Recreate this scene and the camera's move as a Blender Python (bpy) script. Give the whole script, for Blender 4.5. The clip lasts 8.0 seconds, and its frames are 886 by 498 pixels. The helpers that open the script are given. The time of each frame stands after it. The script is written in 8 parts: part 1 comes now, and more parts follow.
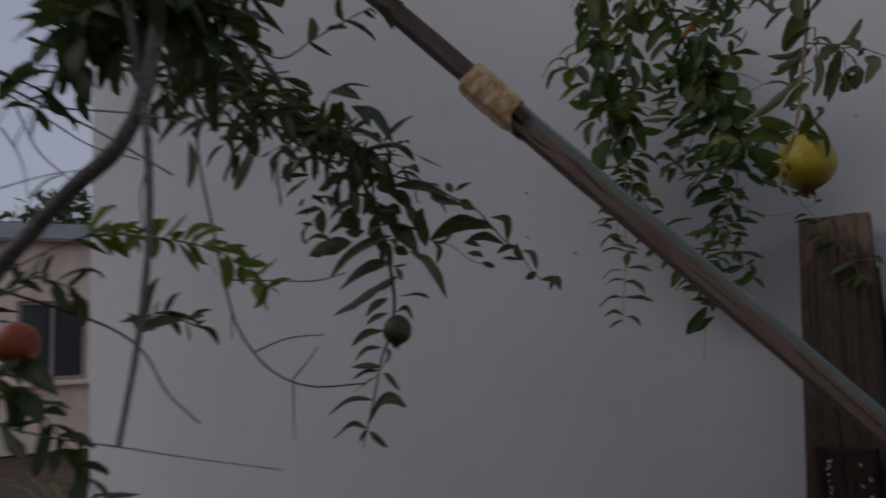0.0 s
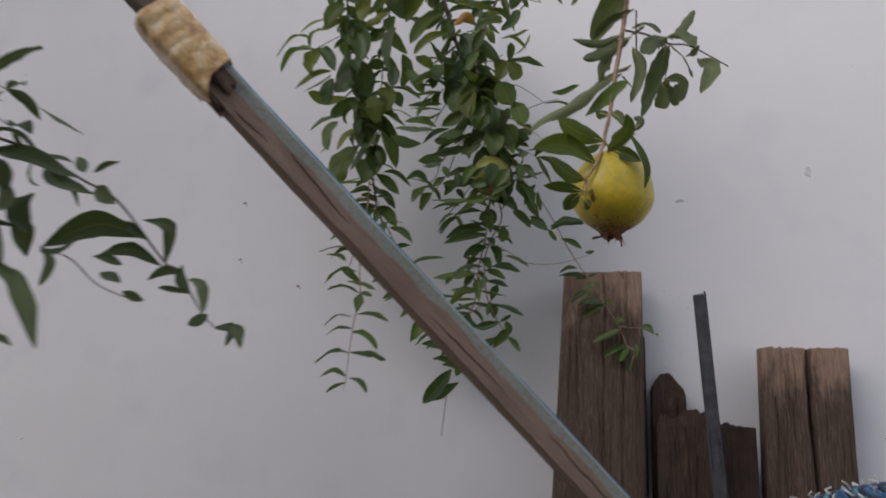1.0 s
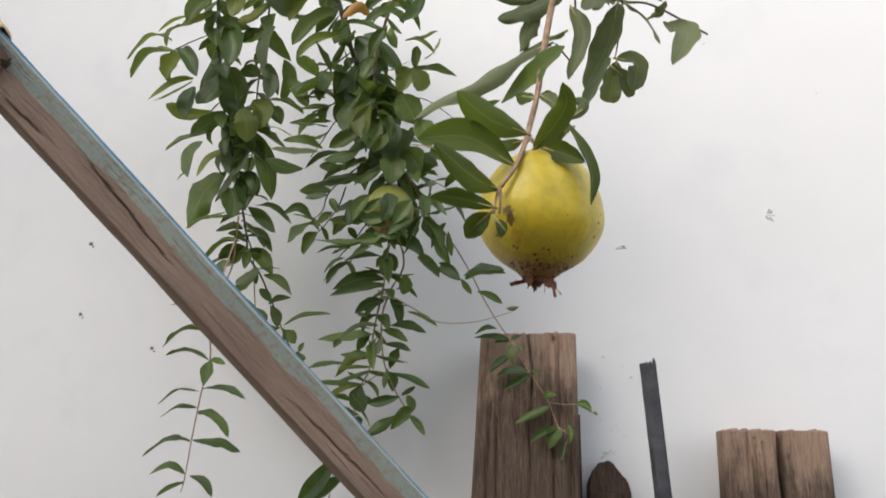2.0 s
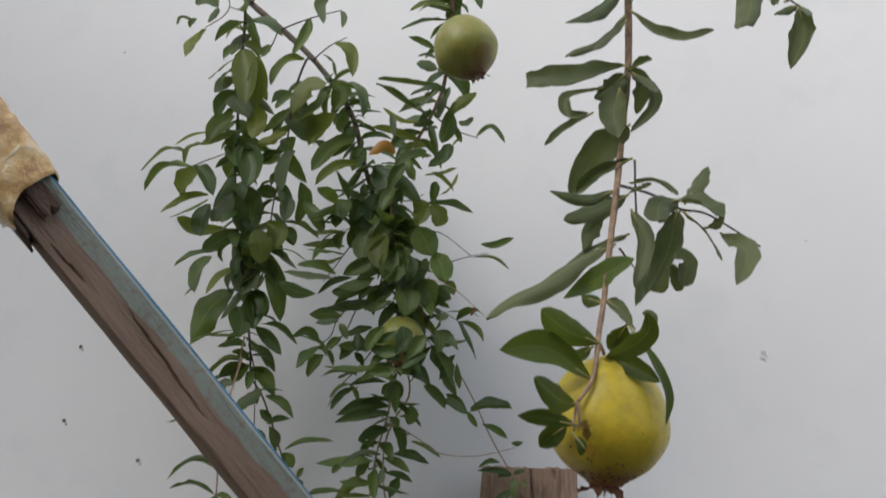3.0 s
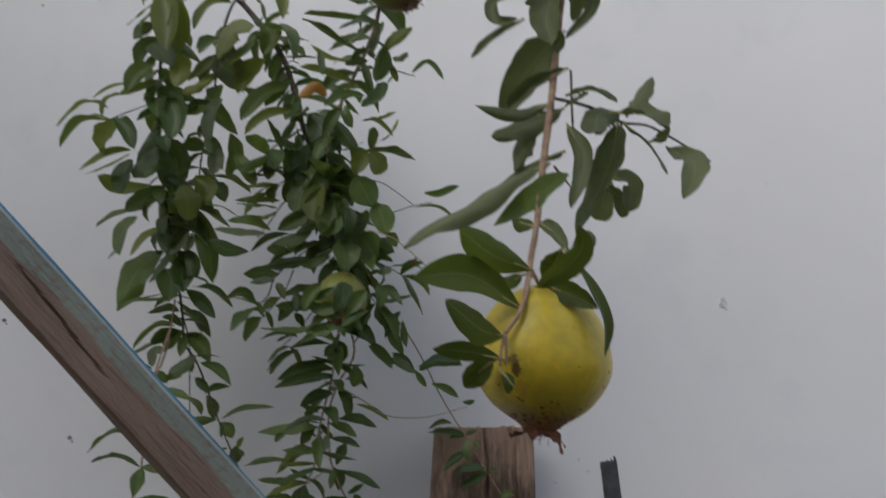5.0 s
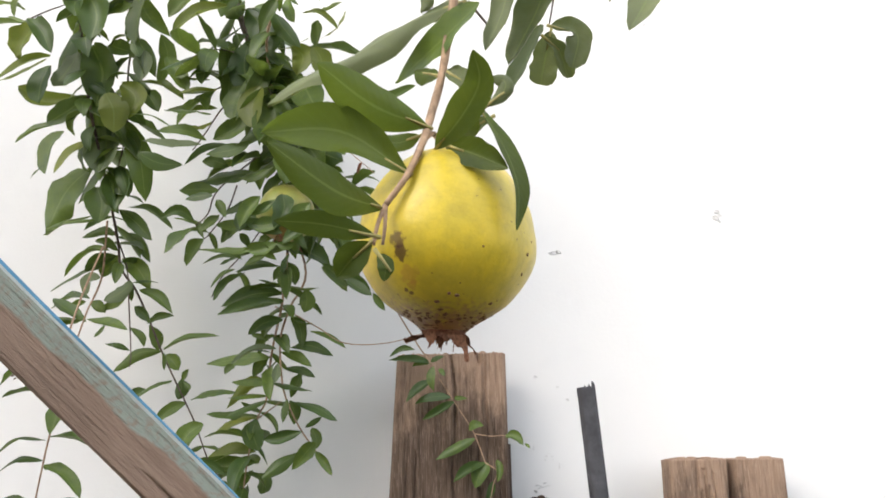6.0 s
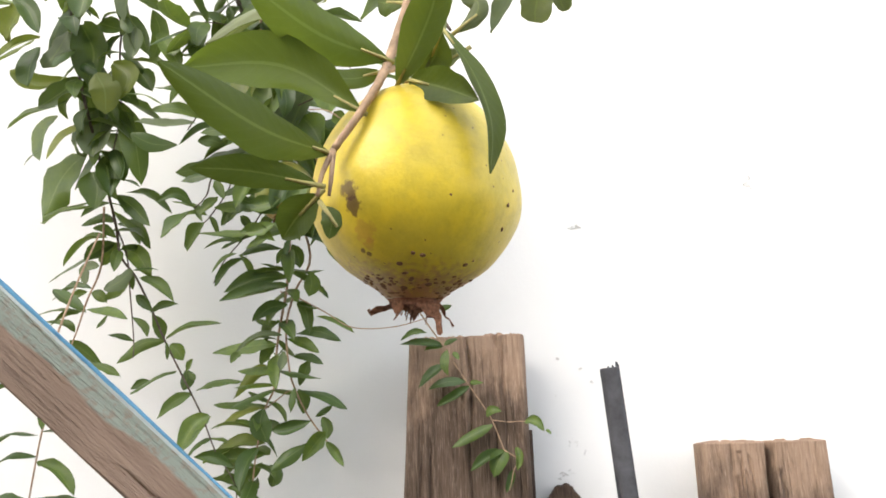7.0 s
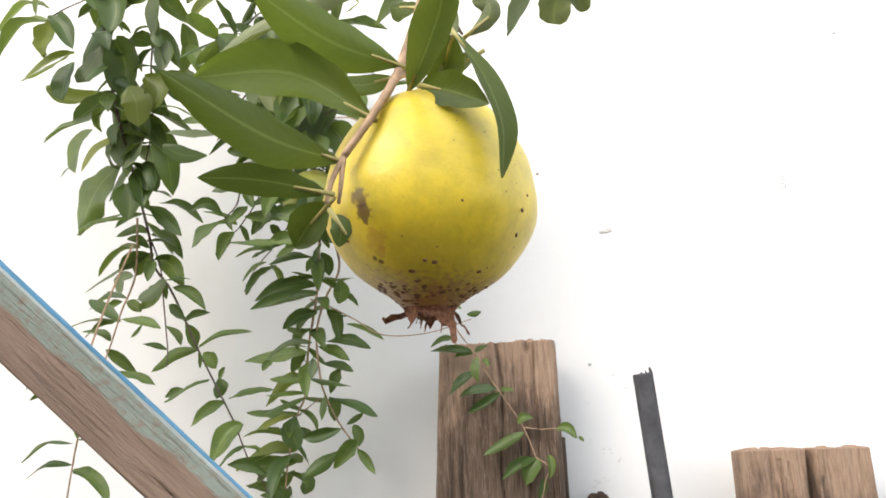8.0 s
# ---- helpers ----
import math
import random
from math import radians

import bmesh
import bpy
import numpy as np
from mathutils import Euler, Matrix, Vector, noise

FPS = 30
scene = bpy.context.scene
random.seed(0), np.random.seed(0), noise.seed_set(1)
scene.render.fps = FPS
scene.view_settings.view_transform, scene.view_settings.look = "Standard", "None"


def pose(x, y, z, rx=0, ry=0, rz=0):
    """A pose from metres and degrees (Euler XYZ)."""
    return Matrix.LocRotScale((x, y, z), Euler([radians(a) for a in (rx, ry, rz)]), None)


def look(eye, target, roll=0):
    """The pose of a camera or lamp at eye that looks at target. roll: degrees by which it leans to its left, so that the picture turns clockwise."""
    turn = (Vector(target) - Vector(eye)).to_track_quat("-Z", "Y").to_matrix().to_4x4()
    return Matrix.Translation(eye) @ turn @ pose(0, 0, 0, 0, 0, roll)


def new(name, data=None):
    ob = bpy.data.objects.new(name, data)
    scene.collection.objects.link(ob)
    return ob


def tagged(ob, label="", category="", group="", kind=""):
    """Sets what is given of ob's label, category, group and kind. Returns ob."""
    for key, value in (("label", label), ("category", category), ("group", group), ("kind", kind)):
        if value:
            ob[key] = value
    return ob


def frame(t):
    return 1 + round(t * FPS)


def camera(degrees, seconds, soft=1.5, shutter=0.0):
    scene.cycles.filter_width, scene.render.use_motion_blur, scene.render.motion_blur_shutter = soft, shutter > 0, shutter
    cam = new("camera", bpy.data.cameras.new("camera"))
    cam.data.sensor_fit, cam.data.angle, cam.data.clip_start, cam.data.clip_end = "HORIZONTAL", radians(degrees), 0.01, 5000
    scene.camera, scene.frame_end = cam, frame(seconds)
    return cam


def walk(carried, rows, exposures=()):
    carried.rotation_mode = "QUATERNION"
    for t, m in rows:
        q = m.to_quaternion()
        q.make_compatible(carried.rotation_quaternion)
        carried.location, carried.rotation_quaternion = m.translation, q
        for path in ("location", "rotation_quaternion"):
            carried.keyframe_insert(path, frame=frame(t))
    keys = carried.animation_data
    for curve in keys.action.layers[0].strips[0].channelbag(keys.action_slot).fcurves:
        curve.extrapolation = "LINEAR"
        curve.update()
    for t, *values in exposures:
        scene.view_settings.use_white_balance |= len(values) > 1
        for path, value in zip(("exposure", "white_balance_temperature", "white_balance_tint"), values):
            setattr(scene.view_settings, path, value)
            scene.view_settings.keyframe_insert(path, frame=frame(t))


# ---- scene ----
cam = camera(60.0, 8.0, soft=1.7, shutter=0.3)
PATH = [
    (0, (0.13, -2.048, 1.266), (-0.974, -0.399, 1.512), -2.6),
    (0.2, (0.068, -1.946, 1.257), (-0.869, -0.199, 1.52), -1.8),
    (0.5, (0.022, -1.8, 1.309), (-0.695, 0.051, 1.547), 0.2),
    (1, (-0.014, -1.597, 1.328), (-0.524, 0.311, 1.638), 0.8),
    (1.2, (-0.014, -1.46, 1.326), (-0.484, 0.451, 1.686), 0.7),
    (2.3, (-0.048, -1.285, 1.394), (-0.325, 0.632, 1.896), 1.2),
    (2.5, (-0.079, -1.315, 1.407), (-0.325, 0.594, 1.951), 1.9),
    (3, (-0.109, -1.34, 1.456), (-0.318, 0.544, 2.092), 2.5),
    (3.5, (-0.115, -1.36, 1.487), (-0.299, 0.497, 2.204), 1.9),
    (4, (-0.122, -1.371, 1.492), (-0.302, 0.467, 2.259), 1.8),
    (4.5, (-0.117, -1.344, 1.476), (-0.296, 0.515, 2.191), 1.8),
    (5, (-0.078, -1.259, 1.444), (-0.207, 0.652, 2.021), 0.0),
    (5.2, (-0.061, -1.22, 1.441), (-0.175, 0.707, 1.966), -0.7),
    (6.3, (-0.01, -1.113, 1.432), (-0.192, 0.833, 1.854), -1.5),
    (6.5, (-0.005, -1.096, 1.434), (-0.202, 0.851, 1.85), -2.0),
    (7, (0.002, -1.074, 1.431), (-0.241, 0.869, 1.834), -2.2),
    (7.5, (0.009, -1.069, 1.432), (-0.271, 0.868, 1.841), -2.4),
    (8, (0.01, -1.068, 1.432), (-0.324, 0.859, 1.854), -2.4),
]
EXPOSURES = [
    (0, -2.52, 6000, 19), (0.5, -1.39, 6200, 19), (1, -0.97, 6250, 17), (2.3, 0.02, 6550, 10.5), (2.5, -0.27, 6500, 10.5), (3, -0.74, 6300, 10.5), (3.5, -1.30, 6050, 10.5), (4, -1.90, 5900, 10.5),
    (4.5, -1.80, 5900, 10), (5, -1.15, 6150, 12.5), (6.3, 0.73, 6700, 10), (6.5, 0.78, 6750, 10), (8, 0.78, 6750, 10),
]
walk(cam, [(t, look(eye, target, roll)) for t, eye, target, roll in PATH], EXPOSURES)

# ---- light ----
world = bpy.data.worlds.new("world")
scene.world = world
world.use_nodes = True
wn = world.node_tree.nodes
sky = wn.new("ShaderNodeTexSky")
sky.sky_type, sky.sun_disc = "NISHITA", False
sky.sun_elevation, sky.sun_rotation = radians(36.5), radians(217)
sky.air_density, sky.dust_density = 1.0, 3.0
wn["Background"].inputs["Strength"].default_value = 0.15
haze = wn.new("ShaderNodeMix")
haze.data_type, haze.blend_type = "RGBA", "ADD"
haze.inputs["Factor"].default_value = 1.0
haze.inputs["B"].default_value = (9.2, 9.4, 9.7, 1)
world.node_tree.links.new(sky.outputs["Color"], haze.inputs["A"])
world.node_tree.links.new(haze.outputs["Result"], wn["Background"].inputs["Color"])
sun_data = bpy.data.lights.new("sun", "SUN")
sun_data.energy, sun_data.angle, sun_data.color = 2.3, radians(38), (1.0, 0.975, 0.94)
sun = new("sun", sun_data)
sun.matrix_world = look((-2.2, -2.9, 2.7), (0, 0, 0))


# ---- materials ----
def nodes_of(name, rough=0.7, metal=0.0, spec=0.5):
    mat = bpy.data.materials.new(name)
    mat.use_nodes = True
    nt = mat.node_tree
    bsdf = nt.nodes["Principled BSDF"]
    bsdf.inputs["Roughness"].default_value = rough
    bsdf.inputs["Metallic"].default_value = metal
    bsdf.inputs["Specular IOR Level"].default_value = spec
    return mat, nt, bsdf


def add(nt, kind, **values):
    node = nt.nodes.new(kind)
    for key, value in values.items():
        node.inputs[key.replace("_", " ")].default_value = value
    return node


def coords(nt, scale=(1, 1, 1), space="Object"):
    tc = nt.nodes.new("ShaderNodeTexCoord")
    mp = add(nt, "ShaderNodeMapping", Scale=scale)
    nt.links.new(tc.outputs[space], mp.inputs["Vector"])
    return mp.outputs["Vector"]


def noise_tex(nt, vec, scale, detail=4.0, rough=0.55):
    n = add(nt, "ShaderNodeTexNoise", Scale=scale, Detail=detail, Roughness=rough)
    nt.links.new(vec, n.inputs["Vector"])
    return n.outputs["Fac"]


def ramp(nt, fac, stops):
    r = nt.nodes.new("ShaderNodeValToRGB")
    while len(r.color_ramp.elements) < len(stops):
        r.color_ramp.elements.new(0.5)
    for el, (pos, col) in zip(r.color_ramp.elements, stops):
        el.position, el.color = pos, (*col, 1)
    nt.links.new(fac, r.inputs["Fac"])
    return r.outputs["Color"]


def mix(nt, fac, a, b, blend="MIX"):
    m = nt.nodes.new("ShaderNodeMix")
    m.data_type, m.blend_type = "RGBA", blend
    for sock, value in ((m.inputs["Factor"], fac), (m.inputs["A"], a), (m.inputs["B"], b)):
        if isinstance(value, bpy.types.NodeSocket):
            nt.links.new(value, sock)
        elif isinstance(value, tuple):
            sock.default_value = (*value, 1)
        else:
            sock.default_value = value
    return m.outputs["Result"]


def calc(nt, op, a, b=0.0, c=0.0):
    m = nt.nodes.new("ShaderNodeMath")
    m.operation = op
    for sock, value in zip(m.inputs, (a, b, c)):
        if isinstance(value, bpy.types.NodeSocket):
            nt.links.new(value, sock)
        else:
            sock.default_value = value
    return m.outputs[0]


def bump(nt, bsdf, height, strength=0.3, dist=0.002):
    b = add(nt, "ShaderNodeBump", Strength=strength, Distance=dist)
    nt.links.new(height, b.inputs["Height"])
    nt.links.new(b.outputs["Normal"], bsdf.inputs["Normal"])


def plaster():
    mat, nt, bsdf = nodes_of("white_plaster", 0.75, spec=0.3)
    v = coords(nt)
    big, mid, fine = noise_tex(nt, v, 0.9, 5), noise_tex(nt, v, 7, 6), noise_tex(nt, v, 160, 3)
    c = ramp(nt, big, [(0.3, (0.70, 0.70, 0.69)), (0.7, (0.80, 0.80, 0.79))])
    c = mix(nt, calc(nt, "MULTIPLY", calc(nt, "SUBTRACT", mid, 0.55), 1.2), c, (0.55, 0.57, 0.58))
    nt.links.new(c, bsdf.inputs["Base Color"])
    bump(nt, bsdf, calc(nt, "ADD", fine, calc(nt, "MULTIPLY", mid, 2.0)), 0.12, 0.002)
    return mat


def timber(name, dark, mid_c, light, axis="Z", band=None, stains=1.0, line_amount=0.6, bleached=None):
    """Bare wood along an axis; bleached: the sun-bleached colour of the upper end of a standing board, with a ragged edge to the dirt-stained rest."""
    mat, nt, bsdf = nodes_of(name, 0.85, spec=0.2)
    stretch = {"Z": (1, 1, 0.06), "X": (0.06, 1, 1)}[axis]
    v = coords(nt, stretch)
    grain, fibre = noise_tex(nt, v, 430, 7, 0.75), noise_tex(nt, v, 1300, 3)
    tone = noise_tex(nt, coords(nt, tuple(x ** 0.5 for x in stretch)), 60, 5)
    grain = calc(nt, "ADD", calc(nt, "MULTIPLY", grain, 0.78), calc(nt, "MULTIPLY", tone, 0.22))
    lines = ramp(nt, noise_tex(nt, coords(nt, tuple(x if x == 1 else 0.03 for x in stretch)), 520, 6, 0.65), [(0.36, (1, 1, 1)), (0.43, (0, 0, 0))])
    stain = noise_tex(nt, coords(nt, (1, 1, 0.5)), 9, 5, 0.6)
    c = ramp(nt, grain, [(0.28, dark), (0.48, mid_c), (0.72, light)])
    c = mix(nt, calc(nt, "MULTIPLY", fibre, 0.4 if line_amount > 0.3 else 0.07), c, tuple(x * 0.45 for x in mid_c))
    c = mix(nt, calc(nt, "MULTIPLY", lines, line_amount), c, dark)
    streak = noise_tex(nt, coords(nt, tuple(x if x == 1 else 0.05 for x in stretch)), 900, 4, 0.6)
    c = mix(nt, calc(nt, "MULTIPLY", ramp(nt, streak, [(0.56, (0, 0, 0)), (0.68, (1, 1, 1))]), line_amount * 0.7), c, tuple(min(0.8, x * 1.3) for x in light))
    c = mix(nt, calc(nt, "MULTIPLY", ramp(nt, stain, [(0.45, (0, 0, 0)), (0.68, (1, 1, 1))]), stains), c, tuple(x * 0.4 for x in mid_c))
    if bleached:
        tc = nt.nodes.new("ShaderNodeTexCoord")
        sep = nt.nodes.new("ShaderNodeSeparateXYZ")
        nt.links.new(tc.outputs["Generated"], sep.inputs[0])
        edge = calc(nt, "ADD", sep.outputs["Z"], calc(nt, "MULTIPLY", calc(nt, "SUBTRACT", noise_tex(nt, coords(nt, (1, 1, 0.45)), 26, 7, 0.65), 0.5), 0.20))
        worn = ramp(nt, edge, [(0.93, (0, 0, 0)), (0.985, (1, 1, 1))])
        c = mix(nt, calc(nt, "MULTIPLY", worn, 0.5), c, bleached)
        soil = calc(nt, "MULTIPLY", ramp(nt, edge, [(0.915, (1, 1, 1)), (0.972, (0, 0, 0))]), 0.52)
        c = mix(nt, soil, c, (0.066, 0.046, 0.033))
    if band:
        c = band(nt, c)
    nt.links.new(c, bsdf.inputs["Base Color"])
    bump(nt, bsdf, calc(nt, "SUBTRACT", calc(nt, "ADD", grain, calc(nt, "MULTIPLY", fibre, 0.6)), calc(nt, "MULTIPLY", lines, 0.5)), 0.9, 0.003)
    return mat


def leaf_mat(name, deep, fresh, under, through_light=0.22, rough=0.40):
    mat, nt, bsdf = nodes_of(name, rough, spec=0.36 if rough < 0.5 else 0.25)
    info = nt.nodes.new("ShaderNodeObjectInfo")
    uv = nt.nodes.new("ShaderNodeUVMap")
    sep = nt.nodes.new("ShaderNodeSeparateXYZ")
    nt.links.new(uv.outputs["UV"], sep.inputs[0])
    c = mix(nt, info.outputs["Random"], deep, fresh)
    blot = noise_tex(nt, coords(nt, (1, 1, 1)), 5, 5, 0.6)
    c = mix(nt, calc(nt, "MULTIPLY", ramp(nt, blot, [(0.35, (0, 0, 0)), (0.68, (1, 1, 1))]), 0.7), c, under)
    across = calc(nt, "ABSOLUTE", calc(nt, "SUBTRACT", sep.outputs["Y"], 0.5))
    rib = calc(nt, "LESS_THAN", across, 0.028)
    wave = calc(nt, "SINE", calc(nt, "MULTIPLY", calc(nt, "SUBTRACT", sep.outputs["X"], calc(nt, "MULTIPLY", across, 0.35)), 75.0))
    vein = calc(nt, "MULTIPLY", calc(nt, "GREATER_THAN", wave, 0.9), 0.03)
    c = mix(nt, calc(nt, "MAXIMUM", calc(nt, "MULTIPLY", rib, 0.28), vein), c, (0.22, 0.28, 0.09))
    nt.links.new(c, bsdf.inputs["Base Color"])
    bump(nt, bsdf, calc(nt, "ADD", calc(nt, "MULTIPLY", wave, 0.05), blot), 0.2, 0.002)
    tr = nt.nodes.new("ShaderNodeBsdfTranslucent")
    nt.links.new(mix(nt, 0.5, c, (0.25, 0.34, 0.05)), tr.inputs["Color"])
    ms = nt.nodes.new("ShaderNodeMixShader")
    ms.inputs[0].default_value = through_light
    nt.links.new(bsdf.outputs[0], ms.inputs[1])
    nt.links.new(tr.outputs[0], ms.inputs[2])
    nt.links.new(ms.outputs[0], nt.nodes["Material Output"].inputs["Surface"])
    return mat


def plain(name, col, var=0.25, scale=30, rough=0.7, spec=0.3, relief=0.3, metal=0.0):
    mat, nt, bsdf = nodes_of(name, rough, metal, spec)
    v = coords(nt)
    n, f = noise_tex(nt, v, scale, 5), noise_tex(nt, v, scale * 7, 3)
    c = ramp(nt, n, [(0.3, tuple(x * (1 - var) for x in col)), (0.7, tuple(min(1, x * (1 + var)) for x in col))])
    nt.links.new(c, bsdf.inputs["Base Color"])
    bump(nt, bsdf, calc(nt, "ADD", n, f), relief, 0.003)
    return mat


def fruit_skin(name, main, blush, rust, spots):
    """Skin: two hues, rust towards the crown, small corky specks and the scars given as (place, radius)."""
    mat, nt, bsdf = nodes_of(name, 0.38, spec=0.4)
    tc = nt.nodes.new("ShaderNodeTexCoord")
    v = tc.outputs["Object"]
    sep = nt.nodes.new("ShaderNodeSeparateXYZ")
    nt.links.new(v, sep.inputs[0])
    n1, n2 = noise_tex(nt, v, 1.7, 6), noise_tex(nt, v, 16, 5)
    c = mix(nt, ramp(nt, n1, [(0.35, (0, 0, 0)), (0.7, (1, 1, 1))]), main, blush)
    low = calc(nt, "MULTIPLY", calc(nt, "SUBTRACT", -0.98, calc(nt, "ADD", sep.outputs["Z"], calc(nt, "MULTIPLY", n2, -0.55))), 4.0)
    low = calc(nt, "MINIMUM", calc(nt, "MAXIMUM", low, 0.0), 0.92)
    c = mix(nt, low, c, rust)
    vor = add(nt, "ShaderNodeTexVoronoi", Scale=9.0, Randomness=1.0)
    nt.links.new(v, vor.inputs["Vector"])
    speck = calc(nt, "MULTIPLY", calc(nt, "LESS_THAN", vor.outputs["Distance"], 0.09), calc(nt, "GREATER_THAN", n1, 0.5))
    c = mix(nt, calc(nt, "MULTIPLY", speck, 0.8), c, (0.10, 0.05, 0.02))
    for place, radius, amount, tint in spots:
        d = nt.nodes.new("ShaderNodeVectorMath")
        d.operation = "DISTANCE"
        d.inputs[1].default_value = place
        nt.links.new(v, d.inputs[0])
        near = calc(nt, "ADD", d.outputs["Value"], calc(nt, "MULTIPLY", calc(nt, "SUBTRACT", n2, 0.5), radius * 1.6))
        c = mix(nt, calc(nt, "MULTIPLY", ramp(nt, calc(nt, "DIVIDE", near, radius), [(0.75, (1, 1, 1)), (1.0, (0, 0, 0))]), amount), c, tint)
    n3 = noise_tex(nt, v, 5, 5, 0.6)
    c = mix(nt, calc(nt, "MULTIPLY", ramp(nt, n3, [(0.42, (0, 0, 0)), (0.72, (1, 1, 1))]), 0.5), c, tuple(x * 0.6 for x in blush))
    nt.links.new(c, bsdf.inputs["Base Color"])
    bump(nt, bsdf, calc(nt, "ADD", n2, n1), 0.05, 0.02)
    return mat


def beam_paint(nt, c):
    """Blue paint on the upper side and a worn green-grey strip along the front edge."""
    tc = nt.nodes.new("ShaderNodeTexCoord")
    sep = nt.nodes.new("ShaderNodeSeparateXYZ")
    nt.links.new(tc.outputs["Object"], sep.inputs[0])
    n = noise_tex(nt, coords(nt, (0.5, 1, 1)), 20, 7, 0.62)
    wob = calc(nt, "MULTIPLY", calc(nt, "SUBTRACT", n, 0.5), 0.022)
    z = calc(nt, "ADD", sep.outputs["Z"], wob)
    strip = ramp(nt, calc(nt, "MULTIPLY", z, 20.0), [(0.085, (0, 0, 0)), (0.13, (1, 1, 1))])
    flake = ramp(nt, noise_tex(nt, coords(nt), 120, 6, 0.65), [(0.34, (0.25, 0.25, 0.25)), (0.52, (1, 1, 1))])
    c = mix(nt, calc(nt, "MULTIPLY", strip, calc(nt, "MULTIPLY", flake, 0.85)), c, (0.31, 0.37, 0.32))
    # Pale line along the arris: its highlight, put into the colour.
    rim_highlight = calc(nt, "GREATER_THAN", calc(nt, "ADD", sep.outputs["Z"], calc(nt, "MULTIPLY", wob, 0.12)), 0.0199)
    c = mix(nt, calc(nt, "MULTIPLY", rim_highlight, 0.6), c, (0.62, 0.69, 0.70))
    top = calc(nt, "GREATER_THAN", calc(nt, "ADD", sep.outputs["Z"], calc(nt, "MULTIPLY", wob, 0.2)), 0.0222)
    return mix(nt, calc(nt, "MULTIPLY", top, 0.95), c, (0.10, 0.30, 0.48))


PLASTER = plaster()
WOOD = timber("weathered_timber", (0.034, 0.022, 0.015), (0.170, 0.112, 0.078), (0.44, 0.33, 0.255), stains=0.6, line_amount=0.85, bleached=(0.50, 0.34, 0.235))
WOOD_DARK = timber("dark_timber", (0.018, 0.013, 0.010), (0.070, 0.046, 0.034), (0.15, 0.105, 0.074))
BEAM = timber("painted_beam_wood", (0.24, 0.162, 0.122), (0.31, 0.218, 0.163), (0.38, 0.275, 0.208), "X", beam_paint, 0.2, 0.10)
BEAM_BARE = timber("bare_beam_wood", (0.065, 0.045, 0.036), (0.17, 0.115, 0.087), (0.28, 0.205, 0.16), "X", None, 0.4)
BEAM_UPPER = timber("smooth_beam_wood", (0.13, 0.095, 0.078), (0.20, 0.150, 0.122), (0.27, 0.21, 0.175), "X", None, 0.3, 0.2)
GREY_STICK = plain("charcoal_grey_wood", (0.055, 0.055, 0.06), 0.4, 40, 0.8)
STRAW_BROWN = plain("brown_binding", (0.46, 0.29, 0.15), 0.4, 90, 0.6, 0.4, 0.6)
STRAW_PALE = plain("pale_binding", (0.80, 0.68, 0.48), 0.3, 90, 0.45, 0.5, 0.5)


def tape_mat():
    mat, nt, bsdf = nodes_of("tape_over_straw", 0.22, spec=0.6)
    v = coords(nt, (1, 1, 1))
    n, f = noise_tex(nt, v, 45, 5, 0.6), noise_tex(nt, v, 160, 4)
    c = ramp(nt, n, [(0.3, (0.42, 0.22, 0.10)), (0.46, (0.72, 0.47, 0.18)), (0.60, (0.80, 0.60, 0.32)), (0.74, (0.84, 0.74, 0.60))])
    nt.links.new(mix(nt, calc(nt, "MULTIPLY", f, 0.35), c, (0.45, 0.25, 0.12)), bsdf.inputs["Base Color"])
    bump(nt, bsdf, calc(nt, "ADD", n, f), 0.5, 0.004)
    return mat


TAPE = tape_mat()
BARK = plain("grey_brown_bark", (0.26, 0.235, 0.21), 0.4, 120, 0.85, 0.2, 0.6)
TWIG = plain("light_brown_twig", (0.34, 0.228, 0.145), 0.4, 150, 0.7, 0.3, 0.4)
BRANCH_BROWN = plain("brown_branch", (0.175, 0.14, 0.112), 0.4, 140, 0.8, 0.2, 0.5)
STALK = plain("leaf_stalk_green", (0.34, 0.30, 0.10), 0.25, 150, 0.5, 0.4, 0.3)
TWIG_DARK = plain("dark_twig", (0.11, 0.085, 0.068), 0.4, 150, 0.8, 0.2, 0.4)
LEAF = leaf_mat("leaf_green", (0.016, 0.045, 0.010), (0.122, 0.175, 0.030), (0.046, 0.085, 0.028), 0.30)
LEAF_FRESH = leaf_mat("leaf_fresh_green", (0.060, 0.095, 0.014), (0.21, 0.22, 0.026), (0.10, 0.130, 0.026), 0.40)
LEAF_NEAR = leaf_mat("leaf_dusty_green", (0.060, 0.080, 0.036), (0.150, 0.170, 0.075), (0.120, 0.135, 0.078), 0.26, 0.5)
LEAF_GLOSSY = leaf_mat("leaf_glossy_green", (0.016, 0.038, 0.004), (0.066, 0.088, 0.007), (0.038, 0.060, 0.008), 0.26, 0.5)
# Lit copy of the glossy leaf: sun and backlight are put into the colour.
LEAF_SUNLIT = leaf_mat("leaf_sunlit_glossy_green", (0.055, 0.088, 0.006), (0.100, 0.135, 0.010), (0.075, 0.108, 0.012), 0.38, 0.45)
# Shaded copy of the leaf colours, for boughs and crown; shade is in the colour.
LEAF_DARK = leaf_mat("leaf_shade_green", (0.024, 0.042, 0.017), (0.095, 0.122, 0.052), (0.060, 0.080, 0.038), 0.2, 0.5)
LEAF_LIME = leaf_mat("leaf_young_lime", (0.16, 0.24, 0.03), (0.24, 0.34, 0.05), (0.20, 0.28, 0.06), 0.4)
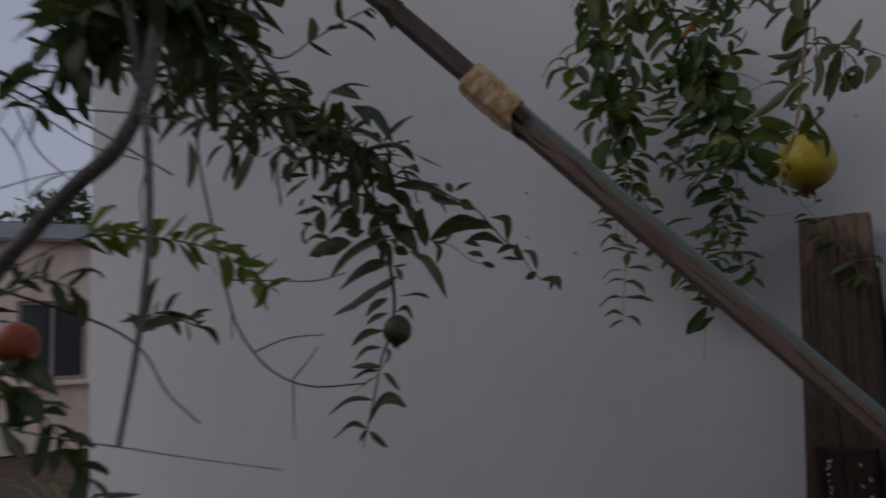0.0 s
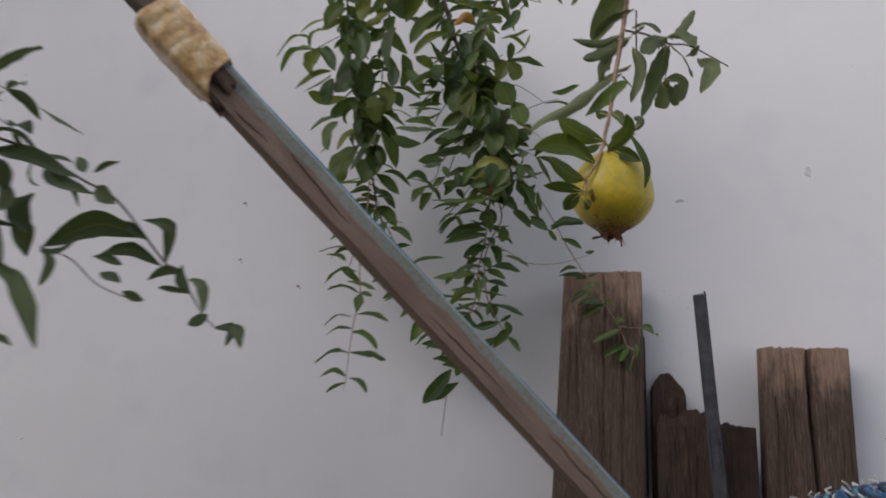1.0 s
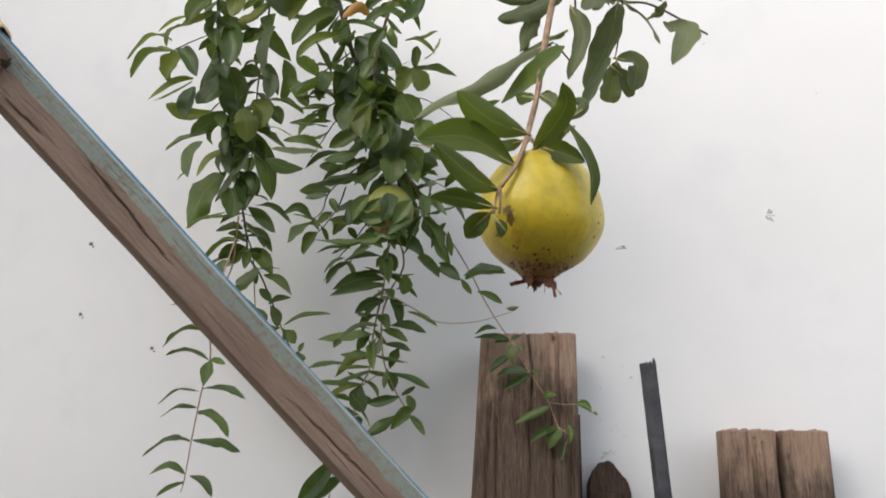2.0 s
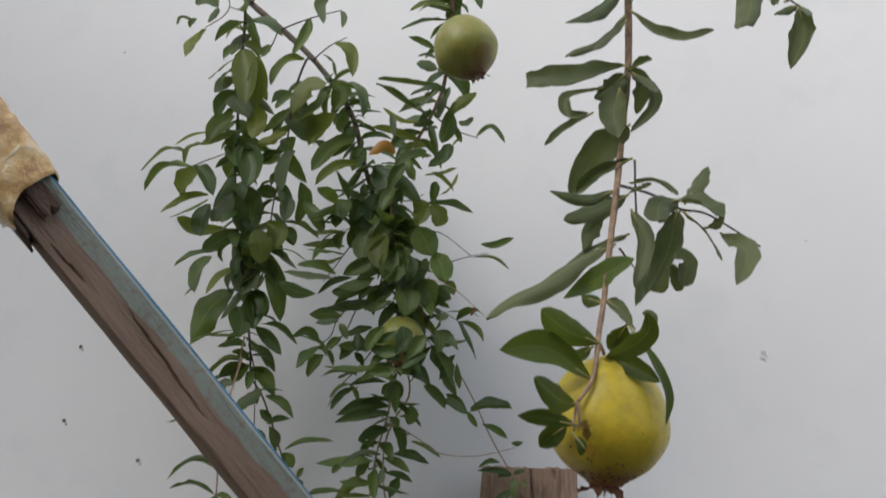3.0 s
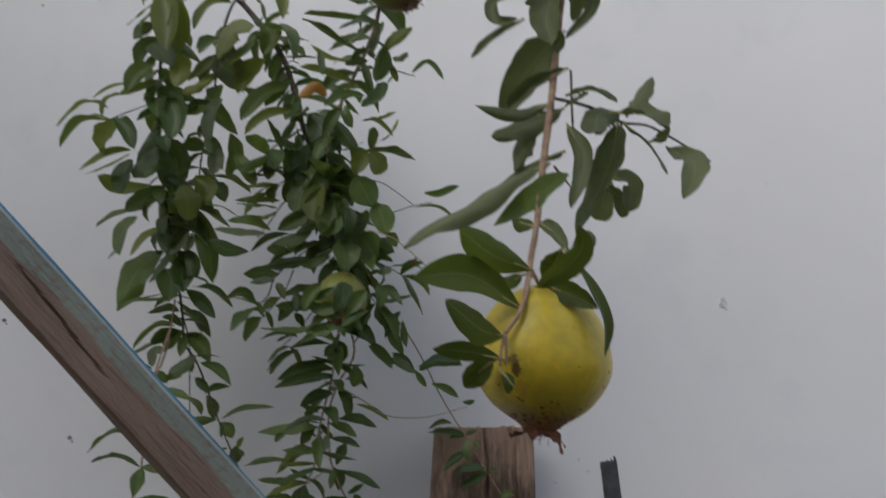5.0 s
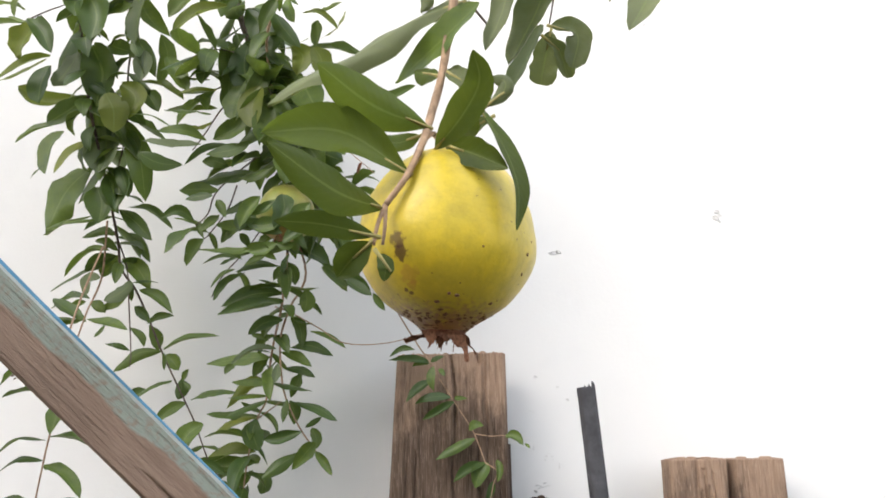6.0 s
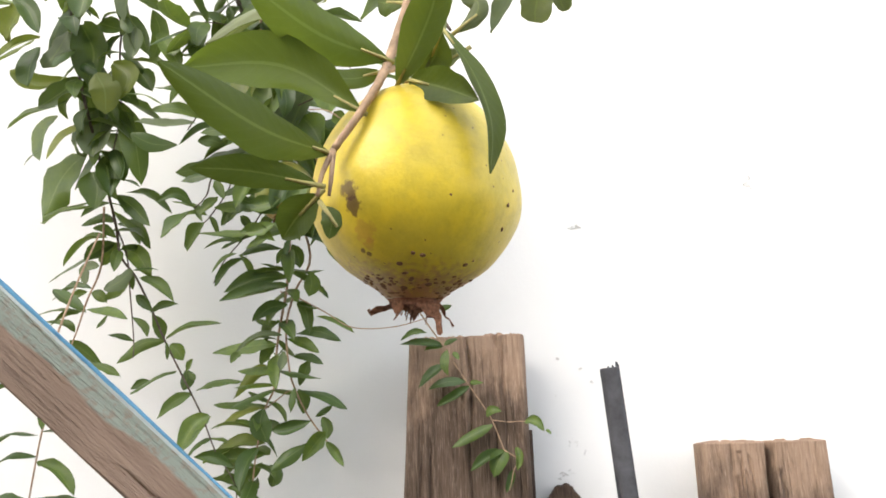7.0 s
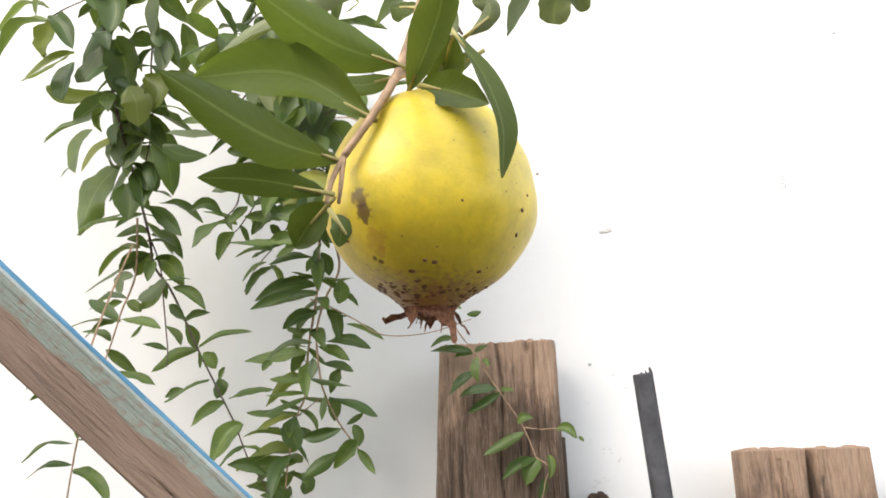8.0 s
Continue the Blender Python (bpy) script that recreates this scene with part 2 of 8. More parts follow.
LEAF_PALE = leaf_mat("leaf_pale_underside", (0.085, 0.118, 0.062), (0.140, 0.172, 0.098), (0.115, 0.138, 0.082), 0.30, 0.5)
LEAF_ORANGE = leaf_mat("leaf_withered_orange", (0.45, 0.20, 0.03), (0.5, 0.24, 0.04), (0.40, 0.18, 0.05))
CROWN = plain("dry_crown_brown", (0.25, 0.115, 0.066), 0.5, 25, 0.85, 0.2, 0.6)
SCAB = plain("corky_brown", (0.17, 0.095, 0.05), 0.3, 300, 0.9, 0.1, 0.4)
DIRT = plain("dirt_speck", (0.22, 0.19, 0.16), 0.3, 300, 0.9, 0.1, 0.4)
SCUFF = plain("wall_scuff", (0.68, 0.675, 0.66), 0.25, 90, 0.9, 0.1, 0.4)
SHADE_PLASTER = plain("grey_blocker_plaster", (0.38, 0.37, 0.36), 0.15, 2, 0.9)
EARTH = plain("dry_earth", (0.085, 0.064, 0.046), 0.35, 4, 0.95, 0.1, 0.8)


# ---- mesh helpers ----
def mesh_from(name, verts, faces, mat, smooth=True, uvs=None):
    me = bpy.data.meshes.new(name)
    me.from_pydata([tuple(v) for v in verts], [], faces)
    if uvs is not None:
        layer = me.uv_layers.new(name="UVMap")
        for loop in me.loops:
            layer.data[loop.index].uv = uvs[loop.vertex_index]
    me.polygons.foreach_set("use_smooth", [smooth] * len(me.polygons))
    me.materials.append(mat)
    me.update()
    return me


def part(name, me, parent=None, label="", m=None):
    ob = new(name, me)
    if parent is not None:
        ob.parent = parent
    if m is not None:
        ob.matrix_basis = m
    return tagged(ob, label)


def thing(name, label, category, at=(0, 0, 0), group="", kind=""):
    ob = new(name)
    ob.empty_display_size = 0.05
    ob.location = at
    return tagged(ob, label, category, group, kind)


def spline(points, steps=8):
    """A smooth line through the points (Catmull-Rom)."""
    p = [Vector(q) for q in points]
    p = [p[0] * 2 - p[1]] + p + [p[-1] * 2 - p[-2]]
    out = []
    for i in range(1, len(p) - 2):
        a, b, c, d = p[i - 1:i + 3]
        for k in range(steps):
            t = k / steps
            out.append(0.5 * ((2 * b) + (c - a) * t + (2 * a - 5 * b + 4 * c - d) * t * t + (3 * b - a - 3 * c + d) * t ** 3))
    out.append(p[-2])
    return out


def tube(name, line, r0, r1, mat, sides=8, rough=0.12, seed=0):
    """A tapered, slightly knotty stem along a line, with closed ends."""
    verts, faces, n = [], [], len(line)
    up = Vector((0.31, 0.9, 0.12))
    for i, p in enumerate(line):
        d = (line[min(i + 1, n - 1)] - line[max(i - 1, 0)]).normalized()
        a = d.cross(up).normalized()
        b = d.cross(a)
        r = r0 + (r1 - r0) * i / (n - 1)
        for k in range(sides):
            w = 2 * math.pi * k / sides
            q = 1 + rough * noise.noise(Vector((i * 0.7, k * 0.9, seed)))
            verts.append(p + (a * math.cos(w) + b * math.sin(w)) * r * q)
    for i in range(n - 1):
        for k in range(sides):
            j = (k + 1) % sides
            faces.append((i * sides + k, i * sides + j, (i + 1) * sides + j, (i + 1) * sides + k))
    faces.append(tuple(range(sides))[::-1])
    faces.append(tuple(range((n - 1) * sides, n * sides)))
    return mesh_from(name, verts, faces, mat)


def box_mesh(name, size, mat, bevel=0.004, centre=(0, 0, 0)):
    bm = bmesh.new()
    bmesh.ops.create_cube(bm, size=1.0)
    bmesh.ops.scale(bm, vec=size, verts=bm.verts)
    bmesh.ops.translate(bm, vec=centre, verts=bm.verts)
    if bevel:
        bmesh.ops.bevel(bm, geom=bm.edges[:], offset=bevel, segments=2, affect="EDGES")
    me = bpy.data.meshes.new(name)
    bm.to_mesh(me)
    bm.free()
    me.materials.append(mat)
    return me


# ---- leaves ----
def leaf_shape(name, mat, ratio=0.4, bend=0.12, roll=0.4, curl=0.0, twist=0.0, wavy=0.0, ragged=0.0, sway=0.0, blunt=0.0, rows=6, cols=4, seed=0):
    """A leaf of length 1 along x and width ratio along y: arched (bend), rolled across (roll), rolled in at the tip (curl), sickle-shaped (sway)."""
    verts, uvs, faces = [], [], []
    x = z = 0.0
    for i in range(rows + 1):
        t = i / rows
        ang = -bend * 2.2 * (t - 0.35) - curl * max(0.0, t - 0.45) ** 1.5 * 9
        if i:
            x += math.cos(ang) / rows
            z += math.sin(ang) / rows
        w = math.sin(math.pi * min(1.0, 0.03 + t ** 0.88 * (0.97 - blunt * 0.25))) ** 0.8 * 0.5
        w = max(w, 0.02) if t < 1 else max(0.02, blunt * 0.2)
        phi = roll * (0.55 + 0.6 * math.sin(math.pi * t)) + 1e-3
        tw = twist * t
        up = Vector((-math.sin(ang), 0, math.cos(ang)))
        off = sway * (math.sin(math.pi * t) - 0.3 * t)
        for k in range(cols + 1):
            s = 2 * k / cols - 1
            edge = 1 + ragged * noise.noise(Vector((t * 9, s * 3, seed))) * abs(s)
            y = math.sin(s * phi) / phi * w * ratio * edge
            h = (1 - math.cos(s * phi)) / phi * w * ratio + 0.20 * ratio * abs(s) * w + wavy * ratio * noise.noise(Vector((t * 5, s * 2.5, seed + 5))) * abs(s)
            side = Vector((0, math.cos(tw), 0)) + up * math.sin(tw)
            verts.append(Vector((x, off * ratio, z)) + side * y + up * h)
            uvs.append((t, k / cols))
    for i in range(rows):
        for k in range(cols):
            a = i * (cols + 1) + k
            faces.append((a, a + 1, a + cols + 2, a + cols + 1))
    return mesh_from(name, verts, faces, mat, True, uvs)


def leaf_set(mat, ratio=0.42):
    return [leaf_shape("leaf", mat, ratio, 0.03 + 0.05 * i, (0.9, -0.7, 0.5, 1.3, -0.4, 0.7, -1.0, 0.3)[i], (0, 0, 0.12, 0, 0.05, 0, 0, 0.2)[i], 0.35 * ((i % 3) - 1),
                       0.10, 0.0, 0.15 * ((i % 4) - 1.5), 0.08 * (i % 2), seed=i * 3.3) for i in range(8)]


def broad_set(mat, ratio):
    """Broader, uneven leaves with rounded ends; some roll in at the tip."""
    return [leaf_shape("leaf", mat, ratio, (0.08, 0.25, 0.15, 0.35, 0.2, 0.1, 0.3)[i], (0.5, -0.6, 0.9, -0.9, 0.4, -0.3, 0.7)[i], (0, 0.5, 0, 0.9, 0.2, 0, 1.3)[i], (0.3, -0.3, 0, 0.4, -0.5, 0.2, 0)[i],
                       0.28, 0.10, (0.15, -0.2, 0.1, 0.2, -0.1, -0.25, 0.1)[i], (0.35, 0.2, 0.5, 0.1, 0.3, 0.6, 0.2)[i], 8, 5, seed=i * 5.1 + 2) for i in range(7)]


SET_LEAF, SET_DARK, SET_LIME = leaf_set(LEAF), leaf_set(LEAF_DARK, 0.38) + [m for i, m in enumerate(broad_set(LEAF_DARK, 0.38)) if i in (0, 2, 4, 5)], leaf_set(LEAF_LIME)


def put_leaf(parent, me, base, way, normal, length, width, label="", name="leaf"):
    x = Vector(way).normalized()
    n = Vector(normal)
    n = (n - x * n.dot(x))
    n = n.normalized() if n.length > 1e-4 else x.orthogonal().normalized()
    y = n.cross(x)
    m = Matrix(((x.x, y.x, n.x, base[0]), (x.y, y.y, n.y, base[1]), (x.z, y.z, n.z, base[2]), (0, 0, 0, 1)))
    return part(name, me, parent, label, m @ Matrix.Diagonal((length, width, (length + width) / 2, 1)))


def rnd(a, b):
    return random.uniform(a, b)


def leafy(parent, line, shapes, step, size, ratio=0.36, start=0.0, end=1.0, spread=62, lift=0.2, both=True, jitter=1.0, face=(0, -0.35, 1)):
    """Pairs of leaves along a hanging twig, each pair turned a quarter from the last."""
    total = sum((b - a).length for a, b in zip(line, line[1:]))
    run, due, turn = 0.0, start * total + rnd(0, step), rnd(0, 3)
    for a, b in zip(line, line[1:]):
        seg = (b - a).length
        while due <= run + seg and due <= end * total:
            p = a.lerp(b, (due - run) / max(seg, 1e-6))
            d = (b - a).normalized()
            u = d.cross(Vector((0.2, 1, 0.1))).normalized()
            v = d.cross(u)
            turn += math.pi / 2 + rnd(-0.35, 0.35) * jitter
            for side in ((0, 1) if both else (random.choice((0, 1)),)):
                w = turn + math.pi * side + rnd(-0.3, 0.3) * jitter
                out = u * math.cos(w) + v * math.sin(w) * 0.75
                s = radians(spread + rnd(-22, 18) * jitter)
                way = d * math.cos(s) + out * math.sin(s) + Vector((0, 0, lift))
                nrm = Vector(face) + Vector((rnd(-.5, .5), rnd(-.5, .5), rnd(-.2, .4))) * jitter
                ln = size * rnd(0.55, 1.3)
                put_leaf(parent, random.choice(shapes), p, way, nrm, ln, ln * ratio / 0.4 * rnd(0.85, 1.2))
            due += step * rnd(0.75, 1.3)
        run += seg


def twiglet(parent, start, way, length, mat, shapes, size, sag=0.25, step=0.022, ratio=0.36, r=0.0011, lift=0.2):
    """A short side twig with leaves, drooping under its own weight."""
    way = Vector(way).normalized()
    pts = [Vector(start) + way * length * t + Vector((0, 0, -sag * length * t * t)) + Vector((rnd(-1, 1), rnd(-1, 1), rnd(-1, 1))) * 0.04 * length
           for t in (0, 0.35, 0.7, 1)]
    pts[0] = Vector(start)
    line = spline(pts, 4)
    part("twig", tube("twig", line, r, r * 0.5, mat, 5), parent)
    leafy(parent, line, shapes, step, size, ratio, 0.1, lift=lift)
    put_leaf(parent, random.choice(shapes), line[-1], line[-1] - line[-2], (0, -0.4, 1), size, size * ratio / 0.4)


# ---- the setting ----
def ground():
    n, verts, faces = 60, [], []
    for i in range(n + 1):
        for j in range(n + 1):
            x, y = ((2 * i / n - 1), (2 * j / n - 1))
            x, y = math.copysign(abs(x) ** 4, x) * 900, math.copysign(abs(y) ** 4, y) * 900
            verts.append((x, y, 0.02 * noise.noise(Vector((x * 0.5, y * 0.5, 0))) - 0.02))
    for i in range(n):
        for j in range(n):
            a = i * (n + 1) + j
            faces.append((a, a + n + 1, a + n + 2, a + 1))
    tagged(new("ground", mesh_from("ground", verts, faces, EARTH)), "bare dry brown earth of the yard", "ground", kind="structure")


def wall():
    me = box_mesh("wall", (7.3, 0.22, 3.6), PLASTER, 0.006, (0.415, 0.11, 1.75))
    tagged(new("wall_north", me), "white painted plaster garden wall with small scuffs", "wall", kind="structure")
    # Unseen wall added across the yard to cut low sky light on the plaster.
    me = box_mesh("wall", (10.0, 0.25, 4.3), SHADE_PLASTER, 0.006, (-1.4, -4.6, 2.1))
    tagged(new("wall_south", me), "unseen grey plaster wall added to block sky light", "wall", kind="structure")


ground()
wall()


def board(name, w, w2, thick, height, mat, top=0.012, cracks=(), seed=0, humps=(), rows=60, cols=64):
    """A worn upright board: w at its top, w2 one metre lower; cracks (x, width, depth, length) run down from the top."""
    verts, faces = [], []
    state = random.getstate()
    random.seed(seed)
    checks = [(rnd(0.04, 0.96) * w, rnd(0.0012, 0.0022), rnd(0.002, 0.006), rnd(0.0, 0.5), rnd(0.05, 0.3)) for _ in range(int(w * 150))]
    random.setstate(state)
    for side in (0, 1):
        for i in range(rows + 1):
            t = (i / rows) ** 2
            for k in range(cols + 1):
                s = k / cols
                z = height * (1 - t)
                width = w + (w2 - w) * min(1.2, height - z)
                x = (s - 1) * width + w
                if t == 0:
                    z += top * (0.7 * noise.noise(Vector((s * 6, seed, 3))) + 0.5 * noise.noise(Vector((s * 23, seed, 1))) + 0.35 * noise.noise(Vector((s * 60, seed, 8))))
                    z += sum(hgt * math.exp(-((s - c) / wd) ** 2) for c, wd, hgt in humps)
                    z -= max(0.0, 0.010 - min(s, 1 - s) * w) ** 2 / 0.010
                y = 0.0 if side == 0 else thick
                if side == 0:
                    y += 0.0016 * noise.noise(Vector((x * 90, z * 5, seed))) + 0.003 * noise.noise(Vector((x * 14, z * 3, seed + 9)))
                    y += 0.004 if k in (0, cols) else 0
                    y += 0.004 if i == 0 else 0
                    for cx, cw, cd, cl in cracks:
                        reach = height - z
                        if reach < cl:
                            off = x - (cx + 0.006 * noise.noise(Vector((z * 14, seed, cx * 9))))
                            y += cd * math.exp(-(off / cw) ** 2) * (1 - reach / cl) ** 0.5
                    for cx, cw, cd, c0, cl in checks:
                        u = (height - z - c0) / cl
                        if 0 <= u < 1:
                            off = x - (cx + 0.004 * noise.noise(Vector((z * 11, seed, cx * 50))))
                            y += cd * math.exp(-(off / cw) ** 2) * math.sin(math.pi * min(1, u + 0.15)) ** 0.5
                    near = min(s, 1 - s) * w
                    y += max(0.0, 0.006 - near) ** 2 / 0.006 * (1 + noise.noise(Vector((z * 12, s * 3, seed))))
                    if t < 0.001:
                        y += 0.003
                verts.append((x, y, z))
    n = (rows + 1) * (cols + 1)
    at = lambda sd, i, k: sd * n + i * (cols + 1) + k
    for i in range(rows):
        for k in range(cols):
            faces.append((at(0, i, k), at(0, i + 1, k), at(0, i + 1, k + 1), at(0, i, k + 1)))
            faces.append((at(1, i, k), at(1, i, k + 1), at(1, i + 1, k + 1), at(1, i + 1, k)))
    for i in range(rows):
        faces.append((at(0, i, 0), at(1, i, 0), at(1, i + 1, 0), at(0, i + 1, 0)))
        faces.append((at(0, i, cols), at(0, i + 1, cols), at(1, i + 1, cols), at(1, i, cols)))
    for k in range(cols):
        faces.append((at(0, 0, k), at(0, 0, k + 1), at(1, 0, k + 1), at(1, 0, k)))
        faces.append((at(0, rows, k), at(1, rows, k), at(1, rows, k + 1), at(0, rows, k + 1)))
    return mesh_from(name, verts, faces, mat, False)


def lean(x, y, degrees, side=0):
    return pose(x, y, 0, -degrees, side, 0)


# planks against the wall
ob = tagged(new("wooden_plank", board("wooden_plank", 0.148, 0.205, 0.05, 1.522, WOOD, 0.010, ((0.075, 0.002, 0.006, 0.5), (0.114, 0.0026, 0.018, 0.016)), 1)),
            "tall weathered brown wooden plank leaning on the wall", "plank", "planks on the wall")
ob.matrix_world = lean(-0.171, -0.175, 3.2)
ob = tagged(new("wooden_plank", board("wooden_plank", 0.148, 0.20, 0.03, 1.40, WOOD_DARK, 0.01, (), 4)),
            "dark plank standing behind a taller plank", "plank", "planks on the wall")
ob.matrix_world = lean(-0.168, -0.11, 3.0)
ob = tagged(new("wooden_plank", board("wooden_plank", 0.150, 0.165, 0.045, 1.378, WOOD, 0.011, ((0.081, 0.0035, 0.03, 0.32), (0.035, 0.003, 0.004, 0.5)), 7)),
            "weathered brown wooden plank split down the middle", "plank", "planks on the wall")
ob.matrix_world = lean(0.184, -0.15, 3.2)
ob = tagged(new("wooden_plank", board("wooden_plank", 0.172, 0.18, 0.04, 1.235, WOOD_DARK, 0.014, (), 11, ((0.38, 0.22, 0.03), (0.05, 0.06, 0.012)))),
            "dark rough wooden board with a broken top", "plank", "planks on the wall")
ob.matrix_world = lean(-0.003, -0.17, 3.0)
ob = tagged(new("wooden_post", board("wooden_post", 0.066, 0.07, 0.05, 1.285, WOOD_DARK, 0.006, (), 17, ((0.45, 0.45, 0.045),))),
            "dark wooden post with a rounded top", "post", "planks on the wall")
ob.matrix_world = lean(-0.013, -0.11, 2.6)
ob = tagged(new("wooden_stick", board("wooden_stick", 0.023, 0.026, 0.008, 1.476, GREY_STICK, 0.008, (), 21, ((0.95, 0.25, 0.012), (0.14, 0.04, -0.015), (0.34, 0.035, -0.011), (0.56, 0.035, -0.014), (0.77, 0.03, -0.010)), 60, 30)),
            "thin charcoal-grey stick with a splintered end", "stick", "planks on the wall")
ob.matrix_world = lean(0.155, -0.235, 4.0, -3.4)


# ---- the propped beam ----
BEAM_DIR = Vector((0.611, 0.366, -0.703)).normalized()
BEAM_FACE = Vector((0.508, -0.861, 0.0))
BEAM_FACE = (BEAM_FACE - BEAM_DIR * BEAM_FACE.dot(BEAM_DIR)).normalized()
BEAM_UP = BEAM_FACE.cross(BEAM_DIR) * -1
if BEAM_UP.z < 0:
    BEAM_UP = -BEAM_UP


def beam_pose(at):
    x, z = BEAM_DIR, BEAM_UP
    y = z.cross(x)
    return Matrix(((x.x, y.x, z.x, at[0]), (x.y, y.y, z.y, at[1]), (x.z, y.z, z.z, at[2]), (0, 0, 0, 1)))


def bar(name, x0, x1, y0, y1, z0, z1, mat, jag0=0.0, jag1=0.0, cracks=(), seed=0, nx=90, ring=(7, 4)):
    """A squared bar along x with rounded, slightly uneven arrises; jag: how ragged its ends are; cracks (x, z, slope, length, depth) on its front (-y)."""
    sec, nz, ny = [], *ring
    r = 0.003
    for k in range(nz + 1):
        sec.append((0, k / nz))
    for k in range(1, ny + 1):
        sec.append((k / ny, 1))
    for k in range(nz - 1, -1, -1):
        sec.append((1, k / nz))
    for k in range(ny - 1, 0, -1):
        sec.append((k / ny, 0))
    m, verts, faces = len(sec), [], []
    for i in range(nx + 1):
        t = i / nx
        for a, b in sec:
            y, z = y0 + (y1 - y0) * a, z0 + (z1 - z0) * b
            x = x0 + (x1 - x0) * t
            q = noise.noise(Vector((a * 7 + seed, b * 7, 0.3))) + 0.6 * noise.noise(Vector((a * 21, b * 21, seed)))
            x += jag0 * q * max(0, 1 - t * nx / 2) + jag1 * q * max(0, 1 - (1 - t) * nx / 2)
            corner = (a in (0, 1)) and (b in (0, 1))
            y += 0.0012 * noise.noise(Vector((x * 9, a * 3, b * 3 + seed))) + (r * (0.5 - a) * 2 if corner else 0)
            z += 0.0014 * noise.noise(Vector((x * 8, b * 3, a * 3 + seed + 4))) + (r * (0.5 - b) * 2 if corner else 0)
            if a == 0:
                for cx, cz, slope, ln, depth in cracks:
                    u = (x - cx) / ln
                    if 0 < u < 1 and abs(z - (cz + slope * (x - cx) + 0.0012 * noise.noise(Vector((x * 40, cz * 90, 2))))) < 0.00095:
                        y += depth * math.sin(math.pi * u) ** 0.5
            verts.append((x, y, z))
    for i in range(nx):
        for k in range(m):
            j = (k + 1) % m
            faces.append((i * m + k, (i + 1) * m + k, (i + 1) * m + j, i * m + j))
    faces.append(tuple(range(m)))
    faces.append(tuple(range(nx * m, (nx + 1) * m))[::-1])
    return mesh_from(name, verts, faces, mat, False)


BEAM_AT = Vector((-0.585, -0.692, 1.730)) - BEAM_FACE * 0.025
beam = thing("propped_beam", "long wooden beam with chipped blue paint, spliced with straw binding", "beam", BEAM_AT)
beam.matrix_world = beam_pose(BEAM_AT)
part("lower_beam", bar("lower_beam", -0.02, 1.64, -0.025, 0.025, -0.0255, 0.0255, BEAM, 0.012, 0.004,
                       ((0.055, -0.018, 0.07, 0.045, 0.005), (0.145, 0.0, -0.0675, 0.13, 0.005), (0.46, -0.012, 0.03, 0.14, 0.004), (0.70, -0.004, -0.01, 0.35, 0.004),
                        (1.05, 0.004, 0.0, 0.4, 0.004)), 3, 300, (30, 5)), beam)
part("upper_beam", bar("upper_beam", -1.75, 0.0, -0.022, 0.024, -0.017, 0.025, BEAM_UPPER, 0.004, 0.01, (), 5, 120), beam)
part("splint", bar("splint", -0.115, 0.026, -0.036, -0.0255, -0.010, 0.012, BEAM_BARE, 0.004, 0.016, (), 8, 40), beam, "broken grey wooden splint")
part("splint", bar("splint", -0.115, 0.032, -0.030, 0.004, -0.034, -0.0255, BEAM_BARE, 0.004, 0.022, (), 13, 40), beam, "jagged end of a broken brown splint")


def tape_sleeve(name, x0, x1, mat):
    """Clear brown tape wound over straw: a lumpy sleeve with creases that run slantwise."""
    verts, faces, nx, nc = [], [], 44, 44
    for i in range(nx + 1):
        t = i / nx
        swell = 1 + 0.05 * math.sin(math.pi * t) - (0.06 if i in (0, nx) else 0)
        for k in range(nc):
            w = 2 * math.pi * k / nc
            c, s = math.cos(w), math.sin(w)
            q = max(abs(c), abs(s)) ** 0.72
            crease = abs(math.sin(17 * t + 1.3 * math.sin(w) + 3 * noise.noise(Vector((t * 4, c, s))))) ** 0.5
            r = swell * (0.98 + 0.055 * crease + 0.05 * noise.noise(Vector((t * 9, c * 2, s * 2))) + 0.02 * noise.noise(Vector((t * 40, c * 9, s * 9))))
            x = x0 + (x1 - x0) * t + 0.006 * noise.noise(Vector((c * 2, s * 2, 4))) * (1 if i in (0, nx) else 0.3)
            x += 0.026 * max(0.0, t - 0.7) / 0.3 * max(0.0, math.cos(w + 2.0)) ** 5
            verts.append((x, c / q * r * 0.0345 - 0.007, s / q * r * 0.033 - 0.003))
    for i in range(nx):
        for k in range(nc):
            j = (k + 1) % nc
            faces.append((i * nc + k, (i + 1) * nc + k, (i + 1) * nc + j, i * nc + j))
    return mesh_from(name, verts, faces, mat)


def binding(name, x0, x1, turns, mat, seed, thick=0.0036, size=1.0, slant=0.0):
    """Fibre wound round the beam in uneven, crossing turns."""
    pts = []
    for i in range(turns * 14 + 1):
        w = 2 * math.pi * i / 14
        c, s = math.cos(w), math.sin(w)
        k = max(abs(c), abs(s)) ** 0.75
        r = size * (1 + 0.10 * noise.noise(Vector((i * 0.31, seed, 0))))
        x = x0 + (x1 - x0) * i / (turns * 14) + 0.007 * noise.noise(Vector((i * 0.17, 0, seed))) + slant * math.sin(w + seed)
        pts.append(Vector((x, c / k * r * 0.0345 - 0.007, s / k * r * 0.033 - 0.003)))
    return tube(name, pts, thick, thick, mat, 5, 0.9, seed)


part("tape_wrap", tape_sleeve("tape_wrap", -0.125, -0.002, TAPE), beam, "shiny yellowish tape over straw")
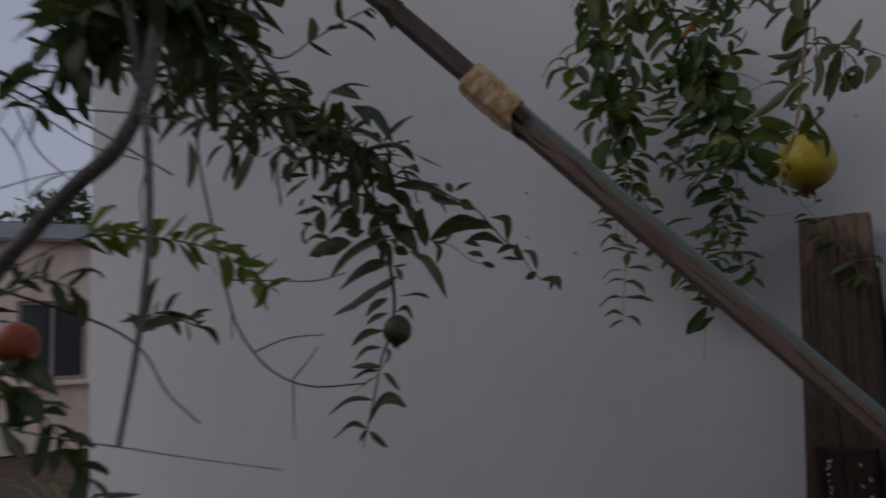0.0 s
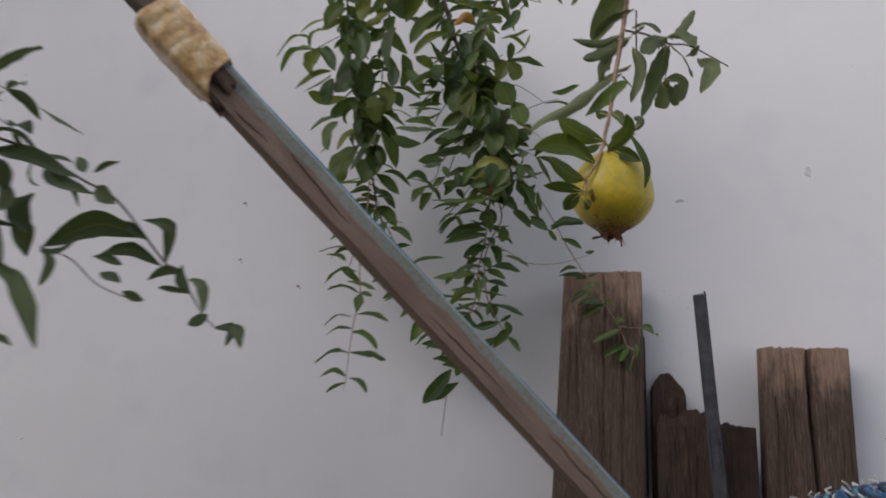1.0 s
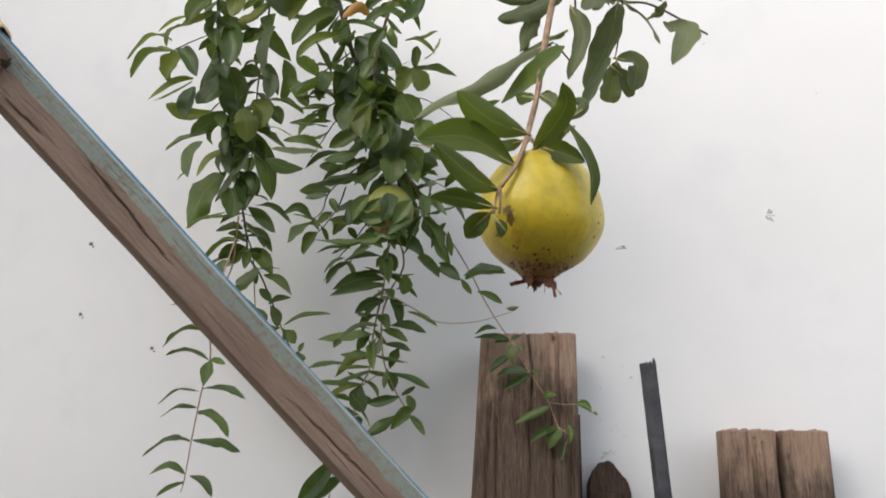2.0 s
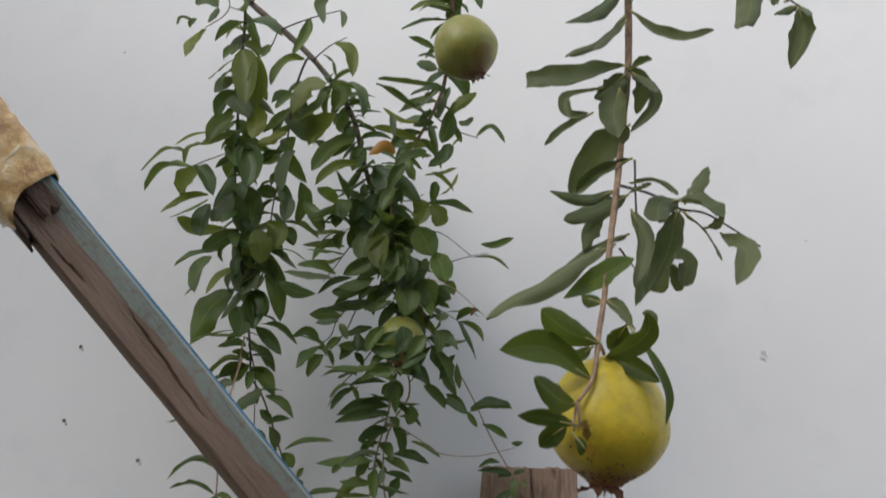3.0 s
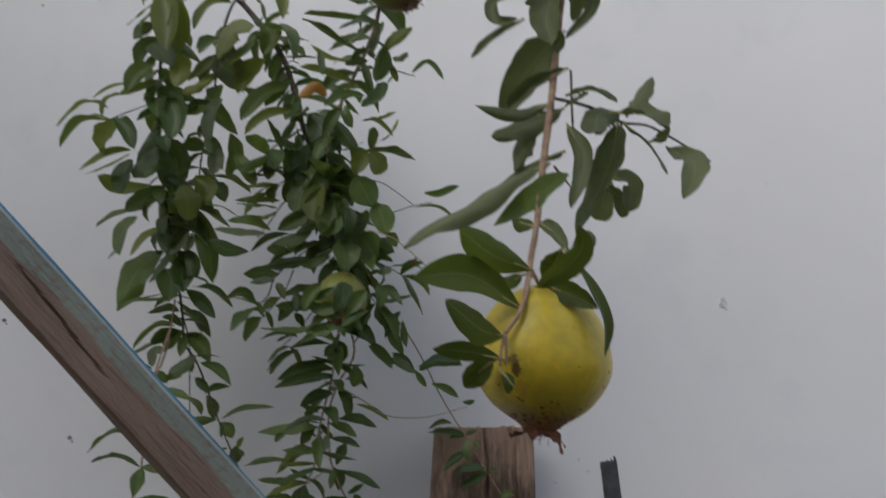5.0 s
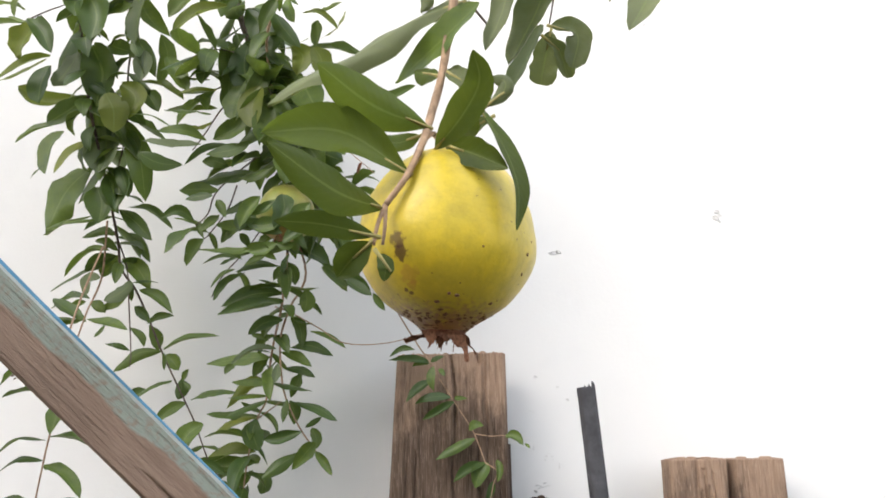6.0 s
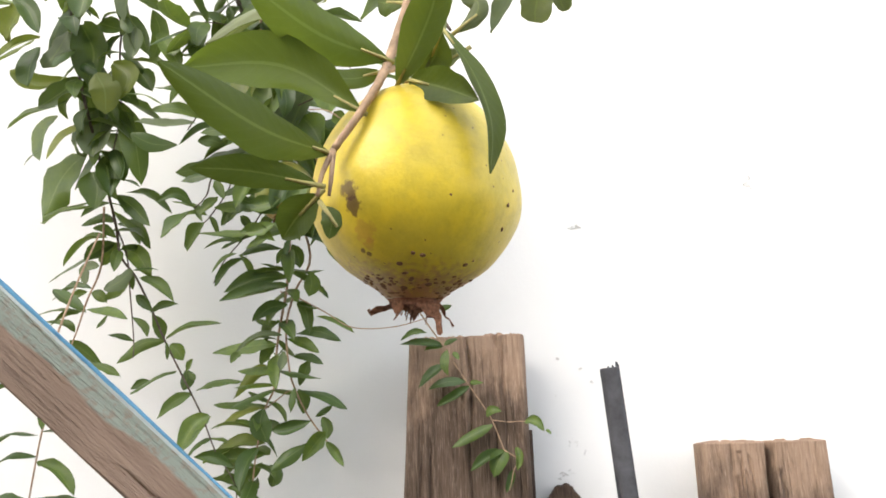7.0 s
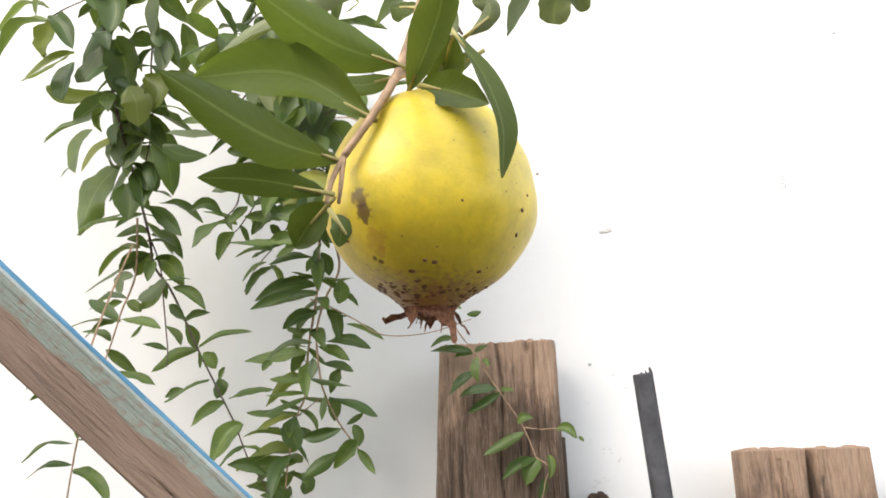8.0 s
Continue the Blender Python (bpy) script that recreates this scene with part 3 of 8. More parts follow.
for x0, x1, turns, mat, seed, thick, size, slant in ((-0.118, -0.006, 7, STRAW_PALE, 9, 0.0010, 1.015, 0.010), (-0.11, -0.012, 5, STRAW_BROWN, 5, 0.0010, 1.02, -0.012)):
    part("straw_binding", binding("straw_binding", x0, x1, turns, mat, seed, thick, size, slant), beam, "thin straw wound round the splice")


# ---- pomegranates ----
OUTLINE = ((1.12, 0.0), (1.10, 0.05), (1.065, 0.16), (1.01, 0.31), (0.93, 0.48), (0.78, 0.67), (0.59, 0.81), (0.36, 0.925), (0.14, 0.975), (-0.03, 1.0), (-0.22, 0.985), (-0.40, 0.91), (-0.55, 0.815), (-0.70, 0.69), (-0.80, 0.555), (-0.87, 0.44), (-0.925, 0.35), (-0.97, 0.295), (-1.00, 0.265))
RIND = spline([(r, 0, z) for z, r in OUTLINE], 6)


def rind_reach(lat):
    """How far the rind lies from the middle at this latitude."""
    return min(RIND, key=lambda p: abs(math.atan2(p.z, max(p.x, 1e-4)) - lat)).length


def fruit_body(name, mat, lobes=6, seed=0):
    """Unit radius body: round, a little squared at the shoulders, drawn in to the crown below."""
    verts, faces, rows, cols = [], [], 36, 48
    for i in range(rows + 1):
        p = RIND[round((len(RIND) - 1) * (i / rows))]
        r, z, t = max(0.004, p.x), p.z, math.pi * i / rows
        for k in range(cols):
            w = 2 * math.pi * k / cols
            q = 1 + 0.012 * math.cos(lobes * w) * math.sin(t) + 0.012 * noise.noise(Vector((math.cos(w) * 1.5, math.sin(w) * 1.5, z * 1.5 + seed)))
            verts.append((r * q * math.cos(w), r * q * math.sin(w), z))
    for i in range(rows):
        for k in range(cols):
            j = (k + 1) % cols
            faces.append((i * cols + k, (i + 1) * cols + k, (i + 1) * cols + j, i * cols + j))
    faces.append(tuple(range(cols)))
    faces.append(tuple(range(rows * cols, (rows + 1) * cols))[::-1])
    return mesh_from(name, verts, faces, mat)


def crown_mesh(name, sepals=6, open_out=0.5, seed=0):
    """The dry calyx: a short tube that splits into curling pointed sepals, with withered threads inside."""
    bm_v, bm_f = [], []
    def strip(rows):
        base = len(bm_v)
        n = len(rows[0])
        for r in rows:
            bm_v.extend(r)
        for i in range(len(rows) - 1):
            for k in range(n - 1):
                a = base + i * n + k
                bm_f.append((a, a + 1, a + n + 1, a + n))
    ring = [(0.32, -1.0), (0.29, -1.035), (0.265, -1.07), (0.255, -1.12)]
    strip([[Vector((r * math.cos(w) * (1 + 0.1 * math.sin(5 * w)), r * math.sin(w), z)) for w in [2 * math.pi * k / 24 for k in range(25)]] for r, z in ring])
    for s in range(sepals):
        w0 = 2 * math.pi * (s + 0.2 * rnd(-1, 1)) / sepals
        rows, out = [], rnd(0.05, 1.35) * open_out
        long = rnd(0.6, 1.6)
        for i in range(6):
            t = i / 5
            wd = 0.085 * (1 - t) ** 0.8 + 0.022 * (1 + noise.noise(Vector((t * 4, s, seed))))
            rr = 0.235 + 0.36 * out * t ** 1.3
            zz = -1.06 - 0.22 * long * t * rnd(0.85, 1.1) + 0.10 * out * t * t
            rows.append([Vector((rr * math.cos(w0) - sd * wd * math.sin(w0), rr * math.sin(w0) + sd * wd * math.cos(w0), zz + 0.02 * abs(sd))) for sd in (-1, 0, 1)])
        rows = [[q + Vector((noise.noise(q * 6 + Vector((seed, s, 0))), noise.noise(q * 6 + Vector((9, s, seed))), noise.noise(q * 5))) * 0.085 for q in r] for r in rows]
        strip(rows)
        strip([[q * 1.0 + Vector((0.012 * math.cos(w0), 0.012 * math.sin(w0), -0.012)) for q in r][::-1] for r in rows])
    for s in range(30):
        w0, rr = rnd(0, 6.3), rnd(0.03, 0.22)
        p = Vector((rr * math.cos(w0), rr * math.sin(w0), -1.03))
        e = p + Vector((rnd(-.16, .16), rnd(-.16, .16), -rnd(0.06, 0.26)))
        strip([[p, p + Vector((0.02, 0.012, 0))], [e, e + Vector((0.01, 0.012, 0))]])
    return mesh_from(name, bm_v, bm_f, CROWN)


def speck_mesh(name, mat, seed=0):
    verts, faces, n = [], [], 8
    for k in range(n):
        w = 2 * math.pi * k / n
        r = 1 + 0.45 * noise.noise(Vector((math.cos(w) * 2, math.sin(w) * 2, seed)))
        verts.append((r * math.cos(w), r * math.sin(w), 0))
    verts.append((0.1, 0, 0.5))
    for k in range(n):
        faces.append((k, (k + 1) % n, n))
    faces.append(tuple(range(n))[::-1])
    return mesh_from(name, verts, faces, mat)


SPECKS = [speck_mesh("scab", SCAB, i * 3.1) for i in range(4)]


def pomegranate(at, radius, skin, label, tilt=(0, 0, 0), scabs=(), seed=0, open_out=0.5):
    ob = thing("pomegranate", label, "pomegranate", at)
    ob.matrix_world = pose(*at, *tilt) @ Matrix.Scale(radius, 4)
    part("body", fruit_body("body", skin, seed=seed), ob)
    part("crown", crown_mesh("crown", 8, open_out, seed), ob, "dry brown crown of pointed sepals", Matrix.Diagonal((0.86, 0.86, 0.96 if open_out > 0.45 else 0.87, 1)))
    for lon, lat, size in scabs:
        d = Vector((math.cos(lat) * math.sin(lon), -math.cos(lat) * math.cos(lon), math.sin(lat)))
        m = Matrix.Translation(d * (rind_reach(lat) - 0.004)) @ d.to_track_quat("Z", "Y").to_matrix().to_4x4() @ Matrix.Diagonal((size, size * rnd(0.6, 1.1), size * 0.6, 1))
        part("scab", random.choice(SPECKS), ob, "", m)
    return ob


SKIN_YELLOW = fruit_skin("yellow_rind", (0.62, 0.468, 0.03), (0.47, 0.375, 0.04), (0.28, 0.125, 0.062),
                         (((-0.44, -0.78, -0.50), 0.12, 0.45, (0.46, 0.22, 0.045)), ((-0.40, -0.72, -0.60), 0.07, 0.4, (0.40, 0.17, 0.04)), ((-0.55, -0.80, -0.13), 0.10, 0.85, (0.10, 0.045, 0.025)), ((-0.51, -0.80, -0.27), 0.09, 0.85, (0.085, 0.035, 0.02)),
                          ((-0.45, -0.62, -0.64), 0.035, 0.8, (0.09, 0.04, 0.02)), ((-0.40, -0.62, -0.66), 0.03, 0.8, (0.09, 0.04, 0.02))))
SKIN_GREEN = fruit_skin("green_rind", (0.25, 0.262, 0.05), (0.29, 0.255, 0.055), (0.15, 0.07, 0.035), (((0.30, -0.62, -0.66), 0.40, 0.55, (0.17, 0.075, 0.04)),))
# Rind darkened to stand for the shade among the leaves.
SKIN_LIME = fruit_skin("lime_rind", (0.17, 0.195, 0.035), (0.22, 0.20, 0.04), (0.34, 0.20, 0.05), ())
SKIN_OLIVE = fruit_skin("dark_olive_rind", (0.075, 0.08, 0.03), (0.10, 0.085, 0.035), (0.10, 0.045, 0.03), ())
SKIN_RED = fruit_skin("red_rind", (0.42, 0.07, 0.03), (0.48, 0.13, 0.05), (0.25, 0.06, 0.03), ())

random.seed(5)
scab_spots = [(rnd(-1.0, 1.1), rnd(-1.0, 0.1), rnd(0.012, 0.028)) for _ in range(12)] + [(0.68, -0.19, 0.035), (0.37, -0.42, 0.032), (0.74, -0.82, 0.035), (0.1, -0.75, 0.03), (-0.2, -0.85, 0.03), (0.55, -0.65, 0.02), (-0.35, 0.1, 0.02)] + [(rnd(-1.6, 1.6), rnd(-1.32, -0.98), rnd(0.010, 0.046)) for _ in range(130)]
pomegranate((-0.0472, -0.763, 1.5195), 0.0443, SKIN_YELLOW, "large ripe yellow pomegranate with brown scars, hanging from a twig", (4, 3, 9), scab_spots, 0, 0.65)
pomegranate((-0.187, -0.47, 2.028), 0.042, SKIN_GREEN, "unripe green pomegranate with a blushed underside, hanging", (8, -24, 0), (), 3, 0.35)
pomegranate((-0.290, -0.225, 1.687), 0.036, SKIN_LIME, "small yellow-green pomegranate half hidden in leaves", (-20, 0, 0), (), 5, 0.3)
pomegranate((-0.719, -0.940, 1.294), 0.0264, SKIN_OLIVE, "young dark olive pomegranate among leaves", (0, 10, 0), (), 6, 0.6)


# ---- the tree ----
tree = thing("pomegranate_tree", "pomegranate tree with drooping leafy twigs and grey bare limbs", "tree", (-1.75, -1.55, 0))
TREE_AT = Vector((-1.75, -1.55, 0))


def branch(points, r0, r1, mat=TWIG, name="branch", label="", sides=8, steps=8):
    line = spline([Vector(p) - TREE_AT for p in points], steps)
    return part(name, tube(name, line, r0, r1, mat, sides, 0.15, random.random() * 9), tree, label), line


def shifted(p):
    return Vector(p) - TREE_AT


random.seed(11)
branch([(-1.75, -1.55, -0.05), (-1.68, -1.52, 0.4), (-1.5, -1.53, 0.95), (-1.25, -1.5, 1.25), (-1.07, -1.5, 1.363)], 0.055, 0.0135, BARK, "trunk", "grey-brown bark")
branch([(-1.07, -1.5, 1.363), (-0.979, -1.5, 1.41), (-0.83, -1.5, 1.482), (-0.688, -1.5, 1.546), (-0.66, -1.48, 1.7), (-0.74, -1.42, 2.0),
        (-0.82, -1.25, 2.35), (-0.72, -0.95, 2.66), (-0.45, -0.72, 2.78), (-0.12, -0.68, 2.76)], 0.0125, 0.006, BARK, "limb")
branch([(-0.82, -1.25, 2.35), (-0.98, -0.95, 2.5), (-1.02, -0.6, 2.62), (-0.95, -0.36, 2.57), (-0.823, -0.3, 2.47)], 0.012, 0.0085, BARK, "limb")
branch([(-0.74, -1.42, 2.0), (-0.95, -1.25, 2.15), (-1.279, -1.0, 2.16)], 0.013, 0.007, BARK, "limb")
branch([(-0.68, -1.52, 1.75), (-0.673, -1.5, 1.617), (-0.653, -1.5, 1.508), (-0.652, -1.5, 1.395), (-0.673, -1.5, 1.28), (-0.708, -1.5, 1.165)], 0.006, 0.0035, BARK, "branch", "bare grey twig")

LEAF_KINDS = {"n": LEAF, "f": LEAF_FRESH, "p": LEAF_PALE, "o": LEAF_ORANGE, "b": LEAF_NEAR, "g": LEAF_GLOSSY, "h": LEAF_SUNLIT, "d": LEAF_DARK}
leaf_count = [0]


def leaf_on(parent, kind, width, *points, roll=None, blunt=0.0, facing=None, label=""):
    """One leaf grown along its midrib, from the stalk to the tip; a narrow one is turned on edge, with its upper side to the sky."""
    pts = [shifted(p) for p in points]
    high = points[0][2] > 1.8
    # Upper leaves: backlight and sky sheen put in as yellower and paler leaf colours.
    if kind == "n" and high:
        kind = random.choice("nnnffp")
    fine = kind in "bgh"
    line = spline(pts, (10 if fine else 5) if len(pts) == 3 else 6 if fine else 4)
    n = len(line) - 1
    length = sum((q - p).length for p, q in zip(line, line[1:]))
    leaf_count[0] += 1
    seed = leaf_count[0] * 3.7
    face = Vector(facing or (rnd(-0.3, 0.3), -1, rnd(-0.2, 0.35)))
    width *= 1.0 if fine else 0.82
    full = max(width, (0.15 if fine else 0.18 if kind == "d" else 0.27) * length)
    tilt = math.acos(min(1.0, width / full)) * (0.9 if width < full else 0)
    if tilt < 0.1:
        tilt = rnd(0, 0.35)
    phi = roll if roll is not None else (rnd(0.8, 1.5) if kind == "b" else rnd(0.35, 1.0)) * random.choice((1, 1, -1))
    half = full * 0.5 / length * abs(phi) / math.sin(min(abs(phi), 1.57))
    cols = 8 if fine else 4
    bulge, taper = rnd(0.92, 1.2), rnd(0.48, 0.62) if kind in "bp" else 0.72 if fine else rnd(0.45, 0.70) if high else rnd(0.65, 0.95)
    hook = rnd(-0.10, 0.10) if kind == "b" else 0.0
    sway, wavy = rnd(-0.12, 0.12), (rnd(0.25, 0.55) if kind == "b" else rnd(0.08, 0.2)) if fine else rnd(0.10, 0.45)
    verts, uvs, faces = [], [], []
    for i, p in enumerate(line):
        t = i / n
        d = (line[min(i + 1, n)] - line[max(i - 1, 0)]).normalized()
        side = d.cross(face).normalized()
        nrm = side.cross(d)
        if nrm.dot(face) < 0:
            nrm = -nrm
        if i == 0:
            side_0 = side
            mid = (line[-1] - line[0]).cross(face)
            turn = tilt if mid.z < 0 else -tilt
        side, nrm = side * math.cos(turn) + nrm * math.sin(turn), nrm * math.cos(turn) - side * math.sin(turn)
        w = math.sin(math.pi * min(1.0, 0.01 + t ** bulge * (0.99 - 0.3 * blunt))) ** taper * half
        w = max(w, 0.006) if t < 1 else max(0.004, blunt * half * 0.75)
        for k in range(cols + 1):
            u = 2 * k / cols - 1
            edge = 1 + ((0.24 if kind == "b" else 0.10) if fine else 0.13) * noise.noise(Vector((t * 7, u * 2, seed))) * abs(u)
            y = math.sin(u * phi) / phi * w * edge + sway * half * math.sin(math.pi * t)
            h = (1 - math.cos(u * phi)) / phi * w + 0.16 * abs(u) * w + wavy * half * noise.noise(Vector((t * 5, u * 2.2, seed + 5))) * abs(u)
            verts.append((p - pts[0]) / length + side * y + nrm * h + side_0 * hook * max(0.0, t - 0.85) * 3)
            uvs.append((t, k / cols))
    for i in range(n):
        for k in range(cols):
            q = i * (cols + 1) + k
            faces.append((q, q + 1, q + cols + 2, q + cols + 1))
    me = mesh_from("leaf", verts, faces, LEAF_KINDS[kind], True, uvs)
    part("leaf", me, parent, label, Matrix.Translation(pts[0]) @ Matrix.Scale(length, 4))
    if fine:
        d = (line[1] - line[0]).normalized()
        part("leaf_stalk", tube("leaf_stalk", [pts[0] - d * 0.003, pts[0] + d * 0.004, pts[0] + d * 0.012], 0.0011, 0.0006, STALK, 5), parent)


def thin(parent, r, *points, mat=TWIG_DARK):
    """A thin side twig."""
    line = spline([shifted(p) for p in points], 5)
    part("twig", tube("twig", line, r, r * 0.6, mat, 5), parent)
    return line


# the branch that carries the yellow fruit
random.seed(21)
FB, _ = branch([(-0.12, -0.68, 2.76), (-0.04, -0.7, 2.54), (-0.018, -0.735, 2.201), (-0.016, -0.740, 2.027), (-0.014, -0.738, 1.970), (-0.016, -0.736, 1.896), (-0.018, -0.735, 1.836), (-0.024, -0.734, 1.779),
                      (-0.033, -0.745, 1.711), (-0.041, -0.757, 1.659), (-0.048, -0.765, 1.610), (-0.0535, -0.776, 1.581), (-0.0565, -0.788, 1.5625), (-0.062, -0.804, 1.5415), (-0.0715, -0.806, 1.5275)], 0.0046, 0.0014, TWIG, "branch", "light brown fruiting twig")
thin(FB, 0.0013, (-0.0715, -0.806, 1.5275), (-0.074, -0.812, 1.517), (-0.075, -0.816, 1.507), mat=TWIG)
thin(FB, 0.0012, (-0.0715, -0.806, 1.5275), (-0.071, -0.811, 1.516), (-0.072, -0.811, 1.508), mat=TWIG)
thin(FB, 0.0019, (-0.0560, -0.786, 1.566), (-0.052, -0.775, 1.572), (-0.0485, -0.764, 1.5685), mat=TWIG)
thin(FB, 0.0013, (-0.013, -0.745, 1.964), (0.022, -0.745, 1.950), (0.058, -0.745, 1.940), (0.093, -0.745, 1.924), (0.120, -0.745, 1.893), (0.131, -0.745, 1.883))
thin(FB, 0.0013, (-0.030, -0.744, 1.714), (-0.006, -0.745, 1.706), (0.018, -0.742, 1.694), (0.040, -0.740, 1.690), (0.080, -0.736, 1.664))
thin(FB, 0.0010, (-0.017, -0.742, 1.738), (-0.018, -0.745, 1.690), (-0.016, -0.745, 1.656), (-0.014, -0.745, 1.646))
thin(FB, 0.0010, (-0.034, -0.756, 1.655), (-0.020, -0.75, 1.638))
thin(FB, 0.0012, (-0.048, -0.765, 1.610), (-0.034, -0.77, 1.597), (-0.028, -0.782, 1.584))
thin(FB, 0.0013, (-0.016, -0.740, 2.12), (0.03, -0.745, 2.065), (0.056, -0.745, 2.00))
thin(FB, 0.0013, (-0.016, -0.735, 2.15), (0.06, -0.74, 2.10), (0.11, -0.74, 2.06), (0.145, -0.74, 2.03))
leaf_on(FB, "b", 0.0091, (-0.012, -0.745, 1.935), (-0.030, -0.752, 1.940), (-0.047, -0.758, 1.931), (-0.053, -0.762, 1.912), roll=1.2)
leaf_on(FB, "b", 0.0125, (-0.050, -0.760, 1.930), (-0.049, -0.763, 1.914), (-0.047, -0.766, 1.896), roll=0.7, blunt=0.3)
leaf_on(FB, "b", 0.0118, (-0.008, -0.742, 1.949), (-0.008, -0.748, 1.919), (-0.016, -0.752, 1.885), roll=0.9)
leaf_on(FB, "b", 0.0149, (-0.021, -0.745, 1.913), (-0.045, -0.762, 1.874), (-0.073, -0.779, 1.847), roll=-1.2)
leaf_on(FB, "b", 0.0108, (-0.022, -0.745, 1.877), (-0.043, -0.757, 1.846), (-0.077, -0.769, 1.823), roll=-1.2)
leaf_on(FB, "b", 0.0087, (-0.021, -0.745, 1.872), (-0.037, -0.759, 1.848), (-0.053, -0.772, 1.824))
leaf_on(FB, "b", 0.0146, (-0.014, -0.745, 1.882), (0.005, -0.745, 1.861), (0.029, -0.745, 1.853), (0.055, -0.745, 1.861), roll=0.8)
leaf_on(FB, "b", 0.0330, (-0.024, -0.745, 1.827), (-0.063, -0.737, 1.820), (-0.107, -0.729, 1.816), blunt=0.9)
leaf_on(FB, "b", 0.0237, (-0.023, -0.745, 1.818), (-0.034, -0.744, 1.806), (-0.049, -0.742, 1.797))
leaf_on(FB, "b", 0.0094, (-0.044, -0.745, 1.805), (-0.073, -0.748, 1.794), (-0.072, -0.751, 1.776), (-0.055, -0.754, 1.775))
leaf_on(FB, "b", 0.0100, (-0.053, -0.745, 1.780), (-0.075, -0.739, 1.768), (-0.091, -0.733, 1.755))
leaf_on(FB, "b", 0.0230, (-0.028, -0.745, 1.803), (-0.036, -0.753, 1.775), (-0.031, -0.761, 1.748))
leaf_on(FB, "b", 0.0106, (-0.014, -0.745, 1.813), (0.001, -0.746, 1.800), (-0.001, -0.748, 1.781), (-0.022, -0.749, 1.759))
leaf_on(FB, "b", 0.0164, (-0.020, -0.745, 1.825), (-0.008, -0.735, 1.813), (-0.010, -0.724, 1.792), roll=0.8)
leaf_on(FB, "b", 0.0082, (-0.017, -0.745, 1.824), (-0.008, -0.749, 1.827), (-0.000, -0.753, 1.827))
leaf_on(FB, "b", 0.0106, (-0.017, -0.745, 1.820), (-0.006, -0.758, 1.804), (-0.000, -0.771, 1.785))
leaf_on(FB, "b", 0.0290, (-0.022, -0.745, 1.768), (-0.044, -0.729, 1.751), (-0.069, -0.713, 1.718), roll=0.4)
leaf_on(FB, "b", 0.0114, (-0.022, -0.745, 1.737), (-0.046, -0.736, 1.728), (-0.065, -0.727, 1.716))
leaf_on(FB, "b", 0.0105, (-0.034, -0.745, 1.709), (-0.057, -0.750, 1.699), (-0.088, -0.756, 1.703), roll=-1.3)
leaf_on(FB, "b", 0.0180, (-0.026, -0.745, 1.704), (-0.050, -0.750, 1.689), (-0.077, -0.755, 1.679))
leaf_on(FB, "b", 0.0160, (-0.044, -0.745, 1.699), (-0.057, -0.744, 1.677), (-0.061, -0.743, 1.657))
leaf_on(FB, "b", 0.0065, (-0.027, -0.745, 1.670), (-0.051, -0.741, 1.662), (-0.080, -0.737, 1.644))
leaf_on(FB, "b", 0.0128, (-0.038, -0.745, 1.661), (-0.066, -0.756, 1.645), (-0.099, -0.767, 1.619), (-0.139, -0.778, 1.595), roll=-1.4)
leaf_on(FB, "n", 0.0250, (-0.027, -0.785, 1.637), (-0.047, -0.762, 1.631), (-0.077, -0.735, 1.619), roll=0.4)
leaf_on(FB, "b", 0.0055, (-0.020, -0.745, 1.716), (-0.005, -0.765, 1.708), (0.007, -0.785, 1.687))
leaf_on(FB, "b", 0.0075, (-0.021, -0.745, 1.708), (-0.015, -0.757, 1.705), (-0.009, -0.768, 1.704))
leaf_on(FB, "b", 0.0132, (0.022, -0.745, 1.699), (0.035, -0.734, 1.720), (0.047, -0.722, 1.741), roll=-1.2)
leaf_on(FB, "b", 0.0219, (0.016, -0.745, 1.701), (0.000, -0.759, 1.691), (-0.006, -0.774, 1.670))
leaf_on(FB, "b", 0.0225, (0.014, -0.745, 1.690), (0.006, -0.747, 1.657), (-0.013, -0.748, 1.620), roll=0.5)
leaf_on(FB, "b", 0.0135, (-0.021, -0.745, 1.690), (-0.013, -0.757, 1.659), (-0.024, -0.769, 1.619), roll=0.6)
thin(FB, 0.0009, (0.018, -0.742, 1.694), (0.017, -0.715, 1.685), (0.014, -0.695, 1.672))
leaf_on(FB, "p", 0.0140, (0.009, -0.700, 1.669), (-0.002, -0.700, 1.644), (-0.015, -0.700, 1.623), roll=0.7)
leaf_on(FB, "b", 0.0185, (0.016, -0.675, 1.677), (0.012, -0.670, 1.662), (0.008, -0.665, 1.645), roll=0.5, blunt=0.6)
leaf_on(FB, "b", 0.0124, (0.011, -0.690, 1.665), (0.021, -0.685, 1.657), (0.025, -0.680, 1.641), roll=0.6, blunt=0.4)
leaf_on(FB, "b", 0.0172, (0.015, -0.695, 1.670), (0.031, -0.690, 1.666), (0.027, -0.690, 1.644), roll=0.6, blunt=0.5)
leaf_on(FB, "b", 0.0171, (0.016, -0.745, 1.700), (0.033, -0.758, 1.691), (0.042, -0.771, 1.673))
leaf_on(FB, "b", 0.0077, (0.038, -0.745, 1.677), (0.043, -0.749, 1.677), (0.049, -0.753, 1.684))
leaf_on(FB, "b", 0.0050, (0.020, -0.745, 1.690), (0.033, -0.758, 1.669), (0.041, -0.772, 1.641))
leaf_on(FB, "b", 0.0185, (0.049, -0.745, 1.671), (0.061, -0.764, 1.650), (0.047, -0.783, 1.619), roll=0.6)
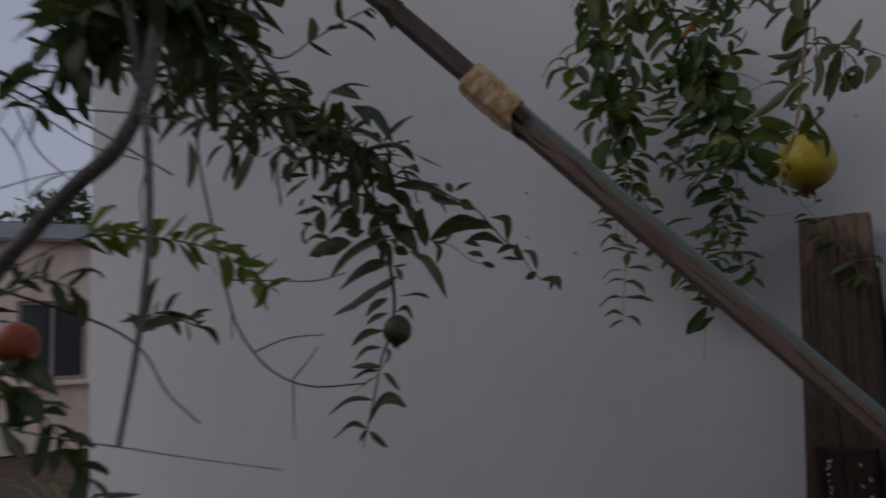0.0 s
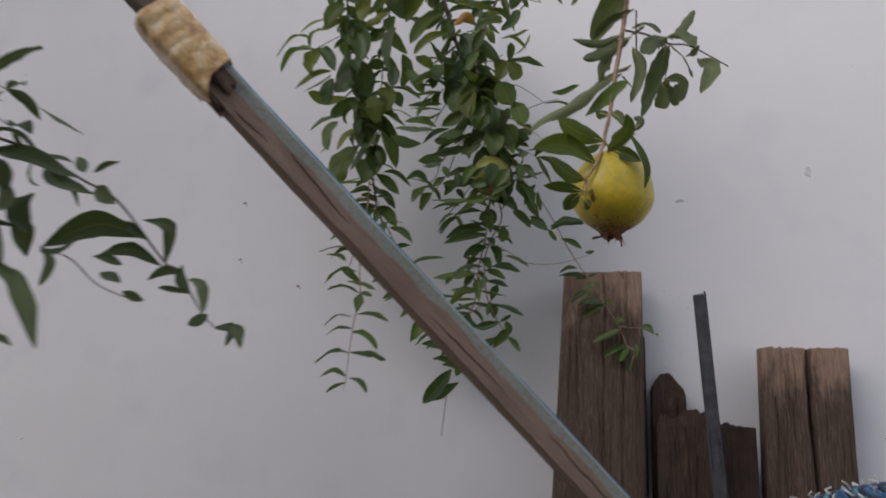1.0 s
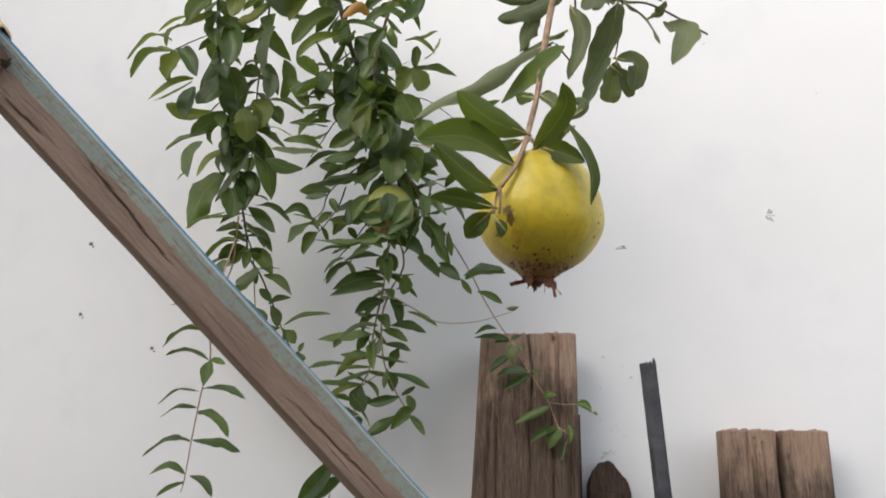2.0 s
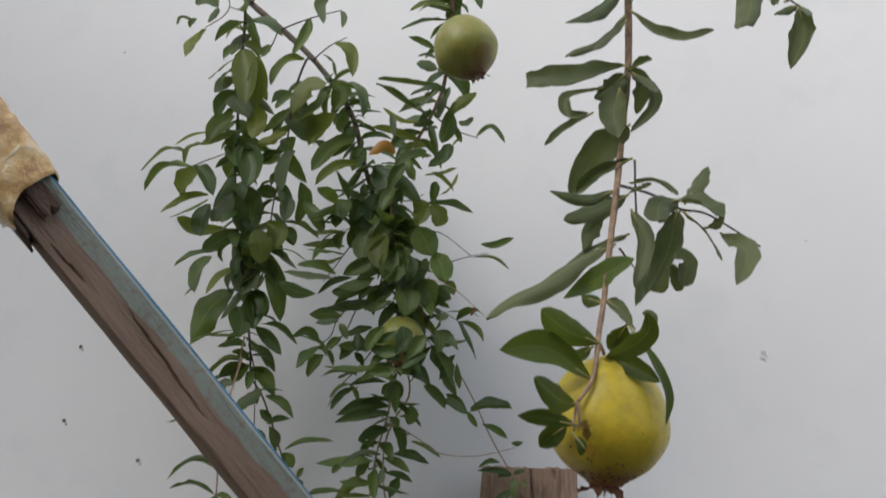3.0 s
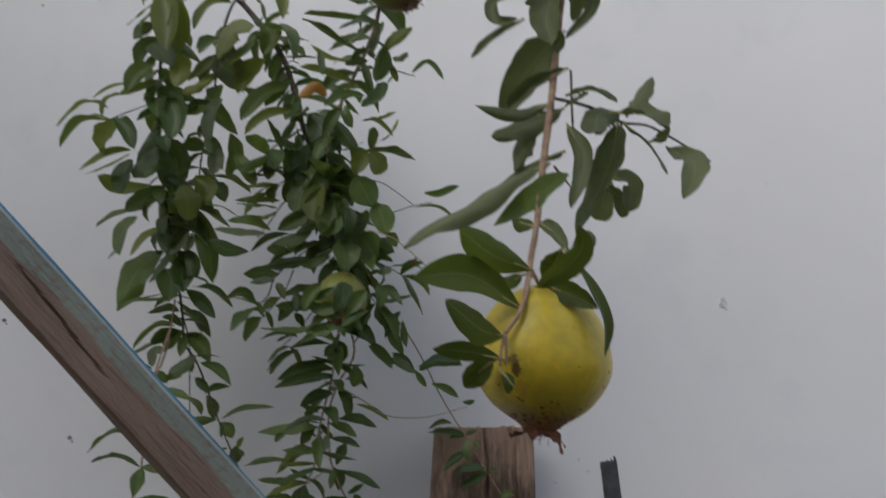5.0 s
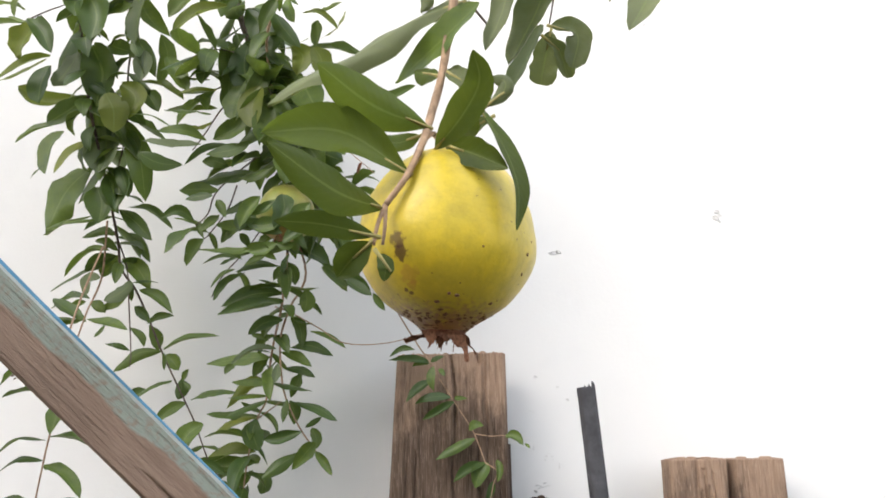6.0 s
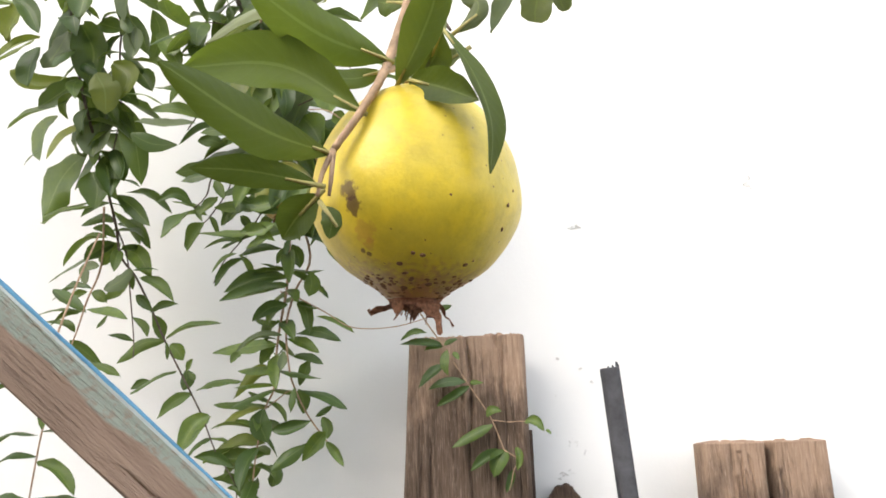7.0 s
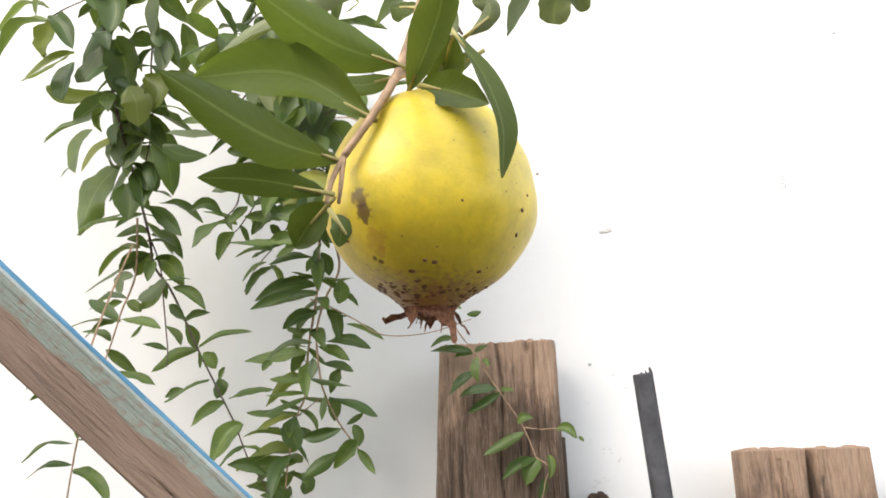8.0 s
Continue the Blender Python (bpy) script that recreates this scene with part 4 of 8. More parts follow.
leaf_on(FB, "b", 0.0261, (0.059, -0.745, 1.940), (0.035, -0.761, 1.923), (0.014, -0.776, 1.899))
leaf_on(FB, "b", 0.0058, (0.025, -0.745, 1.922), (0.017, -0.758, 1.918), (0.009, -0.772, 1.905))
leaf_on(FB, "b", 0.0330, (0.064, -0.745, 1.940), (0.071, -0.745, 1.919), (0.079, -0.746, 1.894), roll=0.5)
leaf_on(FB, "b", 0.0098, (0.080, -0.745, 1.939), (0.085, -0.763, 1.938), (0.093, -0.780, 1.913), (0.079, -0.798, 1.880))
leaf_on(FB, "b", 0.0228, (0.093, -0.745, 1.919), (0.084, -0.764, 1.882), (0.069, -0.783, 1.836))
leaf_on(FB, "b", 0.0193, (0.101, -0.745, 1.906), (0.111, -0.747, 1.917), (0.116, -0.749, 1.925))
leaf_on(FB, "b", 0.0136, (0.107, -0.745, 1.907), (0.108, -0.749, 1.896), (0.107, -0.752, 1.881))
leaf_on(FB, "b", 0.0176, (0.119, -0.745, 1.890), (0.133, -0.737, 1.904), (0.145, -0.729, 1.916))
leaf_on(FB, "b", 0.0081, (0.130, -0.745, 1.884), (0.127, -0.763, 1.868), (0.123, -0.781, 1.849))
leaf_on(FB, "b", 0.0100, (0.127, -0.745, 1.884), (0.118, -0.749, 1.880), (0.105, -0.753, 1.870))
leaf_on(FB, "b", 0.0185, (0.129, -0.745, 1.879), (0.129, -0.749, 1.850), (0.114, -0.753, 1.817))
leaf_on(FB, "b", 0.0103, (-0.012, -0.745, 1.994), (0.009, -0.764, 1.994), (0.024, -0.783, 1.992))
leaf_on(FB, "b", 0.0144, (0.028, -0.745, 2.027), (0.043, -0.726, 2.036), (0.054, -0.708, 2.037))
leaf_on(FB, "b", 0.0069, (0.058, -0.745, 1.993), (0.077, -0.756, 1.994), (0.098, -0.767, 1.980))
leaf_on(FB, "b", 0.0067, (0.058, -0.745, 1.993), (0.074, -0.761, 1.981), (0.095, -0.777, 1.961))
leaf_on(FB, "b", 0.0130, (0.128, -0.745, 2.002), (0.136, -0.746, 2.010), (0.149, -0.747, 2.018))
leaf_on(FB, "b", 0.0061, (-0.090, -0.745, 2.016), (-0.084, -0.758, 2.009), (-0.078, -0.772, 2.003))
leaf_on(FB, "b", 0.0103, (-0.046, -0.765, 1.610), (-0.039, -0.770, 1.603), (-0.029, -0.780, 1.587), roll=1.0)
leaf_on(FB, "b", 0.0083, (-0.026, -0.785, 1.581), (-0.017, -0.785, 1.588), (-0.016, -0.785, 1.594), (-0.023, -0.785, 1.596))
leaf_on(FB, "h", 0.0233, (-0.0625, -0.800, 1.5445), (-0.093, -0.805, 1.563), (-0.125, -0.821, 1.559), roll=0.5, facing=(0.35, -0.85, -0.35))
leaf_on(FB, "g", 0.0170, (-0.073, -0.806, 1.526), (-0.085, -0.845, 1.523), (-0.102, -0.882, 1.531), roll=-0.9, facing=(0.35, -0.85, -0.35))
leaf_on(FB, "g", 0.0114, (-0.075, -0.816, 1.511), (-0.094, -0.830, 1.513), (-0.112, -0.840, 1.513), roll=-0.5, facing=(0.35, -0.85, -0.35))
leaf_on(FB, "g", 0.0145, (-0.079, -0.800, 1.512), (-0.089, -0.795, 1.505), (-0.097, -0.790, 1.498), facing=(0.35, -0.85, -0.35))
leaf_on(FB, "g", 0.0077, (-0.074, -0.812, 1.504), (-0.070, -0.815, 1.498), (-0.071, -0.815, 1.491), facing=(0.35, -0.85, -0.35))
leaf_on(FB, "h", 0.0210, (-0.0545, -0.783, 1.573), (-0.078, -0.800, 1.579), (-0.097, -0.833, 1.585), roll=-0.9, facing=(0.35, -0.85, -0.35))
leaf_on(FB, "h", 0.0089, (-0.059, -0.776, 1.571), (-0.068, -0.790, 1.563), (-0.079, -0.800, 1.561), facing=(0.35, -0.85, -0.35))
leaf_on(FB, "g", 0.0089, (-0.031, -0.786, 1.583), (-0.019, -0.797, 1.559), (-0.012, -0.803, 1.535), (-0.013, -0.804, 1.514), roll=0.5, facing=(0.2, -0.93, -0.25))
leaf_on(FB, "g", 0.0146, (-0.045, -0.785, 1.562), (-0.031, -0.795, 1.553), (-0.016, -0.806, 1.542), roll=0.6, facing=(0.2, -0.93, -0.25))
leaf_on(FB, "g", 0.0177, (-0.033, -0.772, 1.589), (-0.038, -0.765, 1.582), (-0.045, -0.760, 1.573), roll=0.4, facing=(0.2, -0.93, -0.25))
leaf_on(FB, "g", 0.0125, (-0.050, -0.765, 1.608), (-0.057, -0.760, 1.612), (-0.064, -0.755, 1.616), facing=(0.2, -0.93, -0.25))
leaf_on(FB, "g", 0.0151, (-0.050, -0.785, 1.561), (-0.036, -0.815, 1.564), (-0.027, -0.835, 1.571), (-0.029, -0.845, 1.581), roll=0.7, facing=(0.2, -0.93, -0.25))
leaf_on(FB, "b", 0.0097, (-0.024, -0.760, 1.585), (-0.036, -0.760, 1.578), (-0.045, -0.760, 1.563))

# ---- leafy twigs in front of the wall ----
random.seed(31)
MAIN, main_line = branch([(-0.861, -0.3, 2.54), (-0.742, -0.21, 2.430), (-0.614, -0.200, 2.317), (-0.487, -0.200, 2.199), (-0.406, -0.200, 2.089), (-0.374, -0.200, 1.993), (-0.357, -0.200, 1.942),
                          (-0.319, -0.200, 1.864), (-0.307, -0.190, 1.783), (-0.303, -0.170, 1.70), (-0.306, -0.160, 1.652)], 0.0064, 0.0018, BRANCH_BROWN, "branch", "brown arching branch")
branch([(-0.823, -0.3, 2.47), (-0.85, -0.3, 2.51), (-0.861, -0.3, 2.54)], 0.0085, 0.0066, BRANCH_BROWN, "branch", "brown arching branch")
LOWER, lower_line = branch([(-0.306, -0.160, 1.652), (-0.317, -0.140, 1.590), (-0.325, -0.130, 1.563), (-0.336, -0.120, 1.521), (-0.344, -0.110, 1.464), (-0.358, -0.105, 1.436), (-0.371, -0.100, 1.380),
                            (-0.376, -0.100, 1.331)], 0.0018, 0.0010, TWIG, "branch", "hanging leafy twig")
thin(LOWER, 0.0017, (-0.303, -0.170, 1.70), (-0.283, -0.150, 1.626), (-0.306, -0.140, 1.582), (-0.321, -0.130, 1.541), (-0.321, -0.120, 1.491), (-0.317, -0.110, 1.463), (-0.302, -0.100, 1.427), (-0.283, -0.090, 1.397),
     (-0.264, -0.080, 1.367), mat=TWIG)
thin(LOWER, 0.0012, (-0.307, -0.17, 1.74), (-0.340, -0.150, 1.698), (-0.367, -0.150, 1.659), (-0.398, -0.150, 1.624), (-0.411, -0.150, 1.597))
thin(LOWER, 0.0012, (-0.375, -0.17, 1.745), (-0.390, -0.160, 1.715), (-0.413, -0.160, 1.683), (-0.421, -0.160, 1.675))
thin(LOWER, 0.0010, (-0.358, -0.105, 1.437), (-0.342, -0.105, 1.448), (-0.325, -0.105, 1.460), mat=TWIG)
thin(MAIN, 0.0015, (-0.544, -0.205, 2.249), (-0.488, -0.220, 2.260), (-0.432, -0.220, 2.276))
thin(MAIN, 0.0013, (-0.478, -0.203, 2.187), (-0.446, -0.220, 2.203), (-0.417, -0.220, 2.220))
thin(MAIN, 0.0015, (-0.602, -0.205, 2.306), (-0.583, -0.220, 2.353), (-0.576, -0.220, 2.417), (-0.575, -0.220, 2.446))
thin(MAIN, 0.0012, (-0.397, -0.205, 2.067), (-0.385, -0.220, 2.068), (-0.372, -0.220, 2.063))
thin(MAIN, 0.0013, (-0.335, -0.2, 1.90), (-0.378, -0.220, 1.839), (-0.402, -0.220, 1.802), (-0.418, -0.220, 1.779))
thin(MAIN, 0.0013, (-0.312, -0.19, 1.80), (-0.390, -0.190, 1.737), (-0.405, -0.190, 1.702), (-0.421, -0.190, 1.686))
thin(MAIN, 0.0014, (-0.70, -0.21, 2.395), (-0.67, -0.24, 2.42), (-0.655, -0.24, 2.45))
thin(MAIN, 0.0014, (-0.646, -0.205, 2.345), (-0.646, -0.230, 2.322), (-0.632, -0.230, 2.285), (-0.642, -0.230, 2.261), (-0.671, -0.230, 2.240))
leafy(MAIN, main_line, SET_LEAF, 0.012, 0.058, 0.44, 0.52, 1.0, 66, 0.05, face=(0, -0.8, 0.7))
for k in range(9):
    i = int(len(main_line) * rnd(0.58, 0.86))
    w = rnd(-2.9, -0.2)
    twiglet(MAIN, main_line[i], (math.cos(w), math.sin(w) * 0.4, rnd(-0.8, 0.3)), rnd(0.05, 0.12), TWIG_DARK, SET_LEAF, 0.052, 0.3, 0.022, 0.42)
leaf_on(MAIN, "n", 0.006, (-0.359, -0.223, 1.973), (-0.338, -0.227, 1.967), (-0.315, -0.230, 1.946))
leaf_on(MAIN, "n", 0.006, (-0.309, -0.232, 1.969), (-0.321, -0.230, 1.974), (-0.339, -0.228, 1.975))
leaf_on(MAIN, "n", 0.052, (-0.348, -0.234, 1.969), (-0.325, -0.239, 1.937), (-0.313, -0.243, 1.892))
leaf_on(MAIN, "p", 0.023, (-0.307, -0.237, 1.951), (-0.312, -0.236, 1.940), (-0.317, -0.235, 1.926))
leaf_on(MAIN, "n", 0.020, (-0.293, -0.235, 1.980), (-0.289, -0.242, 1.960), (-0.279, -0.248, 1.937))
leaf_on(MAIN, "n", 0.009, (-0.260, -0.276, 1.933), (-0.239, -0.277, 1.931), (-0.215, -0.278, 1.907))
leaf_on(MAIN, "n", 0.007, (-0.212, -0.246, 1.949), (-0.223, -0.254, 1.921), (-0.241, -0.260, 1.906))
leaf_on(MAIN, "n", 0.020, (-0.246, -0.265, 1.928), (-0.244, -0.265, 1.912), (-0.246, -0.264, 1.893))
leaf_on(MAIN, "n", 0.008, (-0.253, -0.265, 1.940), (-0.235, -0.269, 1.937), (-0.211, -0.273, 1.947))
leaf_on(MAIN, "n", 0.007, (-0.307, -0.235, 1.908), (-0.287, -0.236, 1.909), (-0.263, -0.238, 1.919))
leaf_on(MAIN, "n", 0.021, (-0.261, -0.257, 1.894), (-0.224, -0.260, 1.890), (-0.185, -0.262, 1.877))
leaf_on(MAIN, "n", 0.035, (-0.278, -0.259, 1.898), (-0.263, -0.261, 1.881), (-0.271, -0.262, 1.857))
leaf_on(MAIN, "n", 0.034, (-0.246, -0.274, 1.887), (-0.237, -0.277, 1.868), (-0.240, -0.279, 1.849))
leaf_on(MAIN, "n", 0.033, (-0.378, -0.222, 1.930), (-0.370, -0.225, 1.889), (-0.370, -0.228, 1.839))
leaf_on(MAIN, "n", 0.050, (-0.343, -0.235, 1.921), (-0.346, -0.233, 1.884), (-0.337, -0.230, 1.840))
leaf_on(MAIN, "n", 0.030, (-0.390, -0.238, 1.901), (-0.395, -0.244, 1.883), (-0.399, -0.248, 1.858))
leaf_on(MAIN, "n", 0.008, (-0.394, -0.233, 1.871), (-0.409, -0.235, 1.872), (-0.426, -0.237, 1.874))
leaf_on(MAIN, "n", 0.011, (-0.382, -0.241, 1.851), (-0.405, -0.247, 1.849), (-0.430, -0.251, 1.845))
leaf_on(MAIN, "f", 0.020, (-0.391, -0.213, 1.839), (-0.424, -0.210, 1.844), (-0.460, -0.208, 1.843))
leaf_on(MAIN, "n", 0.009, (-0.380, -0.258, 1.812), (-0.406, -0.266, 1.814), (-0.434, -0.274, 1.814))
leaf_on(MAIN, "n", 0.009, (-0.396, -0.208, 1.824), (-0.414, -0.211, 1.815), (-0.431, -0.213, 1.817))
leaf_on(MAIN, "n", 0.019, (-0.397, -0.229, 1.789), (-0.423, -0.237, 1.800), (-0.454, -0.245, 1.798))
leaf_on(MAIN, "p", 0.017, (-0.398, -0.242, 1.778), (-0.431, -0.242, 1.778), (-0.476, -0.242, 1.787))
leaf_on(MAIN, "n", 0.027, (-0.425, -0.232, 1.756), (-0.454, -0.238, 1.758), (-0.481, -0.242, 1.772))
leaf_on(MAIN, "n", 0.030, (-0.343, -0.245, 1.814), (-0.352, -0.244, 1.796), (-0.382, -0.243, 1.784))
leaf_on(MAIN, "n", 0.021, (-0.374, -0.213, 1.788), (-0.399, -0.225, 1.777), (-0.421, -0.236, 1.754))
leaf_on(MAIN, "n", 0.025, (-0.334, -0.236, 1.782), (-0.355, -0.244, 1.768), (-0.387, -0.250, 1.762))
leaf_on(MAIN, "n", 0.026, (-0.370, -0.218, 1.756), (-0.385, -0.224, 1.762), (-0.401, -0.228, 1.761))
leaf_on(MAIN, "n", 0.030, (-0.341, -0.205, 1.752), (-0.374, -0.205, 1.747), (-0.414, -0.205, 1.741))
leaf_on(MAIN, "n", 0.023, (-0.307, -0.228, 1.749), (-0.330, -0.225, 1.741), (-0.354, -0.222, 1.738))
leaf_on(MAIN, "n", 0.026, (-0.387, -0.203, 1.729), (-0.413, -0.205, 1.730), (-0.439, -0.206, 1.730))
leaf_on(MAIN, "n", 0.017, (-0.389, -0.218, 1.718), (-0.406, -0.219, 1.717), (-0.424, -0.220, 1.713))
leaf_on(MAIN, "n", 0.019, (-0.419, -0.196, 1.687), (-0.437, -0.203, 1.703), (-0.462, -0.209, 1.693))
leaf_on(MAIN, "n", 0.029, (-0.420, -0.204, 1.679), (-0.432, -0.215, 1.661), (-0.446, -0.224, 1.643))
leaf_on(MAIN, "n", 0.015, (-0.391, -0.198, 1.718), (-0.384, -0.201, 1.707), (-0.376, -0.203, 1.692))
leaf_on(MAIN, "n", 0.009, (-0.421, -0.188, 1.688), (-0.415, -0.191, 1.680), (-0.407, -0.194, 1.667))
leaf_on(MAIN, "n", 0.018, (-0.344, -0.177, 1.718), (-0.363, -0.181, 1.714), (-0.388, -0.184, 1.701))
leaf_on(MAIN, "n", 0.019, (-0.389, -0.191, 1.699), (-0.398, -0.195, 1.689), (-0.412, -0.199, 1.676))
leaf_on(MAIN, "n", 0.015, (-0.396, -0.165, 1.694), (-0.390, -0.166, 1.685), (-0.385, -0.167, 1.672))
leaf_on(MAIN, "n", 0.024, (-0.339, -0.170, 1.687), (-0.363, -0.182, 1.684), (-0.393, -0.193, 1.685))
leaf_on(MAIN, "n", 0.009, (-0.348, -0.192, 1.700), (-0.337, -0.192, 1.694), (-0.324, -0.191, 1.692))
leaf_on(MAIN, "n", 0.027, (-0.309, -0.206, 1.696), (-0.293, -0.210, 1.701), (-0.274, -0.214, 1.684))
leaf_on(MAIN, "n", 0.019, (-0.337, -0.176, 1.693), (-0.322, -0.182, 1.684), (-0.308, -0.188, 1.674))
leaf_on(MAIN, "n", 0.056, (-0.308, -0.224, 1.885), (-0.296, -0.224, 1.861), (-0.285, -0.223, 1.836))
leaf_on(MAIN, "n", 0.054, (-0.268, -0.261, 1.856), (-0.255, -0.261, 1.836), (-0.244, -0.261, 1.809))
leaf_on(MAIN, "n", 0.054, (-0.298, -0.254, 1.818), (-0.301, -0.260, 1.793), (-0.306, -0.265, 1.764))
leaf_on(MAIN, "n", 0.066, (-0.268, -0.211, 1.818), (-0.276, -0.222, 1.789), (-0.287, -0.233, 1.754))
leaf_on(MAIN, "n", 0.043, (-0.241, -0.249, 1.820), (-0.230, -0.258, 1.797), (-0.222, -0.266, 1.767))
leaf_on(MAIN, "n", 0.043, (-0.250, -0.230, 1.769), (-0.235, -0.232, 1.760), (-0.216, -0.233, 1.751))
leaf_on(MAIN, "p", 0.033, (-0.302, -0.211, 1.791), (-0.313, -0.209, 1.777), (-0.326, -0.207, 1.762))
leaf_on(MAIN, "n", 0.045, (-0.292, -0.243, 1.766), (-0.283, -0.251, 1.743), (-0.282, -0.257, 1.717))
leaf_on(MAIN, "n", 0.048, (-0.267, -0.234, 1.777), (-0.255, -0.236, 1.759), (-0.242, -0.237, 1.737))
leaf_on(MAIN, "n", 0.046, (-0.347, -0.236, 1.857), (-0.351, -0.242, 1.832), (-0.354, -0.247, 1.805))
leaf_on(MAIN, "n", 0.021, (-0.223, -0.252, 1.773), (-0.216, -0.252, 1.764), (-0.210, -0.252, 1.752))
leaf_on(MAIN, "n", 0.016, (-0.251, -0.215, 1.751), (-0.236, -0.217, 1.746), (-0.219, -0.218, 1.740))
leaf_on(MAIN, "n", 0.043, (-0.318, -0.258, 1.846), (-0.324, -0.263, 1.817), (-0.320, -0.267, 1.786))
leaf_on(MAIN, "n", 0.045, (-0.284, -0.180, 1.749), (-0.274, -0.182, 1.727), (-0.269, -0.183, 1.701))
leaf_on(MAIN, "n", 0.016, (-0.174, -0.235, 1.837), (-0.153, -0.232, 1.834), (-0.124, -0.230, 1.849))
leaf_on(MAIN, "n", 0.006, (-0.186, -0.247, 1.812), (-0.155, -0.254, 1.808), (-0.130, -0.259, 1.790))
leaf_on(MAIN, "n", 0.018, (-0.241, -0.217, 1.704), (-0.221, -0.225, 1.697), (-0.203, -0.233, 1.674))
leaf_on(MAIN, "n", 0.029, (-0.250, -0.162, 1.695), (-0.242, -0.160, 1.679), (-0.240, -0.158, 1.660))
leaf_on(MAIN, "n", 0.022, (-0.228, -0.150, 1.669), (-0.226, -0.152, 1.643), (-0.210, -0.153, 1.616))
leaf_on(MAIN, "n", 0.022, (-0.263, -0.146, 1.634), (-0.244, -0.154, 1.620), (-0.225, -0.160, 1.597))
leaf_on(MAIN, "n", 0.019, (-0.225, -0.168, 1.612), (-0.207, -0.173, 1.600), (-0.189, -0.178, 1.588))
leaf_on(MAIN, "n", 0.021, (-0.188, -0.140, 1.597), (-0.160, -0.150, 1.609), (-0.124, -0.160, 1.601))
leaf_on(MAIN, "n", 0.019, (-0.330, -0.189, 1.660), (-0.354, -0.200, 1.649), (-0.406, -0.211, 1.649))
leaf_on(MAIN, "n", 0.015, (-0.341, -0.145, 1.661), (-0.368, -0.153, 1.652), (-0.397, -0.159, 1.639))
leaf_on(MAIN, "n", 0.015, (-0.332, -0.167, 1.648), (-0.347, -0.165, 1.642), (-0.363, -0.164, 1.636))
leaf_on(MAIN, "n", 0.015, (-0.363, -0.161, 1.627), (-0.388, -0.163, 1.612), (-0.403, -0.164, 1.591))
leaf_on(MAIN, "n", 0.030, (-0.314, -0.137, 1.601), (-0.352, -0.148, 1.599), (-0.394, -0.157, 1.583))
leaf_on(MAIN, "n", 0.015, (-0.302, -0.165, 1.649), (-0.308, -0.164, 1.635), (-0.312, -0.163, 1.618))
leaf_on(MAIN, "n", 0.030, (-0.280, -0.275, 1.698), (-0.278, -0.277, 1.679), (-0.287, -0.279, 1.653))
leaf_on(MAIN, "n", 0.026, (-0.246, -0.275, 1.686), (-0.257, -0.277, 1.672), (-0.270, -0.279, 1.650))
leaf_on(MAIN, "n", 0.024, (-0.316, -0.275, 1.661), (-0.298, -0.277, 1.661), (-0.277, -0.279, 1.665))
leaf_on(MAIN, "n", 0.022, (-0.243, -0.275, 1.659), (-0.261, -0.277, 1.650), (-0.278, -0.279, 1.636))
leaf_on(MAIN, "n", 0.024, (-0.307, -0.275, 1.696), (-0.321, -0.277, 1.680), (-0.330, -0.279, 1.658))
leaf_on(MAIN, "n", 0.020, (-0.286, -0.275, 1.638), (-0.300, -0.277, 1.631), (-0.318, -0.278, 1.628))
leaf_on(MAIN, "n", 0.022, (-0.232, -0.275, 1.694), (-0.225, -0.277, 1.679), (-0.227, -0.278, 1.660))
leafy(LOWER, lower_line, SET_LEAF, 0.020, 0.052, 0.42, 0.05, 1.0, 70, 0.1)
leaf_on(LOWER, "n", 0.010, (-0.419, -0.156, 1.686), (-0.435, -0.162, 1.700), (-0.462, -0.166, 1.705))
leaf_on(LOWER, "n", 0.009, (-0.406, -0.184, 1.678), (-0.421, -0.192, 1.679), (-0.440, -0.198, 1.675))
leaf_on(LOWER, "n", 0.027, (-0.424, -0.153, 1.677), (-0.435, -0.151, 1.663), (-0.448, -0.150, 1.641))
leaf_on(LOWER, "n", 0.010, (-0.424, -0.139, 1.690), (-0.416, -0.138, 1.679), (-0.411, -0.137, 1.663))
leaf_on(LOWER, "n", 0.024, (-0.367, -0.183, 1.707), (-0.361, -0.187, 1.693), (-0.362, -0.190, 1.676))
leaf_on(LOWER, "n", 0.021, (-0.368, -0.162, 1.694), (-0.382, -0.165, 1.681), (-0.394, -0.168, 1.667))
leaf_on(LOWER, "n", 0.014, (-0.374, -0.155, 1.682), (-0.366, -0.157, 1.674), (-0.357, -0.158, 1.660))
leaf_on(LOWER, "n", 0.020, (-0.356, -0.181, 1.697), (-0.341, -0.180, 1.693), (-0.328, -0.180, 1.680))
leaf_on(LOWER, "n", 0.012, (-0.361, -0.180, 1.641), (-0.375, -0.185, 1.649), (-0.396, -0.189, 1.652))
leaf_on(LOWER, "n", 0.007, (-0.379, -0.139, 1.651), (-0.404, -0.143, 1.652), (-0.427, -0.146, 1.644))
leaf_on(LOWER, "n", 0.016, (-0.324, -0.136, 1.639), (-0.355, -0.138, 1.644), (-0.383, -0.139, 1.633))
leaf_on(LOWER, "n", 0.009, (-0.375, -0.164, 1.631), (-0.391, -0.166, 1.623), (-0.406, -0.167, 1.607))
leaf_on(LOWER, "n", 0.010, (-0.386, -0.127, 1.636), (-0.376, -0.125, 1.624), (-0.368, -0.123, 1.605))
leaf_on(LOWER, "n", 0.016, (-0.312, -0.151, 1.638), (-0.319, -0.151, 1.628), (-0.327, -0.151, 1.617))
